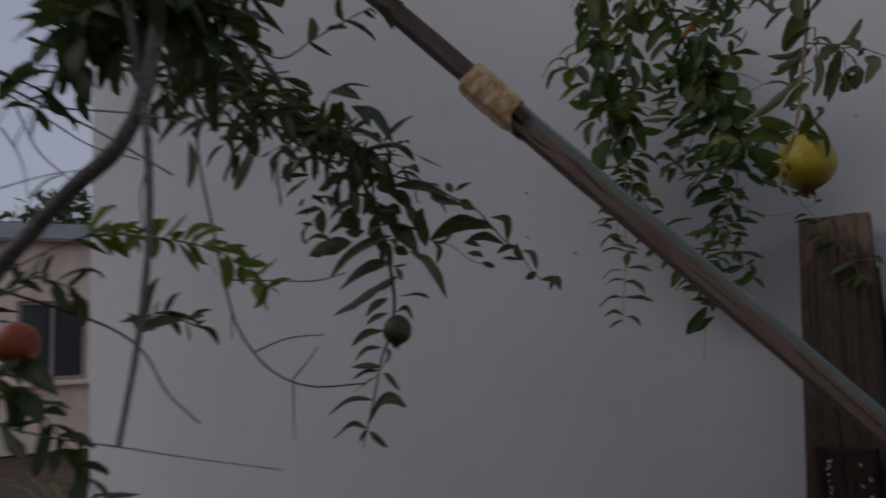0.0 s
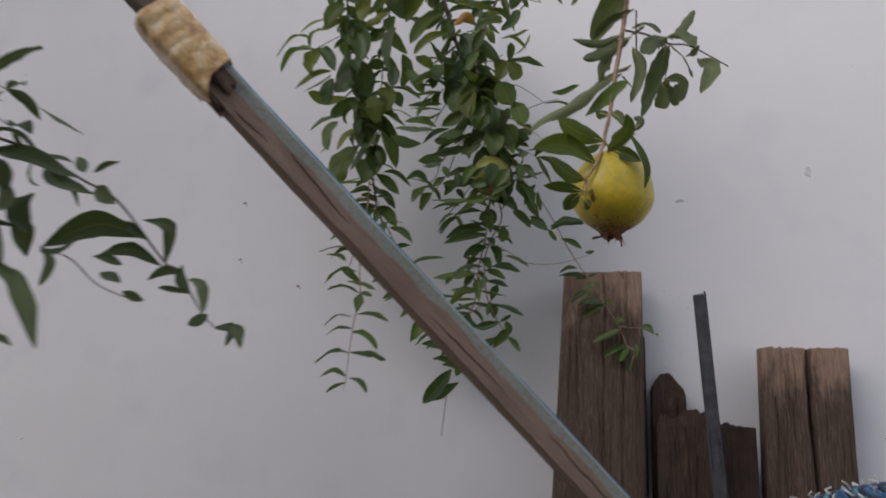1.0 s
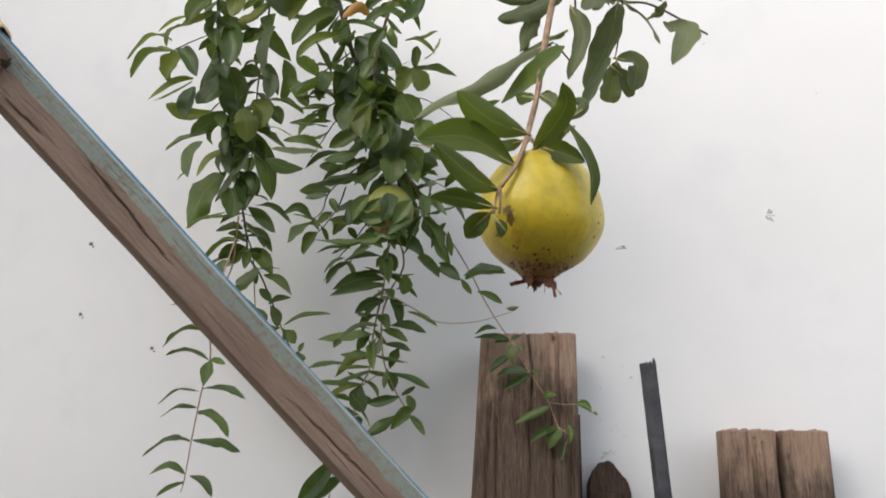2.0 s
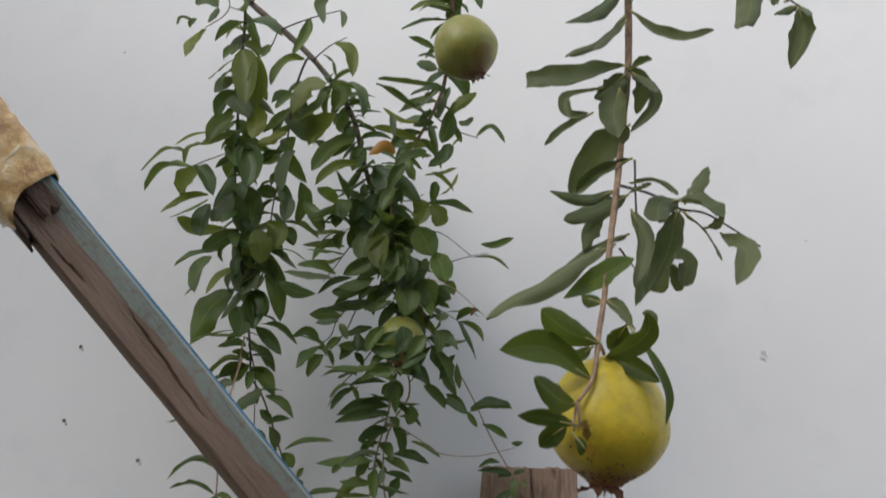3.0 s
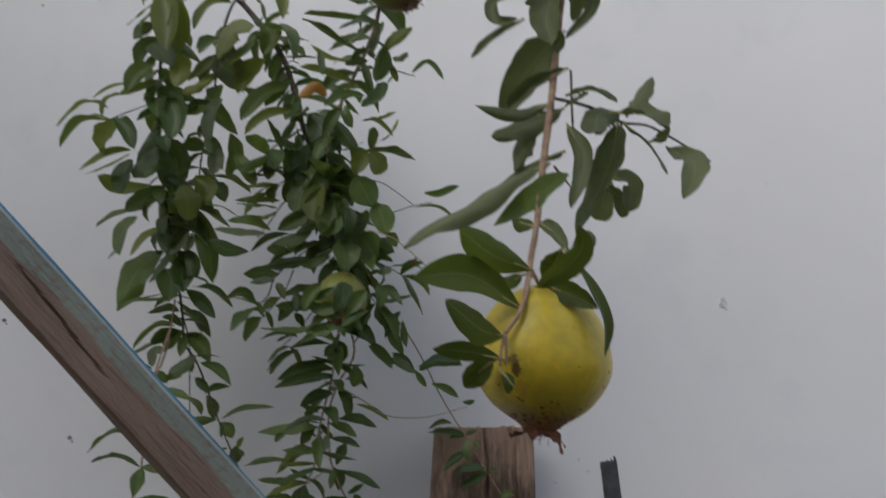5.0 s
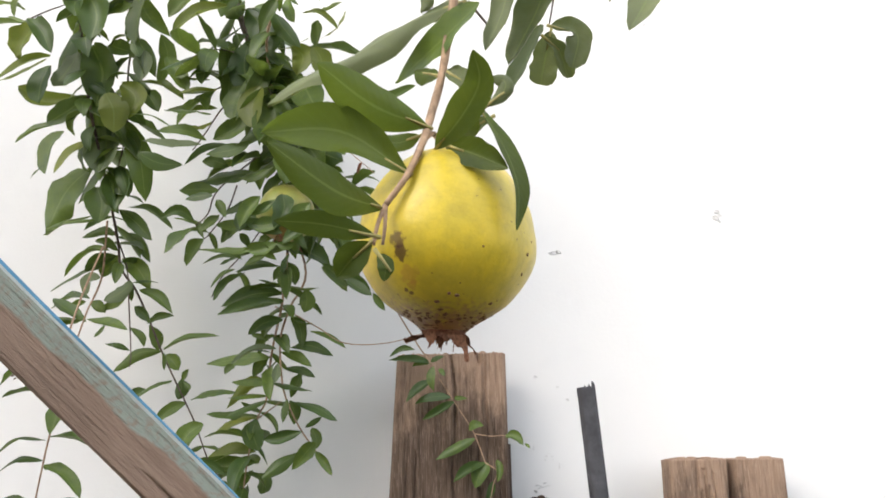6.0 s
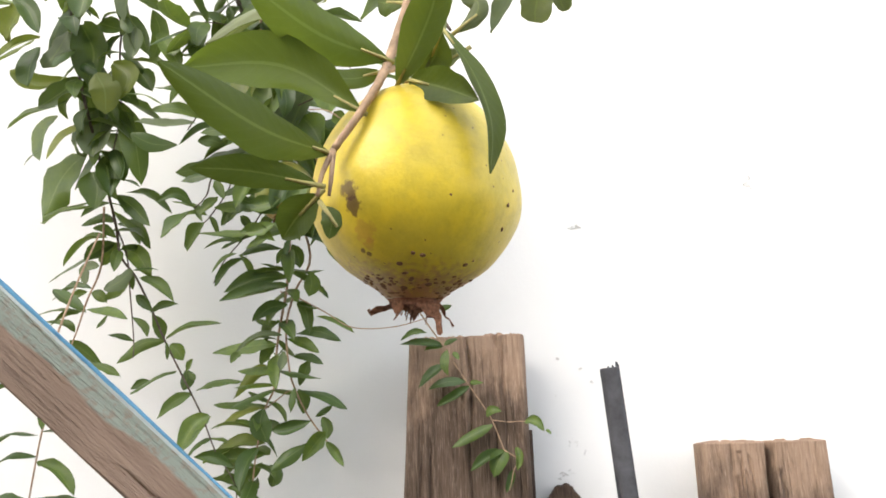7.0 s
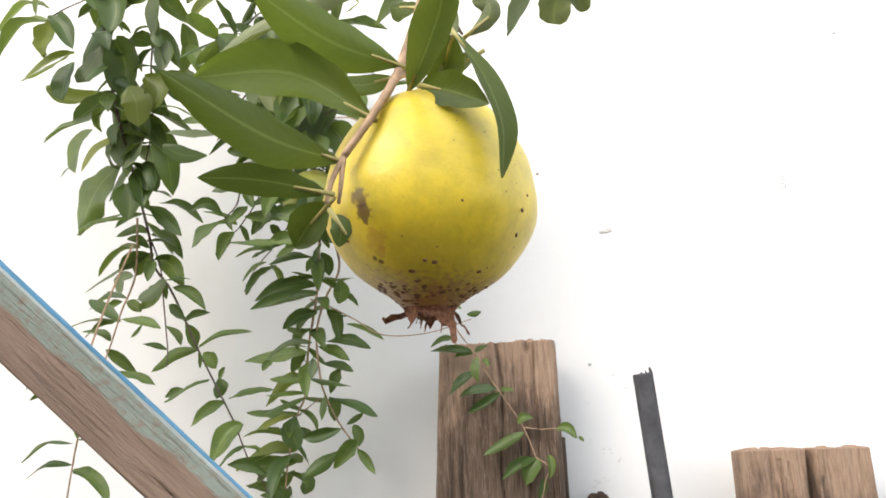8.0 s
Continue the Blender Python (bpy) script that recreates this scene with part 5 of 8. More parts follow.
leaf_on(LOWER, "n", 0.019, (-0.312, -0.136, 1.644), (-0.304, -0.137, 1.630), (-0.301, -0.137, 1.612))
leaf_on(LOWER, "n", 0.004, (-0.311, -0.153, 1.609), (-0.323, -0.155, 1.609), (-0.345, -0.156, 1.617))
leaf_on(LOWER, "n", 0.004, (-0.311, -0.141, 1.611), (-0.289, -0.146, 1.606), (-0.265, -0.151, 1.605))
leaf_on(LOWER, "n", 0.017, (-0.314, -0.146, 1.589), (-0.340, -0.161, 1.580), (-0.392, -0.174, 1.570))
leaf_on(LOWER, "n", 0.012, (-0.313, -0.160, 1.584), (-0.334, -0.160, 1.585), (-0.356, -0.160, 1.577))
leaf_on(LOWER, "n", 0.027, (-0.279, -0.166, 1.601), (-0.276, -0.164, 1.587), (-0.281, -0.163, 1.571))
leaf_on(LOWER, "n", 0.008, (-0.302, -0.119, 1.588), (-0.281, -0.124, 1.585), (-0.266, -0.128, 1.572))
leaf_on(LOWER, "n", 0.021, (-0.313, -0.149, 1.564), (-0.337, -0.148, 1.561), (-0.360, -0.147, 1.546))
leaf_on(LOWER, "n", 0.009, (-0.361, -0.130, 1.548), (-0.349, -0.133, 1.544), (-0.335, -0.136, 1.538))
leaf_on(LOWER, "n", 0.021, (-0.312, -0.112, 1.573), (-0.298, -0.118, 1.557), (-0.293, -0.124, 1.528))
leaf_on(LOWER, "n", 0.006, (-0.306, -0.124, 1.567), (-0.293, -0.123, 1.563), (-0.279, -0.123, 1.561))
leaf_on(LOWER, "n", 0.007, (-0.281, -0.131, 1.550), (-0.258, -0.130, 1.541), (-0.233, -0.129, 1.527))
leaf_on(LOWER, "n", 0.021, (-0.312, -0.117, 1.530), (-0.282, -0.122, 1.531), (-0.250, -0.127, 1.517))
leaf_on(LOWER, "p", 0.014, (-0.325, -0.137, 1.527), (-0.355, -0.136, 1.526), (-0.385, -0.136, 1.509))
leaf_on(LOWER, "n", 0.026, (-0.343, -0.099, 1.520), (-0.382, -0.092, 1.519), (-0.438, -0.087, 1.513))
leaf_on(LOWER, "n", 0.015, (-0.395, -0.095, 1.511), (-0.401, -0.098, 1.506), (-0.407, -0.101, 1.498))
leaf_on(LOWER, "n", 0.022, (-0.350, -0.088, 1.518), (-0.360, -0.089, 1.508), (-0.371, -0.089, 1.494))
leaf_on(LOWER, "n", 0.019, (-0.325, -0.114, 1.525), (-0.303, -0.118, 1.518), (-0.280, -0.122, 1.504))
leaf_on(LOWER, "n", 0.014, (-0.321, -0.103, 1.504), (-0.298, -0.111, 1.501), (-0.276, -0.119, 1.490))
leaf_on(LOWER, "n", 0.022, (-0.300, -0.099, 1.498), (-0.305, -0.099, 1.483), (-0.314, -0.099, 1.465))
leaf_on(LOWER, "f", 0.022, (-0.351, -0.086, 1.484), (-0.377, -0.090, 1.485), (-0.405, -0.093, 1.452))
leaf_on(LOWER, "n", 0.012, (-0.343, -0.099, 1.468), (-0.368, -0.107, 1.469), (-0.396, -0.113, 1.465))
leaf_on(LOWER, "p", 0.015, (-0.320, -0.143, 1.507), (-0.319, -0.146, 1.495), (-0.321, -0.149, 1.483))
leaf_on(LOWER, "n", 0.016, (-0.357, -0.091, 1.439), (-0.392, -0.096, 1.443), (-0.430, -0.100, 1.445))
leaf_on(LOWER, "f", 0.018, (-0.358, -0.099, 1.439), (-0.389, -0.103, 1.436), (-0.422, -0.107, 1.415))
leaf_on(LOWER, "n", 0.037, (-0.354, -0.119, 1.437), (-0.358, -0.122, 1.419), (-0.347, -0.125, 1.396))
leaf_on(LOWER, "n", 0.017, (-0.309, -0.132, 1.462), (-0.313, -0.134, 1.448), (-0.314, -0.136, 1.431))
leaf_on(LOWER, "n", 0.022, (-0.316, -0.095, 1.461), (-0.309, -0.097, 1.447), (-0.309, -0.098, 1.429))
leaf_on(LOWER, "n", 0.014, (-0.311, -0.100, 1.459), (-0.275, -0.113, 1.451), (-0.244, -0.125, 1.433))
leaf_on(LOWER, "n", 0.010, (-0.300, -0.075, 1.425), (-0.289, -0.074, 1.431), (-0.277, -0.073, 1.439))
leaf_on(LOWER, "n", 0.018, (-0.289, -0.081, 1.424), (-0.282, -0.084, 1.411), (-0.281, -0.087, 1.396))
leaf_on(LOWER, "n", 0.021, (-0.291, -0.125, 1.420), (-0.315, -0.126, 1.414), (-0.341, -0.127, 1.410))
leaf_on(LOWER, "n", 0.025, (-0.275, -0.112, 1.406), (-0.287, -0.109, 1.395), (-0.308, -0.107, 1.371))
leaf_on(LOWER, "n", 0.014, (-0.281, -0.092, 1.393), (-0.266, -0.099, 1.380), (-0.254, -0.107, 1.363))
leaf_on(LOWER, "n", 0.023, (-0.298, -0.105, 1.393), (-0.319, -0.116, 1.379), (-0.343, -0.126, 1.361))
leaf_on(LOWER, "f", 0.015, (-0.365, -0.082, 1.393), (-0.403, -0.079, 1.392), (-0.453, -0.076, 1.370))
leaf_on(LOWER, "n", 0.025, (-0.369, -0.071, 1.379), (-0.404, -0.080, 1.375), (-0.460, -0.088, 1.379))
leaf_on(LOWER, "n", 0.006, (-0.414, -0.068, 1.392), (-0.428, -0.073, 1.401), (-0.446, -0.077, 1.402))
leaf_on(LOWER, "n", 0.019, (-0.371, -0.076, 1.369), (-0.383, -0.077, 1.356), (-0.402, -0.078, 1.340))
leaf_on(LOWER, "n", 0.027, (-0.363, -0.071, 1.365), (-0.355, -0.077, 1.353), (-0.356, -0.082, 1.338))
leaf_on(LOWER, "n", 0.010, (-0.384, -0.064, 1.333), (-0.412, -0.067, 1.345), (-0.442, -0.069, 1.351))
leaf_on(LOWER, "n", 0.008, (-0.389, -0.070, 1.334), (-0.404, -0.072, 1.337), (-0.420, -0.074, 1.338))

LEFT, left_line = branch([(-0.606, -0.203, 2.31), (-0.600, -0.240, 2.289), (-0.590, -0.250, 2.223), (-0.588, -0.240, 2.115), (-0.587, -0.230, 2.045), (-0.580, -0.230, 1.962), (-0.565, -0.220, 1.857), (-0.552, -0.200, 1.779),
                          (-0.544, -0.160, 1.686), (-0.540, -0.150, 1.642), (-0.522, -0.140, 1.612), (-0.506, -0.130, 1.574), (-0.489, -0.120, 1.529), (-0.465, -0.110, 1.477), (-0.443, -0.105, 1.432),
                          (-0.425, -0.100, 1.385), (-0.397, -0.100, 1.339), (-0.403, -0.100, 1.278), (-0.412, -0.100, 1.199)], 0.0026, 0.0006, TWIG_DARK, "branch", "hanging leafy twig")
thin(LEFT, 0.0015, (-0.548, -0.18, 1.70), (-0.566, -0.150, 1.631), (-0.577, -0.160, 1.583), (-0.588, -0.160, 1.546), (-0.598, -0.160, 1.518), mat=TWIG)
thin(LEFT, 0.0012, (-0.545, -0.165, 1.69), (-0.537, -0.140, 1.644), (-0.535, -0.130, 1.591), (-0.533, -0.120, 1.532), (-0.533, -0.120, 1.509))
thin(LEFT, 0.0013, (-0.535, -0.230, 2.240), (-0.546, -0.230, 2.199), (-0.565, -0.230, 2.174), (-0.588, -0.24, 2.13))
thin(LEFT, 0.0012, (-0.645, -0.250, 1.962), (-0.618, -0.250, 1.974), (-0.587, -0.235, 1.996))
leaf_on(LEFT, "f", 0.041, (-0.643, -0.279, 2.202), (-0.654, -0.284, 2.171), (-0.667, -0.289, 2.142))
leaf_on(LEFT, "p", 0.037, (-0.632, -0.273, 2.250), (-0.651, -0.277, 2.259), (-0.670, -0.280, 2.251))
leaf_on(LEFT, "n", 0.029, (-0.639, -0.258, 2.260), (-0.646, -0.256, 2.247), (-0.656, -0.254, 2.233))
leaf_on(LEFT, "n", 0.010, (-0.662, -0.293, 2.208), (-0.680, -0.298, 2.211), (-0.683, -0.302, 2.195))
leaf_on(LEFT, "n", 0.018, (-0.663, -0.279, 2.223), (-0.669, -0.279, 2.216), (-0.674, -0.278, 2.206))
leaf_on(LEFT, "n", 0.010, (-0.596, -0.234, 2.227), (-0.615, -0.236, 2.232), (-0.626, -0.238, 2.210))
leaf_on(LEFT, "p", 0.042, (-0.582, -0.243, 2.215), (-0.597, -0.246, 2.200), (-0.607, -0.249, 2.170))
leaf_on(LEFT, "f", 0.026, (-0.583, -0.255, 2.191), (-0.569, -0.253, 2.181), (-0.554, -0.252, 2.167))
leaf_on(LEFT, "n", 0.020, (-0.539, -0.255, 2.184), (-0.542, -0.259, 2.170), (-0.546, -0.262, 2.157))
leaf_on(LEFT, "f", 0.055, (-0.583, -0.261, 2.172), (-0.562, -0.274, 2.118), (-0.554, -0.286, 2.054))
leaf_on(LEFT, "f", 0.018, (-0.590, -0.252, 2.165), (-0.616, -0.247, 2.154), (-0.643, -0.244, 2.127))
leaf_on(LEFT, "p", 0.033, (-0.597, -0.245, 2.124), (-0.611, -0.249, 2.113), (-0.625, -0.252, 2.095))
leaf_on(LEFT, "f", 0.044, (-0.551, -0.274, 2.151), (-0.542, -0.267, 2.100), (-0.547, -0.262, 2.057))
leaf_on(LEFT, "n", 0.017, (-0.563, -0.239, 2.127), (-0.548, -0.241, 2.109), (-0.537, -0.243, 2.084))
leaf_on(LEFT, "p", 0.049, (-0.596, -0.245, 2.093), (-0.577, -0.254, 2.070), (-0.552, -0.262, 2.041))
leaf_on(LEFT, "f", 0.044, (-0.557, -0.243, 2.075), (-0.547, -0.254, 2.043), (-0.544, -0.263, 2.005))
leaf_on(LEFT, "f", 0.039, (-0.581, -0.260, 2.046), (-0.599, -0.269, 2.026), (-0.612, -0.278, 1.991))
leaf_on(LEFT, "f", 0.031, (-0.577, -0.253, 2.021), (-0.597, -0.266, 2.002), (-0.623, -0.277, 1.986))
leaf_on(LEFT, "f", 0.012, (-0.634, -0.227, 2.036), (-0.666, -0.224, 2.029), (-0.695, -0.221, 2.014))
leaf_on(LEFT, "n", 0.013, (-0.625, -0.269, 1.993), (-0.645, -0.268, 1.984), (-0.649, -0.268, 1.958))
leaf_on(LEFT, "n", 0.012, (-0.672, -0.217, 2.001), (-0.708, -0.221, 2.006), (-0.745, -0.225, 1.967))
leaf_on(LEFT, "n", 0.010, (-0.654, -0.234, 1.968), (-0.700, -0.235, 1.966), (-0.726, -0.236, 1.925))
leaf_on(LEFT, "f", 0.031, (-0.533, -0.249, 2.022), (-0.511, -0.251, 2.036), (-0.490, -0.253, 2.061))
leaf_on(LEFT, "f", 0.026, (-0.538, -0.256, 1.999), (-0.514, -0.261, 2.007), (-0.488, -0.265, 2.018))
leaf_on(LEFT, "n", 0.052, (-0.568, -0.242, 2.007), (-0.542, -0.257, 1.960), (-0.540, -0.270, 1.916))
leaf_on(LEFT, "n", 0.029, (-0.544, -0.233, 1.986), (-0.521, -0.241, 1.974), (-0.496, -0.249, 1.974))
leaf_on(LEFT, "f", 0.027, (-0.481, -0.240, 2.163), (-0.507, -0.256, 2.147), (-0.523, -0.269, 2.098))
leaf_on(LEFT, "n", 0.030, (-0.475, -0.254, 2.235), (-0.477, -0.252, 2.202), (-0.499, -0.250, 2.164))
leaf_on(LEFT, "p", 0.023, (-0.450, -0.244, 2.284), (-0.462, -0.254, 2.258), (-0.447, -0.263, 2.218))
leaf_on(LEFT, "n", 0.012, (-0.426, -0.240, 2.260), (-0.419, -0.243, 2.243), (-0.419, -0.245, 2.222))
leaf_on(LEFT, "f", 0.030, (-0.429, -0.250, 2.190), (-0.402, -0.249, 2.168), (-0.393, -0.248, 2.124))
leaf_on(LEFT, "n", 0.009, (-0.449, -0.242, 2.173), (-0.428, -0.246, 2.155), (-0.420, -0.250, 2.120))
leaf_on(LEFT, "f", 0.048, (-0.428, -0.273, 2.097), (-0.464, -0.268, 2.092), (-0.483, -0.265, 2.047))
leaf_on(LEFT, "f", 0.024, (-0.437, -0.238, 2.103), (-0.446, -0.253, 2.063), (-0.472, -0.266, 2.033))
leaf_on(LEFT, "n", 0.021, (-0.475, -0.283, 2.074), (-0.488, -0.289, 2.058), (-0.501, -0.295, 2.041))
leaf_on(LEFT, "n", 0.040, (-0.420, -0.266, 2.106), (-0.405, -0.264, 2.083), (-0.415, -0.262, 2.053))
leaf_on(LEFT, "n", 0.016, (-0.406, -0.272, 2.094), (-0.374, -0.282, 2.076), (-0.360, -0.290, 2.027))
leaf_on(LEFT, "p", 0.058, (-0.507, -0.232, 2.069), (-0.475, -0.227, 2.047), (-0.451, -0.223, 2.016))
leaf_on(LEFT, "f", 0.052, (-0.416, -0.247, 2.055), (-0.436, -0.242, 2.035), (-0.459, -0.238, 2.004))
leaf_on(LEFT, "n", 0.019, (-0.446, -0.235, 2.015), (-0.439, -0.235, 2.006), (-0.430, -0.235, 1.995))
leaf_on(LEFT, "f", 0.037, (-0.389, -0.225, 2.022), (-0.415, -0.243, 1.995), (-0.443, -0.259, 1.949))
leaf_on(LEFT, "f", 0.025, (-0.372, -0.242, 1.970), (-0.404, -0.259, 1.952), (-0.430, -0.273, 1.919))
leaf_on(LEFT, "p", 0.044, (-0.473, -0.257, 1.985), (-0.486, -0.253, 1.962), (-0.491, -0.250, 1.919))
leaf_on(LEFT, "n", 0.047, (-0.639, -0.236, 1.965), (-0.655, -0.232, 1.946), (-0.669, -0.228, 1.921))
leaf_on(LEFT, "n", 0.031, (-0.635, -0.260, 1.960), (-0.612, -0.263, 1.939), (-0.595, -0.265, 1.904))
leaf_on(LEFT, "f", 0.017, (-0.622, -0.225, 1.922), (-0.658, -0.222, 1.915), (-0.701, -0.220, 1.893))
leaf_on(LEFT, "n", 0.013, (-0.607, -0.257, 1.902), (-0.626, -0.270, 1.882), (-0.654, -0.281, 1.861))
leaf_on(LEFT, "n", 0.040, (-0.613, -0.239, 1.901), (-0.613, -0.251, 1.871), (-0.609, -0.261, 1.838))
leaf_on(LEFT, "n", 0.030, (-0.593, -0.194, 1.873), (-0.640, -0.197, 1.869), (-0.682, -0.199, 1.894))
leaf_on(LEFT, "n", 0.040, (-0.576, -0.235, 1.920), (-0.589, -0.239, 1.891), (-0.603, -0.242, 1.870))
leaf_on(LEFT, "n", 0.038, (-0.572, -0.209, 1.869), (-0.594, -0.216, 1.844), (-0.621, -0.221, 1.826))
leaf_on(LEFT, "n", 0.017, (-0.606, -0.205, 1.833), (-0.639, -0.213, 1.821), (-0.663, -0.219, 1.802))
leaf_on(LEFT, "n", 0.042, (-0.621, -0.180, 1.831), (-0.636, -0.184, 1.806), (-0.637, -0.188, 1.767))
leaf_on(LEFT, "f", 0.019, (-0.561, -0.206, 1.805), (-0.586, -0.215, 1.786), (-0.602, -0.224, 1.755))
leaf_on(LEFT, "n", 0.007, (-0.625, -0.207, 1.774), (-0.635, -0.207, 1.766), (-0.645, -0.207, 1.756))
leaf_on(LEFT, "n", 0.008, (-0.587, -0.161, 1.783), (-0.600, -0.164, 1.778), (-0.616, -0.166, 1.769))
leaf_on(LEFT, "n", 0.065, (-0.572, -0.186, 1.775), (-0.611, -0.177, 1.742), (-0.641, -0.168, 1.687))
leaf_on(LEFT, "n", 0.010, (-0.565, -0.169, 1.713), (-0.596, -0.176, 1.706), (-0.632, -0.182, 1.692))
leaf_on(LEFT, "n", 0.010, (-0.552, -0.189, 1.700), (-0.570, -0.194, 1.695), (-0.597, -0.198, 1.694))
leaf_on(LEFT, "n", 0.057, (-0.563, -0.227, 1.933), (-0.545, -0.222, 1.895), (-0.555, -0.218, 1.853))
leaf_on(LEFT, "n", 0.031, (-0.539, -0.227, 1.933), (-0.523, -0.229, 1.926), (-0.505, -0.230, 1.918))
leaf_on(LEFT, "n", 0.064, (-0.572, -0.205, 1.862), (-0.555, -0.206, 1.833), (-0.554, -0.208, 1.801))
leaf_on(LEFT, "n", 0.057, (-0.550, -0.194, 1.827), (-0.549, -0.203, 1.792), (-0.547, -0.212, 1.757))
leaf_on(LEFT, "n", 0.046, (-0.528, -0.245, 1.854), (-0.515, -0.242, 1.832), (-0.516, -0.239, 1.801))
leaf_on(LEFT, "n", 0.047, (-0.546, -0.178, 1.775), (-0.529, -0.192, 1.744), (-0.525, -0.204, 1.705))
leaf_on(LEFT, "n", 0.049, (-0.559, -0.193, 1.744), (-0.550, -0.196, 1.721), (-0.550, -0.198, 1.692))
leaf_on(LEFT, "n", 0.033, (-0.522, -0.203, 1.834), (-0.500, -0.205, 1.787), (-0.484, -0.206, 1.717))
leaf_on(LEFT, "n", 0.039, (-0.517, -0.228, 1.874), (-0.496, -0.229, 1.853), (-0.505, -0.230, 1.823))
leaf_on(LEFT, "n", 0.030, (-0.483, -0.239, 1.915), (-0.481, -0.243, 1.892), (-0.481, -0.247, 1.868))
leaf_on(LEFT, "n", 0.018, (-0.497, -0.247, 1.927), (-0.490, -0.248, 1.915), (-0.484, -0.248, 1.901))
leaf_on(LEFT, "n", 0.031, (-0.471, -0.221, 1.947), (-0.463, -0.216, 1.917), (-0.473, -0.212, 1.879))
leaf_on(LEFT, "n", 0.028, (-0.459, -0.225, 1.911), (-0.438, -0.233, 1.885), (-0.420, -0.239, 1.853))
leaf_on(LEFT, "n", 0.007, (-0.488, -0.232, 1.873), (-0.460, -0.231, 1.867), (-0.429, -0.230, 1.846))
leaf_on(LEFT, "n", 0.031, (-0.499, -0.200, 1.875), (-0.489, -0.200, 1.861), (-0.477, -0.200, 1.844))
leaf_on(LEFT, "n", 0.007, (-0.500, -0.229, 1.831), (-0.470, -0.231, 1.826), (-0.442, -0.234, 1.808))
leaf_on(LEFT, "n", 0.011, (-0.533, -0.156, 1.725), (-0.503, -0.152, 1.720), (-0.471, -0.149, 1.694))
leaf_on(LEFT, "n", 0.026, (-0.534, -0.177, 1.716), (-0.510, -0.178, 1.697), (-0.485, -0.179, 1.671))
leaf_on(LEFT, "n", 0.011, (-0.562, -0.139, 1.705), (-0.534, -0.142, 1.679), (-0.516, -0.145, 1.656))
leaf_on(LEFT, "n", 0.017, (-0.561, -0.132, 1.693), (-0.581, -0.130, 1.700), (-0.611, -0.129, 1.691))
leaf_on(LEFT, "n", 0.015, (-0.543, -0.157, 1.664), (-0.556, -0.161, 1.675), (-0.572, -0.164, 1.677))
leaf_on(LEFT, "n", 0.017, (-0.558, -0.129, 1.691), (-0.531, -0.132, 1.682), (-0.507, -0.134, 1.651))
leaf_on(LEFT, "n", 0.007, (-0.551, -0.164, 1.663), (-0.583, -0.160, 1.661), (-0.615, -0.158, 1.630))
leaf_on(LEFT, "n", 0.025, (-0.551, -0.144, 1.660), (-0.575, -0.142, 1.654), (-0.597, -0.141, 1.641))
leaf_on(LEFT, "n", 0.014, (-0.574, -0.124, 1.649), (-0.600, -0.139, 1.639), (-0.638, -0.152, 1.611))
leaf_on(LEFT, "p", 0.024, (-0.564, -0.158, 1.627), (-0.580, -0.158, 1.625), (-0.582, -0.158, 1.604))
leaf_on(LEFT, "n", 0.032, (-0.552, -0.126, 1.659), (-0.524, -0.133, 1.644), (-0.502, -0.138, 1.611))
leaf_on(LEFT, "n", 0.031, (-0.554, -0.127, 1.663), (-0.567, -0.128, 1.650), (-0.578, -0.129, 1.634))
leaf_on(LEFT, "p", 0.026, (-0.517, -0.160, 1.619), (-0.534, -0.160, 1.604), (-0.555, -0.160, 1.595))
leaf_on(LEFT, "n", 0.029, (-0.538, -0.118, 1.620), (-0.554, -0.118, 1.598), (-0.580, -0.118, 1.588))
leaf_on(LEFT, "n", 0.015, (-0.515, -0.144, 1.611), (-0.487, -0.147, 1.599), (-0.464, -0.149, 1.576))
leaf_on(LEFT, "n", 0.018, (-0.525, -0.135, 1.590), (-0.511, -0.136, 1.581), (-0.499, -0.137, 1.567))
leaf_on(LEFT, "n", 0.015, (-0.522, -0.100, 1.571), (-0.506, -0.098, 1.580), (-0.484, -0.097, 1.581))
leaf_on(LEFT, "n", 0.020, (-0.579, -0.157, 1.571), (-0.545, -0.168, 1.562), (-0.510, -0.178, 1.553))
leaf_on(LEFT, "n", 0.009, (-0.582, -0.102, 1.571), (-0.586, -0.107, 1.560), (-0.592, -0.112, 1.552))
leaf_on(LEFT, "n", 0.015, (-0.641, -0.137, 1.604), (-0.610, -0.149, 1.586), (-0.578, -0.159, 1.567))
leaf_on(LEFT, "n", 0.007, (-0.605, -0.107, 1.608), (-0.633, -0.107, 1.609), (-0.662, -0.106, 1.595))
leaf_on(LEFT, "n", 0.015, (-0.605, -0.117, 1.602), (-0.615, -0.122, 1.598), (-0.623, -0.126, 1.588))
leaf_on(LEFT, "n", 0.019, (-0.595, -0.122, 1.600), (-0.583, -0.124, 1.595), (-0.571, -0.125, 1.584))
leaf_on(LEFT, "n", 0.009, (-0.598, -0.139, 1.573), (-0.631, -0.141, 1.576), (-0.672, -0.142, 1.566))
leaf_on(LEFT, "n", 0.011, (-0.594, -0.143, 1.571), (-0.623, -0.140, 1.565), (-0.644, -0.137, 1.553))
leaf_on(LEFT, "n", 0.006, (-0.621, -0.115, 1.548), (-0.634, -0.115, 1.559), (-0.666, -0.115, 1.564))
leaf_on(LEFT, "n", 0.022, (-0.516, -0.106, 1.568), (-0.507, -0.103, 1.551), (-0.503, -0.101, 1.532))
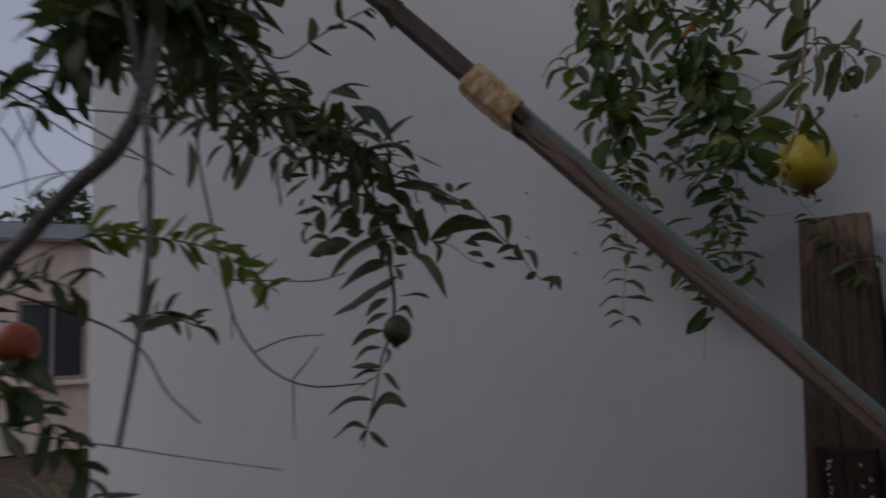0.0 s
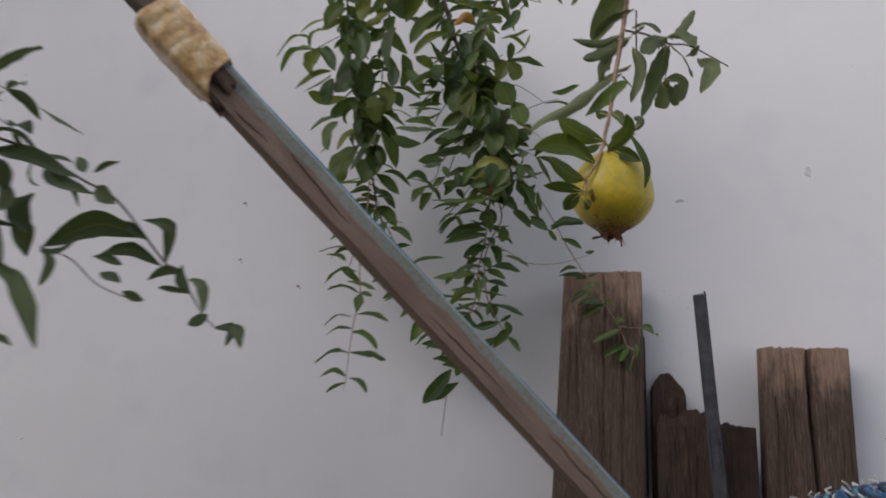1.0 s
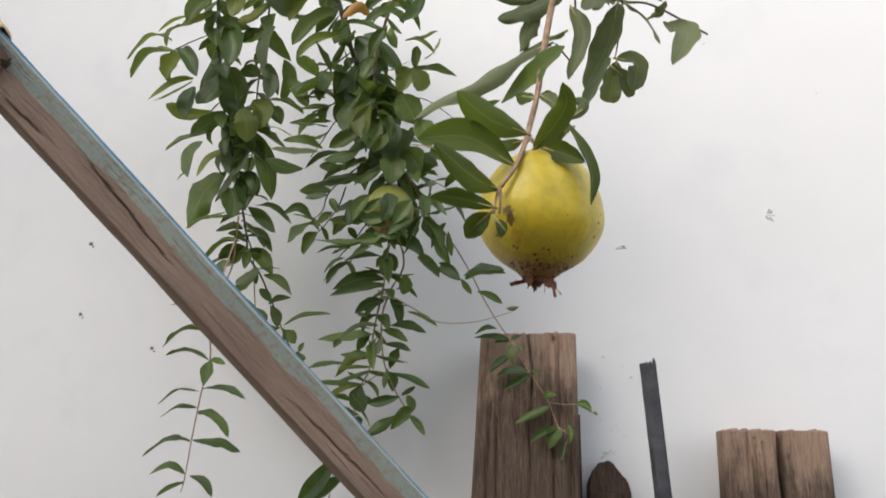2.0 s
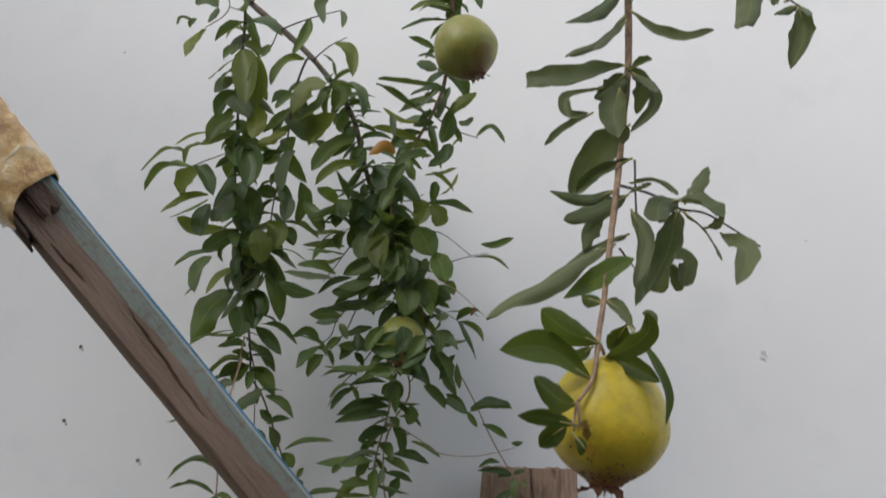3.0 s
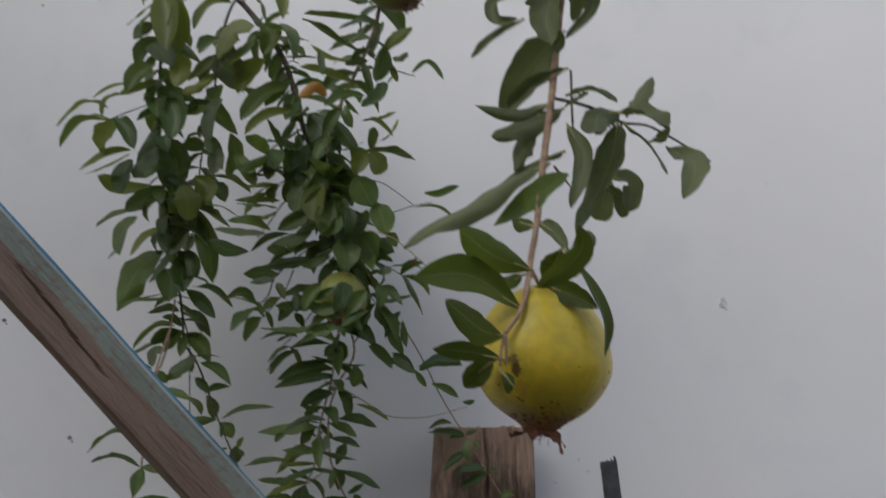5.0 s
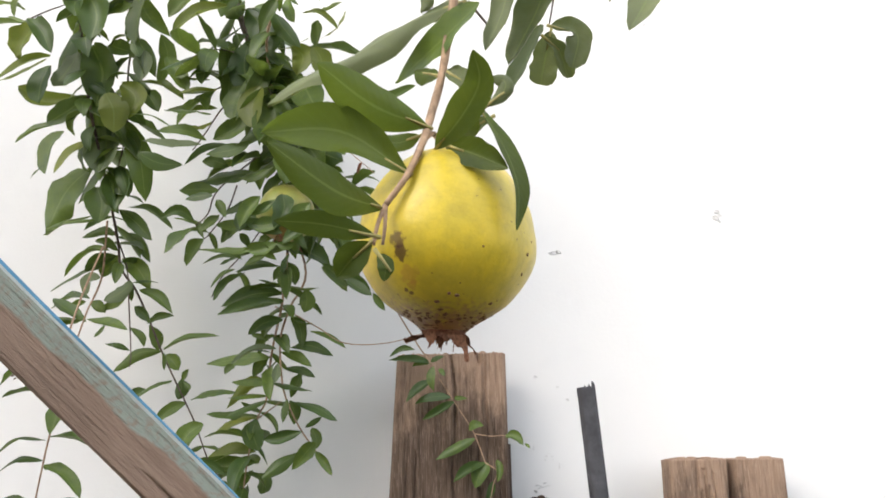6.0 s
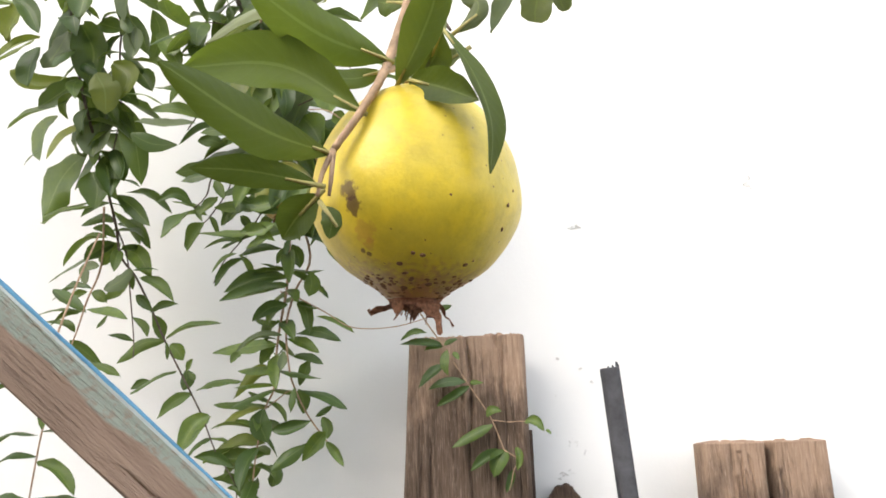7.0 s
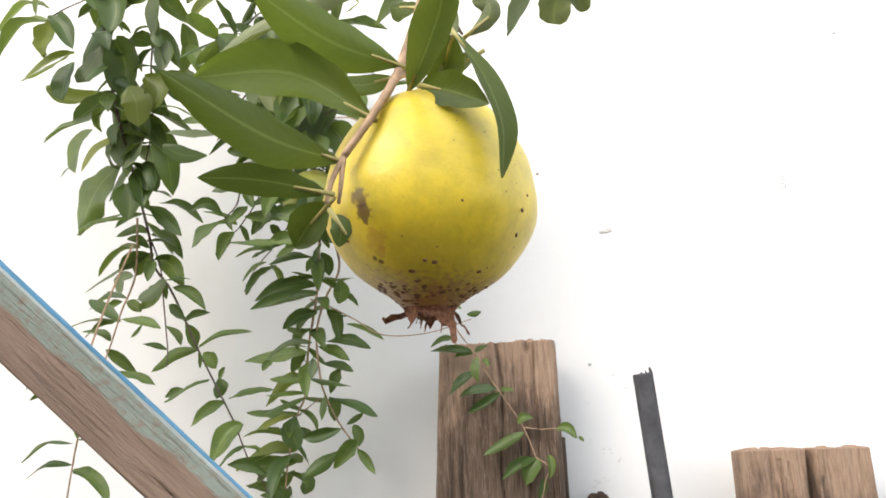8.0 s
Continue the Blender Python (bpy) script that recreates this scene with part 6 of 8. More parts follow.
leaf_on(LEFT, "n", 0.011, (-0.548, -0.093, 1.534), (-0.562, -0.098, 1.541), (-0.581, -0.102, 1.544))
leaf_on(LEFT, "n", 0.007, (-0.549, -0.099, 1.567), (-0.529, -0.105, 1.552), (-0.519, -0.111, 1.537))
leaf_on(LEFT, "n", 0.021, (-0.502, -0.093, 1.533), (-0.533, -0.100, 1.528), (-0.564, -0.105, 1.504))
leaf_on(LEFT, "n", 0.008, (-0.474, -0.146, 1.529), (-0.441, -0.157, 1.540), (-0.392, -0.166, 1.543))
leaf_on(LEFT, "n", 0.009, (-0.479, -0.136, 1.526), (-0.476, -0.136, 1.516), (-0.477, -0.136, 1.503))
leaf_on(LEFT, "n", 0.024, (-0.489, -0.106, 1.526), (-0.478, -0.108, 1.516), (-0.469, -0.109, 1.504))
leaf_on(LEFT, "n", 0.010, (-0.475, -0.114, 1.490), (-0.492, -0.128, 1.485), (-0.524, -0.140, 1.462))
leaf_on(LEFT, "n", 0.026, (-0.467, -0.103, 1.493), (-0.466, -0.103, 1.481), (-0.470, -0.104, 1.465))
leaf_on(LEFT, "n", 0.014, (-0.456, -0.124, 1.489), (-0.450, -0.127, 1.496), (-0.446, -0.129, 1.504))
leaf_on(LEFT, "n", 0.010, (-0.461, -0.110, 1.489), (-0.454, -0.113, 1.483), (-0.448, -0.115, 1.478))
leaf_on(LEFT, "n", 0.013, (-0.447, -0.115, 1.464), (-0.421, -0.114, 1.474), (-0.385, -0.113, 1.473))
leaf_on(LEFT, "n", 0.020, (-0.457, -0.104, 1.461), (-0.475, -0.114, 1.452), (-0.496, -0.122, 1.430))
leaf_on(LEFT, "n", 0.029, (-0.425, -0.123, 1.432), (-0.441, -0.133, 1.417), (-0.456, -0.142, 1.385))
leaf_on(LEFT, "n", 0.006, (-0.439, -0.075, 1.403), (-0.457, -0.083, 1.396), (-0.473, -0.091, 1.375))
leaf_on(LEFT, "n", 0.018, (-0.638, -0.099, 1.539), (-0.619, -0.094, 1.524), (-0.592, -0.090, 1.501))
leaf_on(LEFT, "n", 0.013, (-0.619, -0.104, 1.508), (-0.583, -0.115, 1.502), (-0.546, -0.125, 1.485))
leaf_on(LEFT, "n", 0.037, (-0.386, -0.127, 1.328), (-0.417, -0.127, 1.289), (-0.444, -0.127, 1.262))
leaf_on(LEFT, "n", 0.028, (-0.375, -0.114, 1.303), (-0.404, -0.118, 1.284), (-0.425, -0.122, 1.268))
leaf_on(LEFT, "n", 0.013, (-0.401, -0.105, 1.344), (-0.384, -0.107, 1.333), (-0.363, -0.109, 1.328))
leaf_on(LEFT, "n", 0.038, (-0.440, -0.083, 1.430), (-0.465, -0.078, 1.413), (-0.488, -0.074, 1.383))
leaf_on(LEFT, "n", 0.016, (-0.433, -0.127, 1.382), (-0.412, -0.125, 1.379), (-0.391, -0.123, 1.367))
leaf_on(LEFT, "n", 0.013, (-0.507, -0.123, 1.479), (-0.519, -0.121, 1.477), (-0.535, -0.119, 1.469))
leafy(LEFT, left_line, SET_LEAF, 0.020, 0.058, 0.46, 0.06, 0.50, 62, -0.05, face=(0, -0.8, 0.7))
leafy(LEFT, left_line, SET_LEAF, 0.03, 0.048, 0.40, 0.50, 0.62, 66, 0.1)
MID, mid_line = branch([(-0.475, -0.205, 2.185), (-0.481, -0.230, 2.169), (-0.495, -0.230, 2.108), (-0.498, -0.230, 2.023), (-0.507, -0.220, 1.965), (-0.513, -0.220, 1.896), (-0.520, -0.200, 1.826), (-0.535, -0.19, 1.76)],
                       0.0022, 0.0009, TWIG_DARK, "branch", "hanging leafy twig")
leafy(MID, mid_line, SET_LEAF, 0.026, 0.052, 0.46, 0.15, 1.0, 62, 0.0, face=(0, -0.8, 0.7))

UPR, upr_line = branch([(-0.19, -0.66, 2.76), (-0.255, -0.5, 2.5), (-0.253, -0.420, 2.312), (-0.238, -0.420, 2.257), (-0.218, -0.420, 2.183), (-0.213, -0.405, 2.109), (-0.222, -0.39, 2.03), (-0.237, -0.380, 1.987), (-0.267, -0.330, 1.965),
                        (-0.294, -0.280, 1.949), (-0.314, -0.250, 1.904), (-0.303, -0.230, 1.818), (-0.291, -0.215, 1.738)], 0.0045, 0.0012, TWIG, "branch", "hanging leafy twig that carries a green fruit")
leafy(UPR, upr_line, SET_LEAF, 0.020, 0.050, 0.42, 0.44, 0.97, 66, 0.1, face=(0, -0.8, 0.6))
thin(UPR, 0.0011, (-0.235, -0.385, 1.975), (-0.212, -0.380, 1.959), (-0.193, -0.380, 1.950), (-0.173, -0.380, 1.943))
thin(UPR, 0.0009, (-0.27, -0.24, 1.86), (-0.236, -0.250, 1.850), (-0.212, -0.250, 1.834), (-0.188, -0.250, 1.814))
thin(UPR, 0.0009, (-0.27, -0.24, 1.79), (-0.222, -0.250, 1.802), (-0.188, -0.250, 1.813), (-0.161, -0.250, 1.818))
leaf_on(UPR, "n", 0.011, (-0.244, -0.392, 2.305), (-0.233, -0.396, 2.309), (-0.220, -0.400, 2.308))
leaf_on(UPR, "n", 0.012, (-0.239, -0.445, 2.260), (-0.245, -0.446, 2.251), (-0.254, -0.448, 2.239))
leaf_on(UPR, "f", 0.029, (-0.233, -0.431, 2.235), (-0.266, -0.432, 2.232), (-0.308, -0.433, 2.205))
leaf_on(UPR, "f", 0.026, (-0.230, -0.429, 2.191), (-0.263, -0.438, 2.186), (-0.305, -0.446, 2.180))
leaf_on(UPR, "n", 0.012, (-0.225, -0.415, 2.235), (-0.213, -0.415, 2.233), (-0.200, -0.416, 2.224))
leaf_on(UPR, "p", 0.028, (-0.223, -0.439, 2.188), (-0.209, -0.439, 2.195), (-0.194, -0.439, 2.198))
leaf_on(UPR, "n", 0.023, (-0.215, -0.443, 2.179), (-0.236, -0.447, 2.156), (-0.253, -0.451, 2.133))
leaf_on(UPR, "n", 0.024, (-0.217, -0.407, 2.142), (-0.237, -0.409, 2.159), (-0.265, -0.410, 2.169))
leaf_on(UPR, "n", 0.016, (-0.213, -0.445, 2.110), (-0.242, -0.444, 2.117), (-0.270, -0.442, 2.109))
leaf_on(UPR, "n", 0.016, (-0.218, -0.428, 2.103), (-0.248, -0.434, 2.097), (-0.280, -0.439, 2.082))
leaf_on(UPR, "n", 0.022, (-0.211, -0.403, 2.197), (-0.184, -0.405, 2.181), (-0.172, -0.407, 2.135))
leaf_on(UPR, "n", 0.032, (-0.213, -0.402, 2.170), (-0.213, -0.407, 2.144), (-0.217, -0.411, 2.112))
leaf_on(UPR, "n", 0.015, (-0.232, -0.424, 2.057), (-0.251, -0.425, 2.067), (-0.273, -0.426, 2.079))
leaf_on(UPR, "n", 0.008, (-0.232, -0.420, 2.046), (-0.245, -0.423, 2.050), (-0.257, -0.426, 2.046))
leaf_on(UPR, "n", 0.024, (-0.230, -0.425, 2.025), (-0.244, -0.428, 2.032), (-0.258, -0.431, 2.032))
leaf_on(UPR, "n", 0.019, (-0.221, -0.422, 1.999), (-0.261, -0.422, 2.004), (-0.312, -0.421, 2.014))
leaf_on(UPR, "n", 0.015, (-0.245, -0.399, 1.970), (-0.278, -0.409, 1.985), (-0.314, -0.418, 2.010))
leaf_on(UPR, "n", 0.017, (-0.210, -0.442, 1.980), (-0.233, -0.444, 1.984), (-0.261, -0.446, 1.974))
leaf_on(UPR, "p", 0.013, (-0.227, -0.424, 2.000), (-0.240, -0.433, 1.973), (-0.256, -0.441, 1.954))
leaf_on(UPR, "n", 0.024, (-0.177, -0.391, 2.009), (-0.199, -0.392, 1.991), (-0.217, -0.394, 1.970))
leaf_on(UPR, "n", 0.017, (-0.214, -0.396, 2.015), (-0.220, -0.403, 1.988), (-0.226, -0.409, 1.959))
leaf_on(UPR, "n", 0.013, (-0.251, -0.409, 1.953), (-0.276, -0.412, 1.957), (-0.303, -0.415, 1.973))
leaf_on(UPR, "n", 0.009, (-0.289, -0.424, 1.958), (-0.286, -0.429, 1.939), (-0.282, -0.433, 1.918))
leaf_on(UPR, "n", 0.017, (-0.258, -0.373, 1.943), (-0.288, -0.385, 1.948), (-0.320, -0.396, 1.953))
leaf_on(UPR, "p", 0.017, (-0.236, -0.378, 1.969), (-0.250, -0.382, 1.968), (-0.265, -0.385, 1.960))
leaf_on(UPR, "n", 0.028, (-0.215, -0.390, 1.981), (-0.213, -0.394, 1.955), (-0.222, -0.397, 1.928))
leaf_on(UPR, "n", 0.019, (-0.198, -0.419, 1.948), (-0.189, -0.420, 1.948), (-0.178, -0.422, 1.953))
leaf_on(UPR, "n", 0.013, (-0.173, -0.414, 1.928), (-0.154, -0.412, 1.942), (-0.135, -0.411, 1.920))
leaf_on(UPR, "n", 0.011, (-0.208, -0.378, 1.966), (-0.202, -0.376, 1.954), (-0.197, -0.374, 1.939))
leaf_on(UPR, "n", 0.007, (-0.192, -0.407, 1.929), (-0.200, -0.406, 1.925), (-0.206, -0.406, 1.919))
leaf_on(UPR, "n", 0.023, (-0.249, -0.355, 1.942), (-0.263, -0.354, 1.943), (-0.280, -0.354, 1.944))
leaf_on(UPR, "n", 0.018, (-0.235, -0.399, 1.907), (-0.260, -0.408, 1.904), (-0.282, -0.416, 1.886))
leaf_on(UPR, "n", 0.029, (-0.211, -0.403, 1.924), (-0.215, -0.409, 1.898), (-0.236, -0.415, 1.884))
leaf_on(UPR, "o", 0.020, (-0.292, -0.363, 1.928), (-0.306, -0.369, 1.938), (-0.327, -0.374, 1.921))

# the low twig with the small leaf in the air, and the vine that lies over the plank
VINE, _ = branch([(-0.28, -0.21, 1.80), (-0.264, -0.20, 1.745), (-0.242, -0.18, 1.695), (-0.212, -0.16, 1.660), (-0.186, -0.14, 1.618), (-0.160, -0.12, 1.566), (-0.140, -0.110, 1.532), (-0.124, -0.108, 1.508),
                          (-0.11, -0.108, 1.484), (-0.092, -0.108, 1.455), (-0.074, -0.108, 1.427), (-0.065, -0.108, 1.41), (-0.053, -0.11, 1.377)], 0.0013, 0.0007, TWIG, "branch", "thin trailing twig")
for pts in (((-0.053, -0.11, 1.377), (-0.038, -0.112, 1.366), (-0.043, -0.115, 1.352), (-0.046, -0.116, 1.339), (-0.049, -0.118, 1.33)), ((-0.065, -0.108, 1.413), (-0.045, -0.11, 1.41), (-0.026, -0.108, 1.41), (-0.007, -0.108, 1.401))):
    part("twig", tube("twig", spline([shifted(p) for p in pts], 5), 0.0008, 0.0005, TWIG, 5), VINE)


def vine_leaf(base, tip, width):
    b, e = shifted(base), shifted(tip)
    ln = (e - b).length
    put_leaf(VINE, random.choice(SET_LEAF), b, e - b, (rnd(-0.3, 0.3), -1, 0.5), ln * 1.05, width / 0.36)


vine_leaf((-0.124, -0.108, 1.508), (-0.176, -0.118, 1.514), 0.0123)
vine_leaf((-0.124, -0.108, 1.506), (-0.145, -0.118, 1.504), 0.0088)
vine_leaf((-0.122, -0.108, 1.508), (-0.106, -0.118, 1.515), 0.0094)
vine_leaf((-0.119, -0.108, 1.502), (-0.12, -0.118, 1.471), 0.0112)
vine_leaf((-0.111, -0.108, 1.498), (-0.104, -0.118, 1.49), 0.0076)
vine_leaf((-0.124, -0.108, 1.483), (-0.156, -0.118, 1.459), 0.0147)
vine_leaf((-0.096, -0.108, 1.461), (-0.142, -0.118, 1.457), 0.0118)
vine_leaf((-0.092, -0.108, 1.455), (-0.131, -0.118, 1.434), 0.0135)
vine_leaf((-0.091, -0.108, 1.46), (-0.075, -0.118, 1.458), 0.0088)
vine_leaf((-0.073, -0.108, 1.418), (-0.057, -0.118, 1.427), 0.0106)
vine_leaf((-0.066, -0.108, 1.407), (-0.114, -0.118, 1.384), 0.0135)
vine_leaf((-0.026, -0.108, 1.41), (-0.004, -0.118, 1.401), 0.0176)
vine_leaf((-0.001, -0.108, 1.4), (0.004, -0.118, 1.396), 0.0053)
vine_leaf((-0.051, -0.108, 1.377), (-0.067, -0.118, 1.349), 0.0218)
vine_leaf((-0.053, -0.108, 1.375), (-0.093, -0.118, 1.356), 0.0147)
vine_leaf((-0.038, -0.108, 1.38), (-0.037, -0.118, 1.355), 0.0118)
vine_leaf((-0.044, -0.108, 1.353), (-0.052, -0.118, 1.33), 0.0118)
leaf_on(VINE, "n", 0.0183, (-0.188, -0.160, 1.599), (-0.160, -0.160, 1.609), (-0.126, -0.160, 1.605))
leaf_on(VINE, "n", 0.0173, (-0.255, -0.170, 1.633), (-0.239, -0.170, 1.620), (-0.221, -0.170, 1.602))
leaf_on(VINE, "n", 0.0163, (-0.225, -0.165, 1.619), (-0.210, -0.165, 1.610), (-0.193, -0.165, 1.597))
leaf_on(VINE, "n", 0.0123, (-0.193, -0.150, 1.596), (-0.186, -0.150, 1.583), (-0.177, -0.150, 1.572))
leaf_on(VINE, "n", 0.0154, (-0.170, -0.140, 1.578), (-0.150, -0.140, 1.570), (-0.131, -0.140, 1.558))
leaf_on(VINE, "n", 0.0093, (-0.126, -0.135, 1.552), (-0.116, -0.135, 1.552), (-0.107, -0.135, 1.554))
leaf_on(VINE, "n", 0.0162, (-0.239, -0.185, 1.676), (-0.225, -0.185, 1.650), (-0.210, -0.185, 1.624))
leaf_on(VINE, "n", 0.0142, (-0.212, -0.185, 1.676), (-0.222, -0.185, 1.663), (-0.234, -0.185, 1.637))
leaf_on(VINE, "n", 0.0131, (-0.209, -0.180, 1.664), (-0.206, -0.180, 1.642), (-0.203, -0.180, 1.625))
leaf_on(VINE, "n", 0.0094, (-0.142, -0.120, 1.523), (-0.157, -0.120, 1.524), (-0.175, -0.120, 1.515))
leaf_on(LOWER, "n", 0.0210, (-0.329, -0.275, 1.671), (-0.305, -0.275, 1.661), (-0.279, -0.275, 1.650))
leaf_on(LOWER, "n", 0.0192, (-0.276, -0.275, 1.679), (-0.267, -0.275, 1.655), (-0.250, -0.275, 1.630))
leaf_on(LOWER, "n", 0.0178, (-0.289, -0.275, 1.692), (-0.301, -0.275, 1.679), (-0.321, -0.275, 1.673))
leaf_on(LOWER, "n", 0.0176, (-0.326, -0.275, 1.630), (-0.306, -0.275, 1.634), (-0.285, -0.275, 1.618))
leaf_on(LOWER, "n", 0.0143, (-0.262, -0.275, 1.638), (-0.274, -0.275, 1.634), (-0.286, -0.275, 1.638))
thin(VINE, 0.0010, (-0.33, -0.128, 1.585), (-0.306, -0.130, 1.575), (-0.269, -0.130, 1.554), (-0.231, -0.140, 1.532), (-0.175, -0.140, 1.531), (-0.119, -0.140, 1.545), mat=TWIG)
line = thin(VINE, 0.0007, (-0.25, -0.26, 1.775), (-0.206, -0.330, 1.741), (-0.174, -0.330, 1.714), (-0.160, -0.330, 1.701), mat=TWIG)
put_leaf(VINE, leaf_shape("bud", CROWN, 0.42, 0.2, 1.6), line[-6], (-0.4, 0, -1), (0, -1, 0), 0.014, 0.007 / 0.42, "small red-brown bud", "bud")

SPRIG, _ = branch([(-0.54, -0.2, 1.66), (-0.53, -0.26, 1.58), (-0.505, -0.330, 1.502), (-0.503, -0.330, 1.459), (-0.511, -0.330, 1.420), (-0.516, -0.330, 1.386), (-0.520, -0.330, 1.355), (-0.525, -0.330, 1.309), (-0.529, -0.330, 1.291)], 0.0013, 0.0006, TWIG, "branch", "thin sprig with paired narrow leaves")
leaf_on(SPRIG, "n", 0.006, (-0.509, -0.330, 1.497), (-0.541, -0.336, 1.498), (-0.566, -0.342, 1.475))
leaf_on(SPRIG, "n", 0.006, (-0.506, -0.330, 1.459), (-0.534, -0.336, 1.470), (-0.560, -0.342, 1.464))
leaf_on(SPRIG, "n", 0.010, (-0.503, -0.330, 1.459), (-0.490, -0.336, 1.458), (-0.475, -0.342, 1.452))
leaf_on(SPRIG, "n", 0.022, (-0.503, -0.330, 1.459), (-0.500, -0.336, 1.442), (-0.503, -0.342, 1.424))
leaf_on(SPRIG, "n", 0.006, (-0.515, -0.330, 1.418), (-0.543, -0.336, 1.421), (-0.565, -0.342, 1.401))
leaf_on(SPRIG, "n", 0.007, (-0.510, -0.330, 1.422), (-0.476, -0.336, 1.418), (-0.444, -0.342, 1.407))
leaf_on(SPRIG, "n", 0.006, (-0.516, -0.330, 1.397), (-0.540, -0.336, 1.399), (-0.560, -0.342, 1.384))
leaf_on(SPRIG, "n", 0.009, (-0.514, -0.330, 1.392), (-0.487, -0.336, 1.382), (-0.464, -0.342, 1.360))
leaf_on(SPRIG, "n", 0.008, (-0.522, -0.330, 1.355), (-0.550, -0.336, 1.355), (-0.580, -0.342, 1.334))
leaf_on(SPRIG, "n", 0.009, (-0.518, -0.330, 1.356), (-0.482, -0.336, 1.355), (-0.447, -0.342, 1.342))
leaf_on(SPRIG, "n", 0.008, (-0.525, -0.330, 1.313), (-0.544, -0.336, 1.323), (-0.568, -0.342, 1.312))
leaf_on(SPRIG, "n", 0.009, (-0.519, -0.330, 1.311), (-0.497, -0.336, 1.304), (-0.480, -0.342, 1.287))
leaf_on(SPRIG, "n", 0.008, (-0.525, -0.330, 1.303), (-0.541, -0.336, 1.295), (-0.556, -0.342, 1.285))

# ---- the drooping bough further along the wall, in shade ----
random.seed(41)
BOUGH, bough_line = branch([(-1.279, -1.0, 2.16), (-1.15, -1.0, 2.02), (-1.023, -0.988, 1.889), (-0.927, -0.970, 1.735), (-0.845, -0.960, 1.675), (-0.797, -0.950, 1.613), (-0.768, -0.940, 1.529), (-0.739, -0.940, 1.446), (-0.725, -0.940, 1.374), (-0.733, -0.930, 1.327), (-0.748, -0.930, 1.279), (-0.767, -0.930, 1.240), (-0.790, -0.930, 1.161), (-0.806, -0.930, 1.115), (-0.816, -0.930, 1.082)], 0.0060, 0.0009, TWIG_DARK, "branch", "drooping leafy bough")
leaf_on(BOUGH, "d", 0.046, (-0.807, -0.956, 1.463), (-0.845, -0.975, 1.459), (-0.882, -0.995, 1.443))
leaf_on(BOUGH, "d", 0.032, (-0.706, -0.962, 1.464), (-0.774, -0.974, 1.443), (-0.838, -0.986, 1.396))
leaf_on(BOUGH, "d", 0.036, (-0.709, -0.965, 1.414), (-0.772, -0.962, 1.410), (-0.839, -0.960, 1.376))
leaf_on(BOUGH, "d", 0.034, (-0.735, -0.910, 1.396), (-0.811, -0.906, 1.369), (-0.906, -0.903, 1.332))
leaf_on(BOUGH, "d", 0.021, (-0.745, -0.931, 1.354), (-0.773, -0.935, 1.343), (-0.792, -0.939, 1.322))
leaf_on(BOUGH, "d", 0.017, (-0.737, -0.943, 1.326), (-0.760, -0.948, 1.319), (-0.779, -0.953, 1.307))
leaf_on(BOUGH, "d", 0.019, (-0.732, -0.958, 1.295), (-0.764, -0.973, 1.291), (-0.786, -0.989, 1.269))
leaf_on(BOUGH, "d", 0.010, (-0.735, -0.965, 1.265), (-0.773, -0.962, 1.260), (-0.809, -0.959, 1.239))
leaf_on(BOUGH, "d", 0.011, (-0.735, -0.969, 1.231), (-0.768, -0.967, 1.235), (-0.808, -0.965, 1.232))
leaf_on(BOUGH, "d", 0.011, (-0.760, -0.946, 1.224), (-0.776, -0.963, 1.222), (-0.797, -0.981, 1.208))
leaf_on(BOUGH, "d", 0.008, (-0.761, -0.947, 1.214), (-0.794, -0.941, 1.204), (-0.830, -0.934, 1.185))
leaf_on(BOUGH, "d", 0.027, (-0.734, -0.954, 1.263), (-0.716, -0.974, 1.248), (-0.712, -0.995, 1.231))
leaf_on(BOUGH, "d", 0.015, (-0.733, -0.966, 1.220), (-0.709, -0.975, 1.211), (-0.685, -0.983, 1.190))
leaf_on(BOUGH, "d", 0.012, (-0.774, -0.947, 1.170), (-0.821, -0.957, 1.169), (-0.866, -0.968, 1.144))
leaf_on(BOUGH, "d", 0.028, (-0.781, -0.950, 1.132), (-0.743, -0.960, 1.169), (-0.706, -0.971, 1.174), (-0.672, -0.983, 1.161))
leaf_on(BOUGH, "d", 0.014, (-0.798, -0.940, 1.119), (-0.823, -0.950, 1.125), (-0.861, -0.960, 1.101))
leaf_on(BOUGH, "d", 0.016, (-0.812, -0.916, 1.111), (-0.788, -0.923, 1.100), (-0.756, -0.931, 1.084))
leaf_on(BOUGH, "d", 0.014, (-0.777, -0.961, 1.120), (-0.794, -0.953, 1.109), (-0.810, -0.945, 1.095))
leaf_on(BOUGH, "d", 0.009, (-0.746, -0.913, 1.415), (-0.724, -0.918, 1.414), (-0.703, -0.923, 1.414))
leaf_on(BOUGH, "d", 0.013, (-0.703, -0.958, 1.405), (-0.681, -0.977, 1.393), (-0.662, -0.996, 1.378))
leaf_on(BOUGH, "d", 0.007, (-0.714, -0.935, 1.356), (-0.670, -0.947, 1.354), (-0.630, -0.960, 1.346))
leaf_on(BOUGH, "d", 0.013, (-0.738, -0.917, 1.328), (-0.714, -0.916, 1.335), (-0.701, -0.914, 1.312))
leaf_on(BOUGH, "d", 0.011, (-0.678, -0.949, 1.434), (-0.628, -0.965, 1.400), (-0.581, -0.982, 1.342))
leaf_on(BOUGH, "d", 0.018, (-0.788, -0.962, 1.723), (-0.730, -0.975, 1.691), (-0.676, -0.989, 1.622))
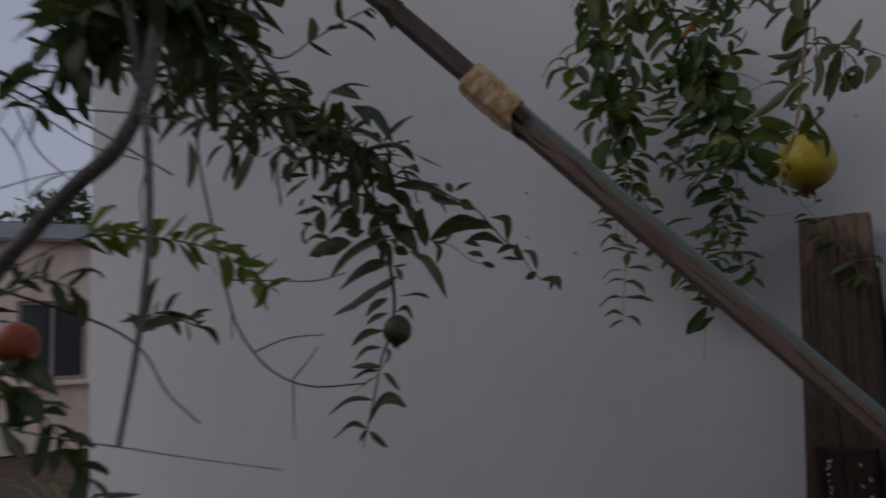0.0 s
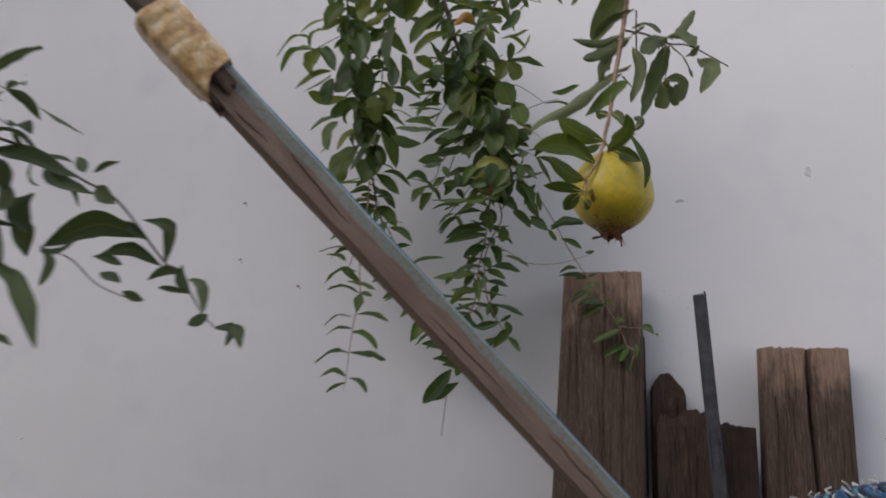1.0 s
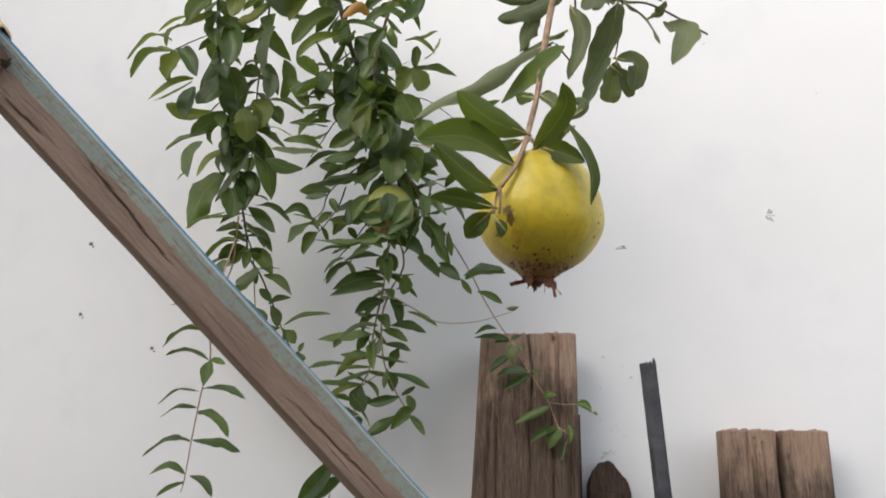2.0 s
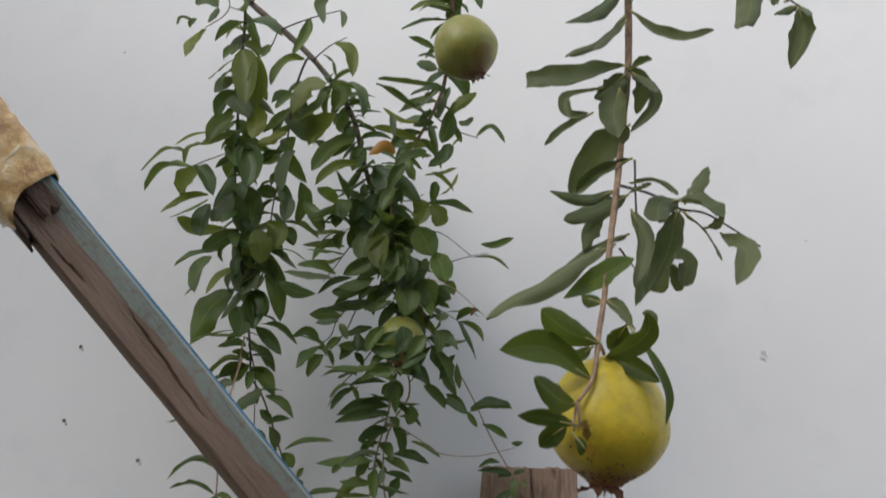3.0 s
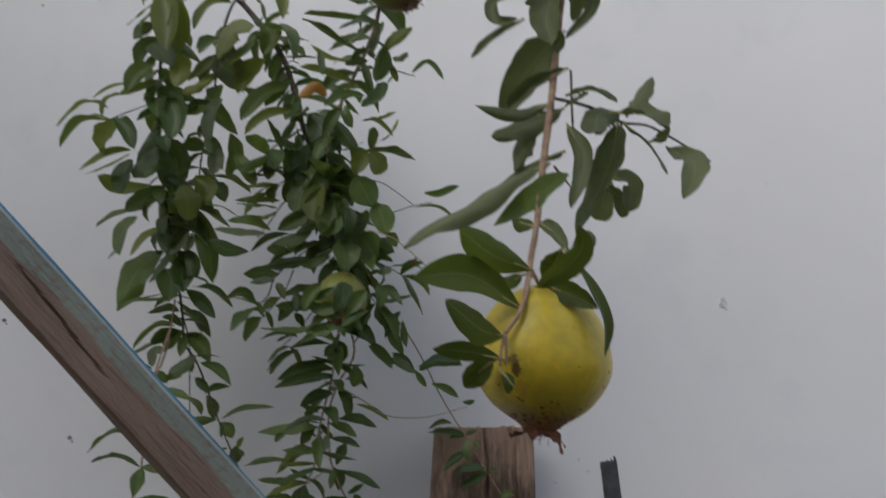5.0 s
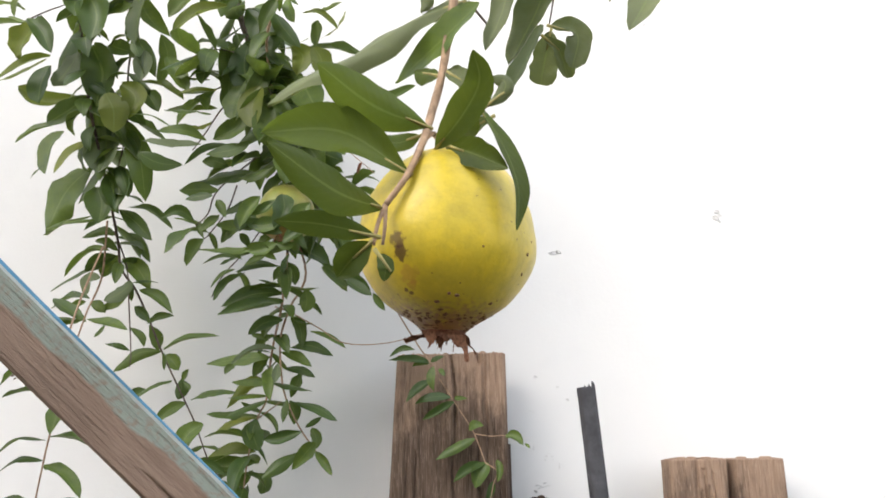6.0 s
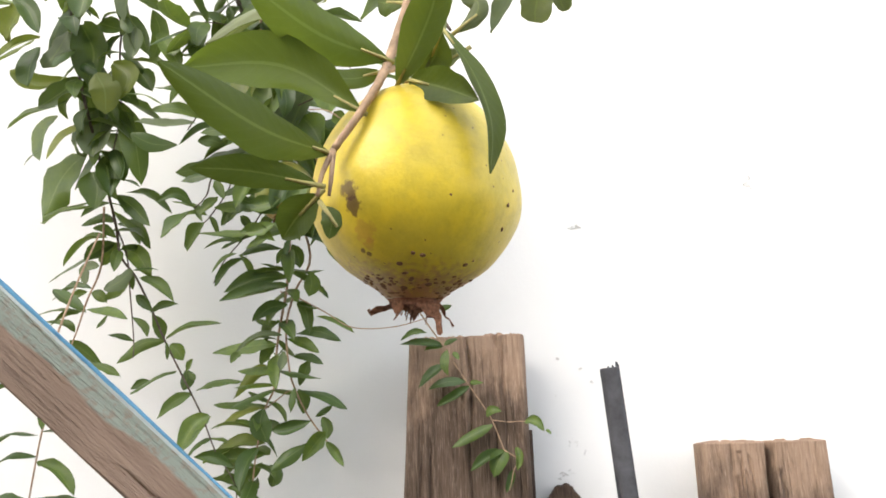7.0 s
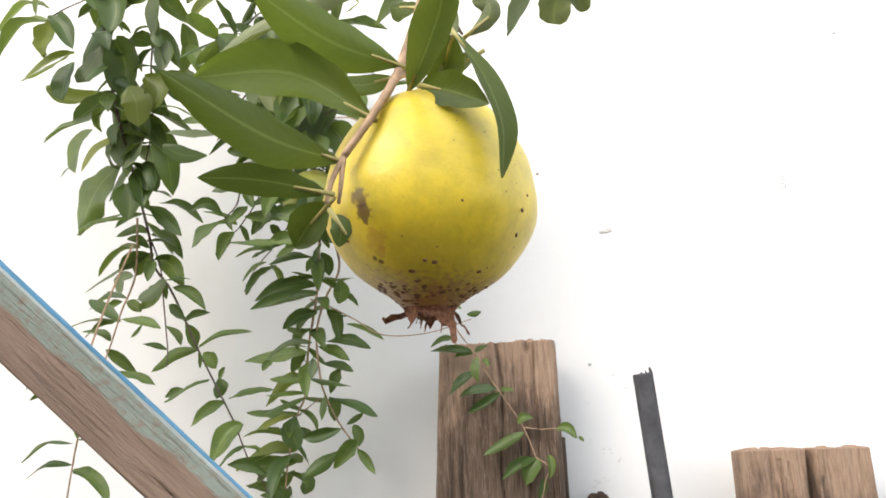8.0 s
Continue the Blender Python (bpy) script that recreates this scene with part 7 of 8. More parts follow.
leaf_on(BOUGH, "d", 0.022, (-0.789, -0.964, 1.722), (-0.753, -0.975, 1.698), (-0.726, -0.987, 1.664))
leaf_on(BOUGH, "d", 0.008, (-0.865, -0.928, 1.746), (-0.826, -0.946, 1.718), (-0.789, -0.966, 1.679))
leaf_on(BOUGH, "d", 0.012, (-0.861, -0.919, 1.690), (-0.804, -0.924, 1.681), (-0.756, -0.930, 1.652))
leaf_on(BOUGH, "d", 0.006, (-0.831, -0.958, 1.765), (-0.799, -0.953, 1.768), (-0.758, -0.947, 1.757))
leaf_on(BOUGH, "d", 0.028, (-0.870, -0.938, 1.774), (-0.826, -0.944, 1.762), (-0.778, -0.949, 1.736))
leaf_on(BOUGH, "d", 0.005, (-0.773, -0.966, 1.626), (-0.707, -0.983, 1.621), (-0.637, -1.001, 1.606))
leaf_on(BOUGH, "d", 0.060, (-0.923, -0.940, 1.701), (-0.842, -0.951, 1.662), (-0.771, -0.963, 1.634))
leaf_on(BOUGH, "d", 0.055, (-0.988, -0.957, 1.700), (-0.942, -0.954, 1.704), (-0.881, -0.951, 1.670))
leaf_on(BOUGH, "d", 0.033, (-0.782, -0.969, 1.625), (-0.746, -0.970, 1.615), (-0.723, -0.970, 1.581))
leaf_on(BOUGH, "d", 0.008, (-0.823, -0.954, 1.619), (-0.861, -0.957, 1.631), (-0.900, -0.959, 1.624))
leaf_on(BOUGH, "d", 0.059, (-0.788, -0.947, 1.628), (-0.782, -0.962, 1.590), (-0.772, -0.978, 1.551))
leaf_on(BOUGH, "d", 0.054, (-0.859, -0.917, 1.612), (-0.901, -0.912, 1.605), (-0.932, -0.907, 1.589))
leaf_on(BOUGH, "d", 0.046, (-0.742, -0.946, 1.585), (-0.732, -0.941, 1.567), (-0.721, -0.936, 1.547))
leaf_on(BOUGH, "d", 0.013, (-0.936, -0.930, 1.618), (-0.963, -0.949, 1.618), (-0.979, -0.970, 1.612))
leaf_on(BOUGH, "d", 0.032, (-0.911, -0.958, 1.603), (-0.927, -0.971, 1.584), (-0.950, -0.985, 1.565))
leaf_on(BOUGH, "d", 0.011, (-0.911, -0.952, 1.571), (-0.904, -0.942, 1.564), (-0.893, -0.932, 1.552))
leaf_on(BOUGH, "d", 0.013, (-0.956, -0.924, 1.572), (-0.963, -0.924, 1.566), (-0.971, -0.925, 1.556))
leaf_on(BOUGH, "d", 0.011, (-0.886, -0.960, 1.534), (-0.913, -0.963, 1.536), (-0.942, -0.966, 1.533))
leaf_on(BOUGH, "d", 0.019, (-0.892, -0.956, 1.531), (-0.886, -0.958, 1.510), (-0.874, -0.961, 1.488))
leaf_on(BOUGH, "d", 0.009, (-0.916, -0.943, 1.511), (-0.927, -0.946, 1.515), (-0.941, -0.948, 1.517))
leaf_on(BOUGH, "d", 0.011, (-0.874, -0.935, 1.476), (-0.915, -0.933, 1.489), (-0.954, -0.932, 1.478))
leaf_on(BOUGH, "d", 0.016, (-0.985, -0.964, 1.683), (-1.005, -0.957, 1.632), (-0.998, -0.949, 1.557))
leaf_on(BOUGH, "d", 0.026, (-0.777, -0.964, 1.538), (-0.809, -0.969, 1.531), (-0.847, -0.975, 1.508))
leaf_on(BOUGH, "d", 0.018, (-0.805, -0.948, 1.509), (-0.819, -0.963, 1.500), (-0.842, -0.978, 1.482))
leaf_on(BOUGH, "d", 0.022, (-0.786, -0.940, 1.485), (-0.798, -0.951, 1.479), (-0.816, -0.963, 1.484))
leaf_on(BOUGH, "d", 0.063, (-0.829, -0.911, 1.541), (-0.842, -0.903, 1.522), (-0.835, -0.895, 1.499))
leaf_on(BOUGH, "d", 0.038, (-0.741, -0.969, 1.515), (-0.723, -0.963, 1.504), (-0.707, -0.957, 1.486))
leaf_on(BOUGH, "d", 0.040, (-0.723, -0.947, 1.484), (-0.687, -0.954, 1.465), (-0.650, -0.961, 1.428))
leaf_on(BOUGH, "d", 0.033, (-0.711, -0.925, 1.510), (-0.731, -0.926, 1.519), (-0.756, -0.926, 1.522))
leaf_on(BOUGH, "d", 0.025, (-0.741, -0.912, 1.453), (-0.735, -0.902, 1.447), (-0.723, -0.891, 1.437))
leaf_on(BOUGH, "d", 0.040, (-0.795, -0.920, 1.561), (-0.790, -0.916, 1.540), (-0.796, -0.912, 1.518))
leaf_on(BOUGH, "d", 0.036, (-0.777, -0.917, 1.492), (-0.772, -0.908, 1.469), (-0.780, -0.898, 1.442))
for k in range(36):
    u = rnd(0.0, 0.40)
    i = int(len(bough_line) * u)
    w = rnd(-3.14, 3.14)
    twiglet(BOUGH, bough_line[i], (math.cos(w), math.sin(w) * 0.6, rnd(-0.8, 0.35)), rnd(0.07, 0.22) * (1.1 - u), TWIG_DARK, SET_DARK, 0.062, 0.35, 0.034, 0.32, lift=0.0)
BACK, back_line = branch([(-1.5, -0.95, 2.05), (-1.38, -0.95, 1.98), (-1.25, -0.95, 1.90), (-1.12, -0.93, 1.84), (-1.0, -0.92, 1.74)], 0.004, 0.001, TWIG_DARK, "branch", "leafy bough end")
branch([(-1.279, -1.0, 2.16), (-1.4, -0.97, 2.14), (-1.5, -0.95, 2.05)], 0.005, 0.004, TWIG_DARK, "branch", "bare twig")
for k in range(22):
    i = int(len(back_line) * rnd(0.0, 0.95))
    w = rnd(-3.14, 3.14)
    twiglet(BACK, back_line[i], (math.cos(w), math.sin(w) * 0.6, rnd(-0.5, 0.4)), rnd(0.06, 0.15), TWIG_DARK, SET_DARK, 0.068, 0.35, 0.034, 0.34, lift=-0.3)
OUT, _ = branch([(-0.768, -0.940, 1.529), (-0.766, -0.925, 1.589), (-0.713, -0.915, 1.578), (-0.660, -0.905, 1.555), (-0.618, -0.895, 1.531), (-0.577, -0.885, 1.506), (-0.529, -0.870, 1.445), (-0.507, -0.860, 1.421), (-0.483, -0.853, 1.383), (-0.467, -0.850, 1.368)], 0.0022, 0.0007, TWIG_DARK, "branch", "drooping leafy twig")
thin(OUT, 0.0010, (-0.659, -0.900, 1.455), (-0.620, -0.900, 1.441), (-0.582, -0.900, 1.412), (-0.535, -0.900, 1.395))
leaf_on(OUT, "d", 0.030, (-0.741, -0.907, 1.569), (-0.678, -0.920, 1.555), (-0.594, -0.934, 1.523))
leaf_on(OUT, "d", 0.033, (-0.757, -0.910, 1.559), (-0.719, -0.918, 1.547), (-0.688, -0.925, 1.515))
leaf_on(OUT, "d", 0.020, (-0.654, -0.912, 1.544), (-0.615, -0.932, 1.518), (-0.555, -0.952, 1.499))
leaf_on(OUT, "d", 0.005, (-0.731, -0.923, 1.580), (-0.705, -0.916, 1.587), (-0.668, -0.908, 1.563))
leaf_on(OUT, "d", 0.017, (-0.632, -0.891, 1.560), (-0.622, -0.896, 1.550), (-0.611, -0.901, 1.538))
leaf_on(OUT, "d", 0.011, (-0.583, -0.882, 1.554), (-0.604, -0.877, 1.551), (-0.626, -0.871, 1.546))
leaf_on(OUT, "d", 0.023, (-0.598, -0.899, 1.518), (-0.578, -0.906, 1.510), (-0.558, -0.914, 1.497))
leaf_on(OUT, "d", 0.038, (-0.548, -0.874, 1.468), (-0.616, -0.868, 1.487), (-0.695, -0.861, 1.464))
leaf_on(OUT, "d", 0.013, (-0.615, -0.893, 1.469), (-0.631, -0.905, 1.449), (-0.645, -0.918, 1.448))
leaf_on(OUT, "d", 0.013, (-0.575, -0.872, 1.488), (-0.561, -0.876, 1.475), (-0.538, -0.880, 1.462))
leaf_on(OUT, "d", 0.020, (-0.551, -0.876, 1.487), (-0.515, -0.877, 1.475), (-0.518, -0.878, 1.435))
leaf_on(OUT, "d", 0.018, (-0.524, -0.875, 1.435), (-0.565, -0.871, 1.455), (-0.610, -0.867, 1.452))
leaf_on(OUT, "d", 0.013, (-0.602, -0.889, 1.446), (-0.587, -0.883, 1.443), (-0.573, -0.876, 1.437))
leaf_on(OUT, "d", 0.016, (-0.599, -0.879, 1.429), (-0.576, -0.890, 1.421), (-0.553, -0.902, 1.414))
leaf_on(OUT, "d", 0.013, (-0.572, -0.875, 1.408), (-0.565, -0.866, 1.404), (-0.557, -0.856, 1.399))
leaf_on(OUT, "d", 0.016, (-0.505, -0.865, 1.438), (-0.506, -0.868, 1.422), (-0.491, -0.871, 1.405))
leaf_on(OUT, "d", 0.005, (-0.492, -0.871, 1.420), (-0.464, -0.890, 1.409), (-0.447, -0.910, 1.381))
leaf_on(OUT, "d", 0.014, (-0.510, -0.852, 1.430), (-0.529, -0.858, 1.431), (-0.549, -0.863, 1.421))
leaf_on(OUT, "d", 0.007, (-0.500, -0.852, 1.406), (-0.530, -0.848, 1.411), (-0.548, -0.844, 1.415))
leaf_on(OUT, "d", 0.016, (-0.473, -0.860, 1.383), (-0.481, -0.866, 1.377), (-0.489, -0.872, 1.371))
leaf_on(OUT, "d", 0.014, (-0.475, -0.843, 1.370), (-0.447, -0.853, 1.369), (-0.448, -0.863, 1.349))
leaf_on(OUT, "d", 0.017, (-0.443, -0.860, 1.371), (-0.429, -0.868, 1.362), (-0.421, -0.878, 1.346))
leaf_on(OUT, "d", 0.007, (-0.671, -0.892, 1.459), (-0.644, -0.904, 1.438), (-0.643, -0.917, 1.410))
leaf_on(OUT, "d", 0.034, (-0.686, -0.894, 1.520), (-0.678, -0.914, 1.493), (-0.647, -0.934, 1.464))
leaf_on(OUT, "d", 0.028, (-0.684, -0.920, 1.486), (-0.667, -0.919, 1.469), (-0.663, -0.918, 1.442))
leaf_on(OUT, "d", 0.022, (-0.710, -0.915, 1.530), (-0.682, -0.934, 1.508), (-0.666, -0.954, 1.485))
TOPT, top_line = branch([(-1.023, -0.988, 1.889), (-0.981, -0.95, 1.87), (-0.932, -0.9, 1.918), (-0.85, -0.85, 1.967), (-0.78, -0.8, 2.0)], 0.0022, 0.0009, TWIG_DARK, "branch", "leafy twig")
leafy(TOPT, top_line, SET_DARK, 0.045, 0.06, 0.34, 0.3, 1.0, 60, -0.25)

BARE, _ = branch([(-0.93, -1.2, 1.82), (-0.881, -1.25, 1.623), (-0.835, -1.25, 1.442), (-0.797, -1.25, 1.325), (-0.757, -1.25, 1.271), (-0.725, -1.23, 1.233), (-0.70, -1.18, 1.211),
                          (-0.665, -1.1, 1.21)], 0.0023, 0.0013, TWIG_DARK, "branch", "bare curving twig")
branch([(-0.95, -1.1, 2.12), (-0.94, -1.15, 1.95), (-0.93, -1.2, 1.82)], 0.004, 0.0018, TWIG_DARK, "branch", "bare twig")
for pts in (((-0.812, -1.25, 1.38), (-0.73, -1.233, 1.373), (-0.655, -1.217, 1.367), (-0.61, -1.2, 1.376)), ((-0.748, -1.25, 1.268), (-0.706, -1.225, 1.285), (-0.656, -1.2, 1.288)),
            ((-0.712, -1.21, 1.225), (-0.712, -1.21, 1.18), (-0.712, -1.21, 1.135)), ((-0.712, -1.21, 1.225), (-0.69, -1.2, 1.25), (-0.67, -1.2, 1.27)),
            ((-0.80, -1.25, 1.33), (-0.80, -1.25, 1.29))):
    part("twig", tube("twig", spline([shifted(p) for p in pts], 5), 0.0014, 0.0008, TWIG_DARK, 5), BARE)
branch([(-1.22, -1.42, 1.40), (-1.099, -1.3, 1.335), (-0.96, -1.3, 1.282), (-0.89, -1.3, 1.212), (-0.814, -1.3, 1.167)], 0.0026, 0.0013, TWIG_DARK, "branch", "bare twig")
branch([(-1.25, -1.5, 1.25), (-1.05, -1.52, 1.20), (-0.881, -1.5, 1.172), (-0.814, -1.433, 1.151), (-0.754, -1.367, 1.13), (-0.646, -1.3, 1.109)], 0.0016, 0.0006, TWIG_DARK, "branch", "thin bare twig")
# bare fine twigs against the sky
SKY_TWIGS = (
    ([(-1.599, -1.25, 1.9), (-1.326, -1.25, 1.764), (-1.173, -1.25, 1.692), (-0.945, -1.25, 1.569)], 0.0040),
    ([(-1.706, -1.2, 1.927), (-1.46, -1.2, 1.793), (-1.271, -1.2, 1.69), (-1.109, -1.2, 1.632)], 0.0026),
    ([(-1.524, -1.22, 1.821), (-1.429, -1.22, 1.706), (-1.313, -1.22, 1.628), (-1.284, -1.22, 1.611)], 0.0022),
    ([(-1.58, -1.22, 1.783), (-1.495, -1.22, 1.698), (-1.461, -1.22, 1.614)], 0.0022),
    ([(-1.595, -1.22, 1.647), (-1.395, -1.22, 1.645), (-1.219, -1.22, 1.631)], 0.0018),
    ([(-1.4, -1.25, 1.594), (-1.34, -1.25, 1.619), (-1.272, -1.25, 1.624)], 0.0028),
    ([(-1.275, -1.3, 1.745), (-1.093, -1.3, 1.7), (-0.966, -1.3, 1.667), (-0.838, -1.3, 1.626)], 0.0022),
    ([(-0.894, -1.35, 1.675), (-0.863, -1.35, 1.58), (-0.885, -1.35, 1.515), (-0.877, -1.35, 1.454)], 0.0020))
branch([(-1.25, -1.5, 1.25), (-1.5, -1.35, 1.6), (-1.706, -1.2, 1.927)], 0.008, 0.004, BARK, "limb")
branch([(-1.5, -1.35, 1.6), (-1.595, -1.22, 1.647)], 0.004, 0.002, BARK, "branch", "bare grey twig", 6)
for pts, r in SKY_TWIGS:
    branch(pts, r, r * 0.55, BARK, "branch", "bare grey twig", 6)
# dark leaves round the limb
random.seed(43)
for k in range(30):
    at = Vector((rnd(-0.92, -0.60), rnd(-1.58, -1.36), rnd(1.70, 1.86)))
    if k % 5 == 0:
        CAN, can_line = branch([(-0.70, -1.46, 1.85), tuple(at.lerp(Vector((-0.70, -1.46, 1.85)), 0.4)), tuple(at)], 0.002, 0.001, TWIG_DARK, "branch", "leafy twig in shade")
        leafy(CAN, can_line, SET_DARK, 0.03, 0.075, 0.38, 0.2)
    twiglet(CAN, can_line[-1 - k % 5 * 2], (rnd(-1, 1), rnd(-0.6, 0.6), rnd(-0.9, 0.2)), rnd(0.05, 0.10), TWIG_DARK, SET_DARK, 0.07, 0.3, 0.03, 0.38)
# young leaves and a clump near the limb
YOUNG, young_line = branch([(-1.02, -1.48, 1.40), (-0.95, -1.40, 1.45), (-0.84, -1.36, 1.44), (-0.74, -1.32, 1.41), (-0.66, -1.3, 1.35)], 0.0018, 0.0008, TWIG, "branch", "young shoot with lime-green leaves")
leafy(YOUNG, young_line, SET_LIME, 0.014, 0.050, 0.46, 0.2, 1.0, 55, 0.05)
CLUMP, clump_line = branch([(-0.673, -1.5, 1.29), (-0.69, -1.46, 1.32), (-0.66, -1.42, 1.30)], 0.0015, 0.0008, TWIG_DARK, "branch", "small leafy spur")
leafy(CLUMP, clump_line, SET_DARK, 0.012, 0.045, 0.36)
NEARL, near_line = branch([(-1.25, -1.5, 1.25), (-1.28, -1.4, 1.26), (-1.30, -1.3, 1.2), (-1.26, -1.25, 1.12), (-1.2, -1.22, 1.02)], 0.003, 0.001, TWIG_DARK, "branch", "leafy twig with a red fruit")
leafy(NEARL, near_line, SET_DARK, 0.03, 0.085, 0.34, 0.1, 1.0, 60, -0.1)
leaf_on(NEARL, "d", 0.037, (-1.407, -1.300, 1.263), (-1.292, -1.301, 1.253), (-1.187, -1.302, 1.206))
leaf_on(NEARL, "d", 0.018, (-1.404, -1.300, 1.210), (-1.257, -1.318, 1.205), (-1.179, -1.337, 1.163))
leaf_on(NEARL, "d", 0.016, (-1.249, -1.300, 1.164), (-1.290, -1.316, 1.159), (-1.341, -1.332, 1.160))
leaf_on(NEARL, "d", 0.035, (-1.391, -1.300, 1.153), (-1.307, -1.305, 1.119), (-1.260, -1.311, 1.101))
leaf_on(NEARL, "d", 0.039, (-0.962, -1.420, 1.748), (-0.951, -1.429, 1.711), (-0.956, -1.439, 1.672))
leaf_on(NEARL, "d", 0.034, (-0.830, -1.420, 1.722), (-0.821, -1.439, 1.680), (-0.821, -1.458, 1.634))
leaf_on(NEARL, "d", 0.030, (-1.011, -1.420, 1.779), (-1.010, -1.433, 1.752), (-1.003, -1.448, 1.720))
leaf_on(NEARL, "d", 0.033, (-1.012, -1.150, 1.707), (-1.054, -1.149, 1.706), (-1.129, -1.148, 1.672))
leaf_on(NEARL, "d", 0.024, (-1.028, -1.150, 1.662), (-1.004, -1.165, 1.612), (-0.990, -1.182, 1.561))
leaf_on(NEARL, "d", 0.039, (-0.855, -1.150, 1.604), (-0.888, -1.146, 1.586), (-0.917, -1.142, 1.552))
for a, b, c in (((-1.15, -1.5, 1.32), (-1.12, -1.4, 1.40), (-1.05, -1.35, 1.38)),):
    line = spline([shifted(p) for p in (a, b, c)], 5)
    part("twig", tube("twig", line, 0.002, 0.001, TWIG_DARK, 5), NEARL)
    leafy(NEARL, line, SET_DARK, 0.02, 0.07, 0.34)

# unseen crown and limbs, added out over the wall's end to shade the wall
random.seed(47)
verts, faces, uvs = [], [], []
for k in range(2300):
    c = Vector((rnd(-4.7, -1.2), rnd(-2.3, -0.4), 0))
    c.z = 2.55 + 0.46 * max(0.0, -1.75 - c.x) + rnd(0, 0.75) + 0.25 * noise.noise(c * 2.5)
    if noise.noise(c * 1.6 + Vector((3, 0, 7))) > 0.28:
        continue
    a = Vector((rnd(-1, 1), rnd(-1, 1), rnd(-0.7, 0.3))).normalized() * 0.055
    s = a.cross(Vector((rnd(-1, 1), rnd(-1, 1), 1))).normalized() * 0.02
    n = len(verts)
    verts += [shifted(c - a), shifted(c + s), shifted(c + a), shifted(c - s)]
    uvs += [(0, .5), (.5, 0), (1, .5), (.5, 1)]
    faces.append((n, n + 1, n + 2, n + 3))
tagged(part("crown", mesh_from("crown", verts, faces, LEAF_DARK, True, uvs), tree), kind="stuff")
for w in (-1.2, -0.4, 0.5, 1.4):
    branch([(-0.95, -1.25, 2.3), (-1.3, -1.1 + 0.2 * w, 2.65), (-2.2, -1.2 + 0.4 * w, 2.95), (-3.2, -1.3 + 0.5 * w, 3.45), (-4.2, -1.35 + 0.5 * w, 3.95)], 0.016, 0.005, BARK, "limb")


# ---- the woven bundle, the low post, specks ----
BLUE = plain("blue_woven_strip", (0.045, 0.13, 0.24), 0.6, 60, 0.5, 0.5, 0.4)
NAVY = plain("navy_woven_strip", (0.025, 0.03, 0.055), 0.4, 60, 0.5, 0.5, 0.4)
CREAM = plain("cream_fibre_tuft", (0.62, 0.58, 0.52), 0.3, 80, 0.8)


def basket(at, rad, height):
    ob = thing("woven_basket", "blue and navy woven basket turned upside down, with cream tufts", "basket", at)
    rows, cols = 40, 64

    def profile(t):
        """t 0 at the ground, 1 at the crown."""
        if t < 0.6:
            return rad * (1.0 - 0.05 * (t / 0.6) ** 2), height * 0.84 * t / 0.6
        u = (t - 0.6) / 0.4
        return rad * 0.95 * math.cos(u * math.pi / 2 * 0.98) ** 0.85, height * (0.84 + 0.16 * math.sin(u * math.pi / 2) ** 0.9)
    verts, faces = [], []
    for i in range(rows + 1):
        r, z = profile(i / rows)
        for k in range(cols):
            w = 2 * math.pi * k / cols
            verts.append(((r - 0.005) * math.cos(w), (r - 0.005) * math.sin(w), z - 0.003))
    for i in range(rows):
        for k in range(cols):
            j = (k + 1) % cols
            faces.append((i * cols + k, i * cols + j, (i + 1) * cols + j, (i + 1) * cols + k))
    part("shell", mesh_from("shell", verts, faces, NAVY), ob)
    count = 74
    for i in range(count):
        t = 0.5 + 0.5 * i / count
        pts = []
        r, z = profile(min(0.995, t))
        for k in range(193):
            w = 2 * math.pi * k / 192
            over = 0.0026 * math.cos(96 * w + math.pi * (i % 2))
            pts.append(Vector(((r + over) * math.cos(w), (r + over) * math.sin(w), z + 0.0016 * noise.noise(Vector((k * .4, i, 0))))))
        part("strand", tube("strand", pts, 0.0030, 0.0030, (BLUE, NAVY, TEAL, NAVY, BLUE)[i % 5], 4, 0.3, i), ob)
    random.seed(52)
    for i in range(18):
        t = 0.56 + 0.023 * i
        r, z = profile(t)
        n = 40 if t < 0.8 else 20
        for k in range(n):
            w = 2 * math.pi * (k + rnd(-0.12, 0.12)) / n
            p = Vector(((r + 0.003) * math.cos(w), (r + 0.003) * math.sin(w), z))
            q = p + Vector((math.cos(w) * 0.006 + rnd(-.004, .004), math.sin(w) * 0.006 + rnd(-.004, .004), rnd(0.003, 0.009)))
            e = q + Vector((rnd(-.009, .009), rnd(-.009, .009), rnd(0.0, 0.006)))
            part("tuft", tube("tuft", [p, q, e], 0.0022, 0.0012, CREAM, 4, 0.4, k), ob)
    return ob


TEAL = plain("teal_woven_strip", (0.10, 0.25, 0.30), 0.5, 60, 0.5, 0.5, 0.4)
basket((0.43, -0.42, 0.0), 0.36, 1.185)

FLECK = plain("white_fleck_surface", (0.75, 0.74, 0.72), 0.2, 80, 0.6)
post = tagged(new("wooden_post", board("wooden_post", 0.12, 0.125, 0.06, 1.01, WOOD_DARK, 0.004, (), 31)), "short dark post with white flecks", "post", "planks on the wall")
post.matrix_world = lean(-0.168, -0.265, 3.0)
random.seed(51)
FLECKS = [speck_mesh("paint_fleck", FLECK, i * 2.3) for i in range(4)]
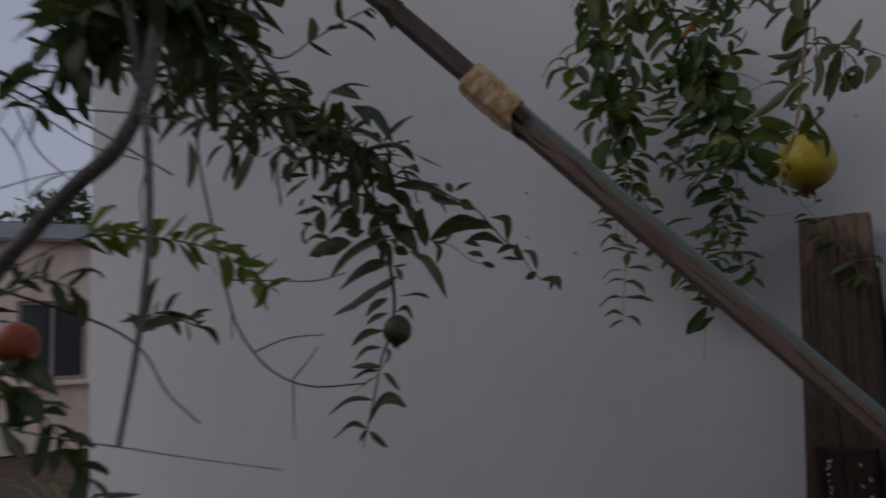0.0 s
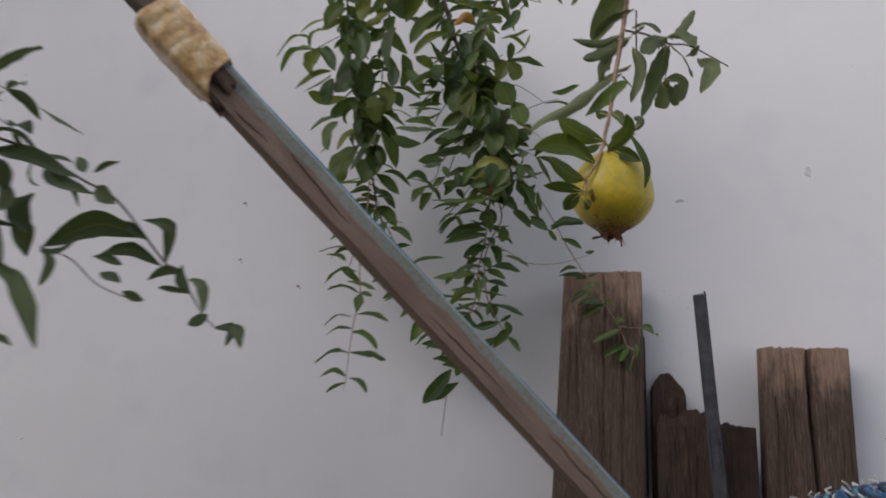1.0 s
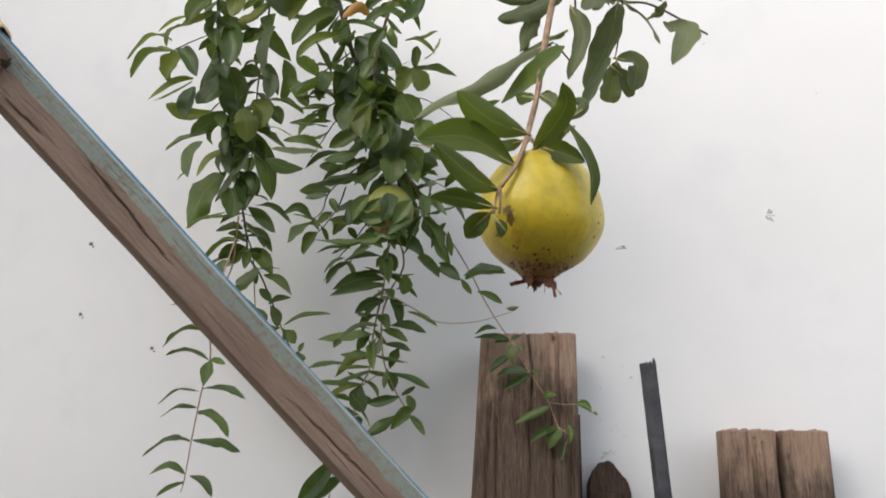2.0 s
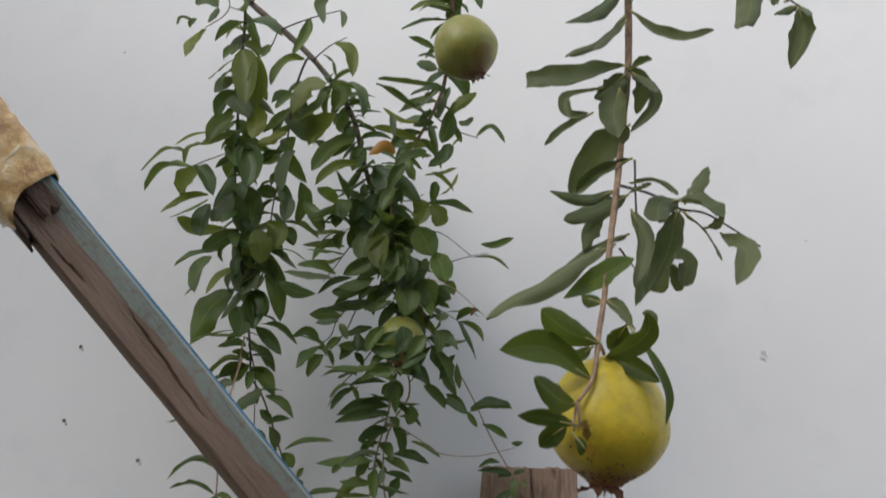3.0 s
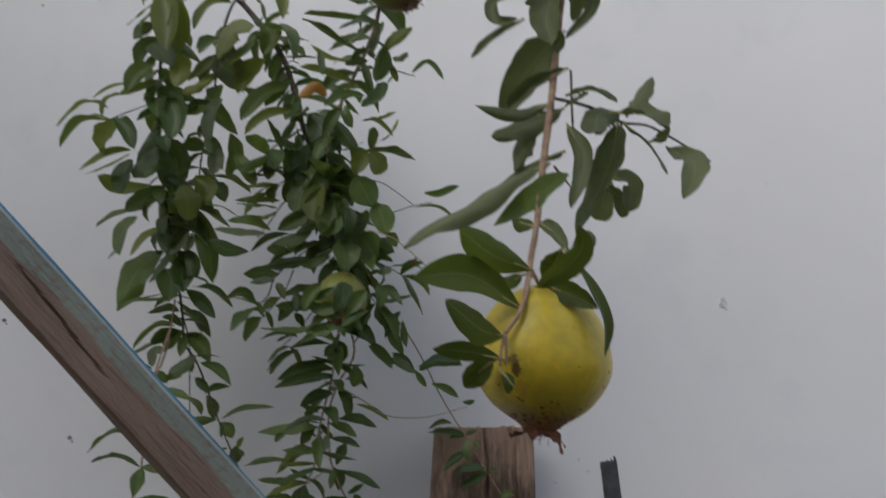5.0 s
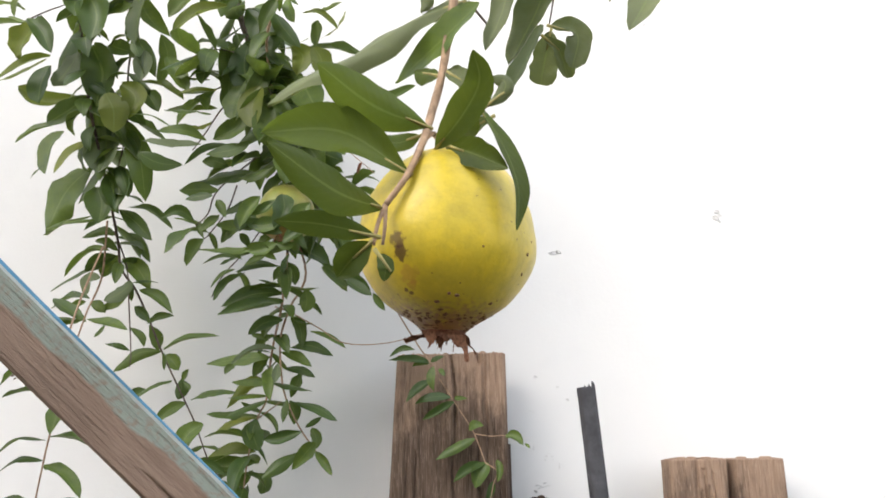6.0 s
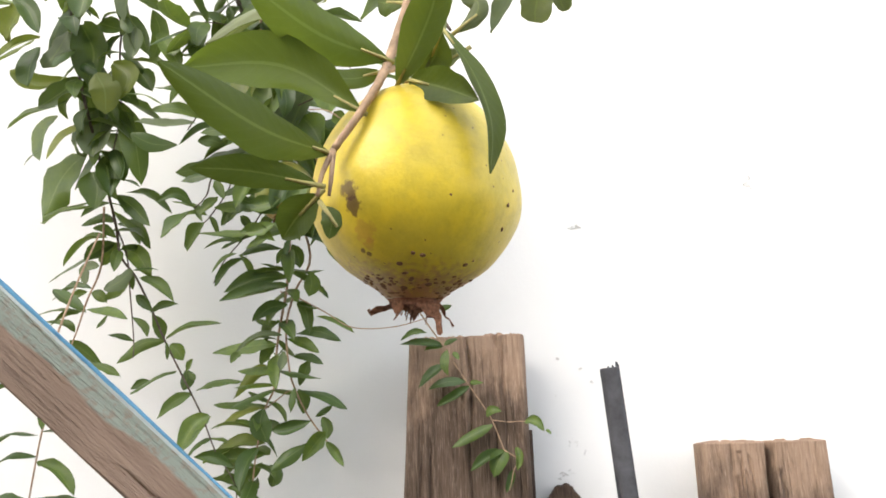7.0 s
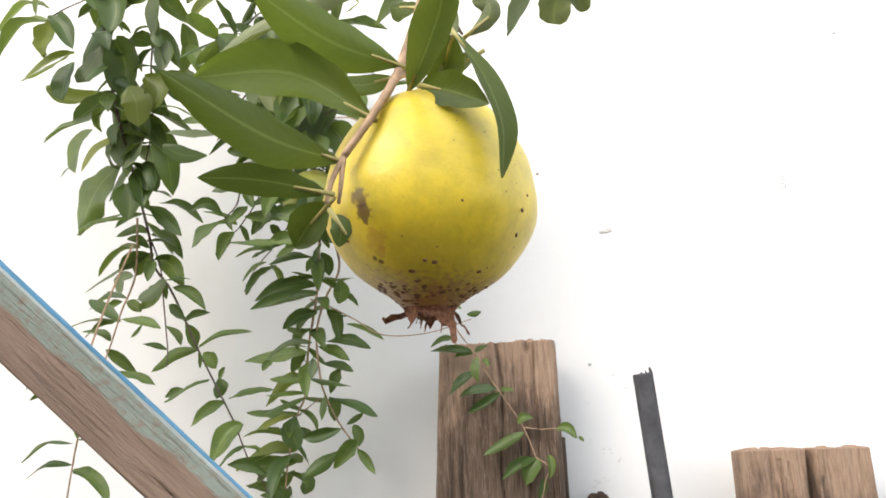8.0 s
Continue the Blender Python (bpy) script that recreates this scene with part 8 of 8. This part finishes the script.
# White flecks in three columns down the post's upper front.
for k in range(26):
    c = (0.028, 0.085, 0.105)[k % 3 if k % 2 else 0]
    part("paint_fleck", random.choice(FLECKS), post, "", Matrix.Translation((c + rnd(-0.004, 0.004), -0.0015, 0.99 - 0.16 * k / 26 - rnd(0, 0.01))) @ pose(0, 0, 0, 90, rnd(0, 360), 0)
         @ Matrix.Diagonal((rnd(0.001, 0.003), rnd(0.002, 0.006), 0.001, 1)))

wall_ob = bpy.data.objects["wall_north"]
WALL_SPECKS = [speck_mesh("dirt_speck", DIRT, i * 1.9) for i in range(4)]
WALL_SCUFFS = [speck_mesh("scuff", SCUFF, i * 2.7) for i in range(4)]


def speck(x, z, size, stretch=0.5, scuff=False):
    part("scuff" if scuff else "dirt_speck", random.choice(WALL_SCUFFS if scuff else WALL_SPECKS), wall_ob, "",
         Matrix.Translation((x, -0.0004, z)) @ pose(0, 0, 0, 90, rnd(-40, 40), 0) @ Matrix.Diagonal((size, size * stretch, size * 0.02, 1)))


for dx, s in ((0.0, 0.005), (0.006, 0.004), (-0.006, 0.0035)):
    speck(0.056 + dx, 1.673 + dx * 0.2, s, 0.5, True)
for x, z in ((-0.927, 1.71), (-0.932, 1.575), (-0.781, 1.511), (0.298, 1.727), (0.296, 1.717)):
    speck(x, z, 0.0042, 0.8, x > 0)
    speck(x + 0.005, z - 0.006, 0.0025, 0.6, x > 0)
for x, z in ((0.39, 1.93), (-0.436, 2.517), (0.214, 2.037), (-1.599, 2.09), (-1.499, 1.146), (0.064, 1.457), (0.02, 1.49), (0.05, 1.475)):
    speck(x, z, 0.0026, 0.6, x > 0)
for x, z, s in ((0.036, 1.378, 0.008), (0.022, 1.336, 0.010), (0.05, 1.365, 0.005), (0.01, 1.39, 0.004), (0.012, 1.44, 0.004)):
    for j in range(9):
        speck(x + rnd(-1, 1) * s, z + rnd(-0.6, 0.6) * s, s * rnd(0.08, 0.28), rnd(0.3, 0.8), True)
for k in range(30):
    speck(rnd(-2.6, 1.2), rnd(0.9, 2.6), rnd(0.001, 0.0028), rnd(0.4, 1))


# ---- beyond the end of the wall ----
# Both house plasters made extra light, standing in for sun on the fronts.
PINK = plain("pink_house_plaster", (0.90, 0.70, 0.57), 0.15, 3, 0.9)
PALE = plain("pale_house_plaster", (0.82, 0.80, 0.76), 0.12, 2, 0.9)
ROOF = plain("grey_roof_sheet", (0.42, 0.42, 0.43), 0.2, 2, 0.6)
GLASS = plain("dark_window_glass", (0.03, 0.035, 0.04), 0.2, 3, 0.1, 0.6, 0.0)
FRAME = plain("weathered_window_frame", (0.36, 0.30, 0.26), 0.2, 20, 0.7)
FOLIAGE = leaf_mat("far_foliage", (0.03, 0.06, 0.02), (0.06, 0.10, 0.03), (0.05, 0.08, 0.03), 0.1)


def house(at, turn, w, d, h, mat, label, windows, roof_h=0.25):
    ob = thing("house", label, "house")
    ob.matrix_world = pose(*at, 0, 0, turn)
    t = 0.22
    # front wall built round its openings, then the other three
    xs = sorted({-w / 2, w / 2, *[q for x, z, ww, hh in windows for q in (x - ww / 2, x + ww / 2)]})
    for a, b in zip(xs, xs[1:]):
        holes = [(z, hh) for x, z, ww, hh in windows if x - ww / 2 < (a + b) / 2 < x + ww / 2]
        z0 = 0.0
        for z, hh in holes + [(h, 0)]:
            if z - z0 > 0.02:
                part("wall", box_mesh("wall", (b - a, t, z - z0), mat, 0, ((a + b) / 2, t / 2, (z + z0) / 2)), ob)
            z0 = z + hh
    part("wall", box_mesh("wall", (w, t, h), mat, 0, (0, d - t / 2, h / 2)), ob)
    for sx in (-1, 1):
        part("wall", box_mesh("wall", (t, d - 2 * t, h), mat, 0, (sx * (w - t) / 2, d / 2, h / 2)), ob)
    part("roof", box_mesh("roof", (w + 0.5, d + 0.5, roof_h), ROOF, 0.03, (0, d / 2, h + roof_h / 2)), ob)
    for x, z, ww, hh in windows:
        win = part("window", box_mesh("window", (ww, 0.02, hh), GLASS, 0, (x, 0.12, z + hh / 2)), ob)
        for dx, dz, sw, sh in ((0, 0.03, ww, 0.06), (0, hh - 0.03, ww, 0.06), (-ww / 2 + 0.03, hh / 2, 0.06, hh - 0.12), (ww / 2 - 0.03, hh / 2, 0.06, hh - 0.12), (0, hh / 2, 0.05, hh - 0.12)):
            part("frame", box_mesh("frame", (sw, 0.06, sh), FRAME, 0.004, (x + dx, 0.07, z + dz)), win)
        part("sill", box_mesh("sill", (ww + 0.2, 0.2, 0.07), mat, 0.01, (x, -0.06, z - 0.037)), win)
    return ob


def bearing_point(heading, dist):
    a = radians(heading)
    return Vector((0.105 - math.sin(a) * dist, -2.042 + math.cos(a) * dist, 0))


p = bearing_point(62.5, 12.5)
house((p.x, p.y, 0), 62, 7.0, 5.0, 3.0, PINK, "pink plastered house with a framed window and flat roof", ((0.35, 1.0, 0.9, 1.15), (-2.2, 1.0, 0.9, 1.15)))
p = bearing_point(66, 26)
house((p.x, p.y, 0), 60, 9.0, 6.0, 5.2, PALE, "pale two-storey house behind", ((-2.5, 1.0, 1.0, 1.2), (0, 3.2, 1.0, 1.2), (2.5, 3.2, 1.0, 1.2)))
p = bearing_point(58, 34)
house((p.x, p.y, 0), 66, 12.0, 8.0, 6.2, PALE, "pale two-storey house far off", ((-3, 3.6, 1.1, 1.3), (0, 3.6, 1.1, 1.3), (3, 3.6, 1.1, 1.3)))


def small_tree(at, height, spread, seed):
    random.seed(seed)
    ob = thing("tree", "leafy green tree beyond the houses", "tree", at, "far trees")
    part("trunk", tube("trunk", spline([Vector((0, 0, -0.1)), Vector((0.1, 0, height * 0.3)), Vector((0, 0.1, height * 0.6))], 4), 0.14, 0.05, BARK, 8), ob)
    verts, faces, uvs = [], [], []
    for limb in range(14):
        w = rnd(0, 6.3)
        tip = Vector((math.cos(w) * spread * rnd(0.3, 1), math.sin(w) * spread * rnd(0.3, 1), height * rnd(0.55, 1.0)))
        part("limb", tube("limb", spline([Vector((0, 0, height * 0.35)), tip * 0.5 + Vector((0, 0, height * 0.25)), tip], 3), 0.05, 0.012, BARK, 5), ob)
        for k in range(110):
            c = tip + Vector((rnd(-1, 1), rnd(-1, 1), rnd(-0.8, 0.8))) * spread * 0.36
            a, b = Vector((rnd(-1, 1), rnd(-1, 1), rnd(-1, 1))).normalized() * 0.14, Vector((rnd(-1, 1), rnd(-1, 1), rnd(-1, 1))).normalized() * 0.07
            n = len(verts)
            verts += [c - a, c + b, c + a, c - b]
            uvs += [(0, .5), (.5, 0), (1, .5), (.5, 1)]
            faces.append((n, n + 1, n + 2, n + 3))
    tagged(part("crown", mesh_from("crown", verts, faces, FOLIAGE, True, uvs), ob), kind="stuff")
    return ob


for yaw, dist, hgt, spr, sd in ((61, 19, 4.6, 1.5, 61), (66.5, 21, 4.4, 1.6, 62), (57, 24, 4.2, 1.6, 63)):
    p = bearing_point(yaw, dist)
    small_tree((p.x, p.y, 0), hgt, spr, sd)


def grass_clump(at, seed):
    random.seed(seed)
    ob = thing("grass_clump", "clump of long yellow-green arching grass blades", "grass", at)
    for k in range(60):
        w, r = rnd(0, 6.3), rnd(0.0, 0.12)
        out = Vector((math.cos(w), math.sin(w), 0))
        reach, hgt = rnd(0.15, 0.6), rnd(0.45, 0.95)
        verts, faces, uvs = [], [], []
        for i in range(8):
            t = i / 7
            c = out * (r + reach * t * t) + Vector((0, 0, hgt * (t - 0.42 * t ** 3)))
            s = Vector((-out.y, out.x, 0)) * 0.013 * (1 - t) ** 0.6
            verts += [c - s, c + Vector((0, 0, -0.004)), c + s]
            uvs += [(t, 0), (t, .5), (t, 1)]
        for i in range(7):
            for j in (0, 1):
                a = i * 3 + j
                faces.append((a, a + 1, a + 4, a + 3))
        part("blade", mesh_from("blade", verts, faces, GRASS, True, uvs), ob)
    return ob


GRASS = leaf_mat("dry_grass", (0.16, 0.17, 0.05), (0.30, 0.28, 0.10), (0.22, 0.2, 0.09), 0.25)
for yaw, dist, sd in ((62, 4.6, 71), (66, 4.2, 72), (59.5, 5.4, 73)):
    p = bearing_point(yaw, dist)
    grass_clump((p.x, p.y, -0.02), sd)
pomegranate((-1.335, -1.30, 1.30), 0.040, SKIN_RED, "ripe orange-red pomegranate hanging in shade", (10, 5, 0), (), 8, 0.5)
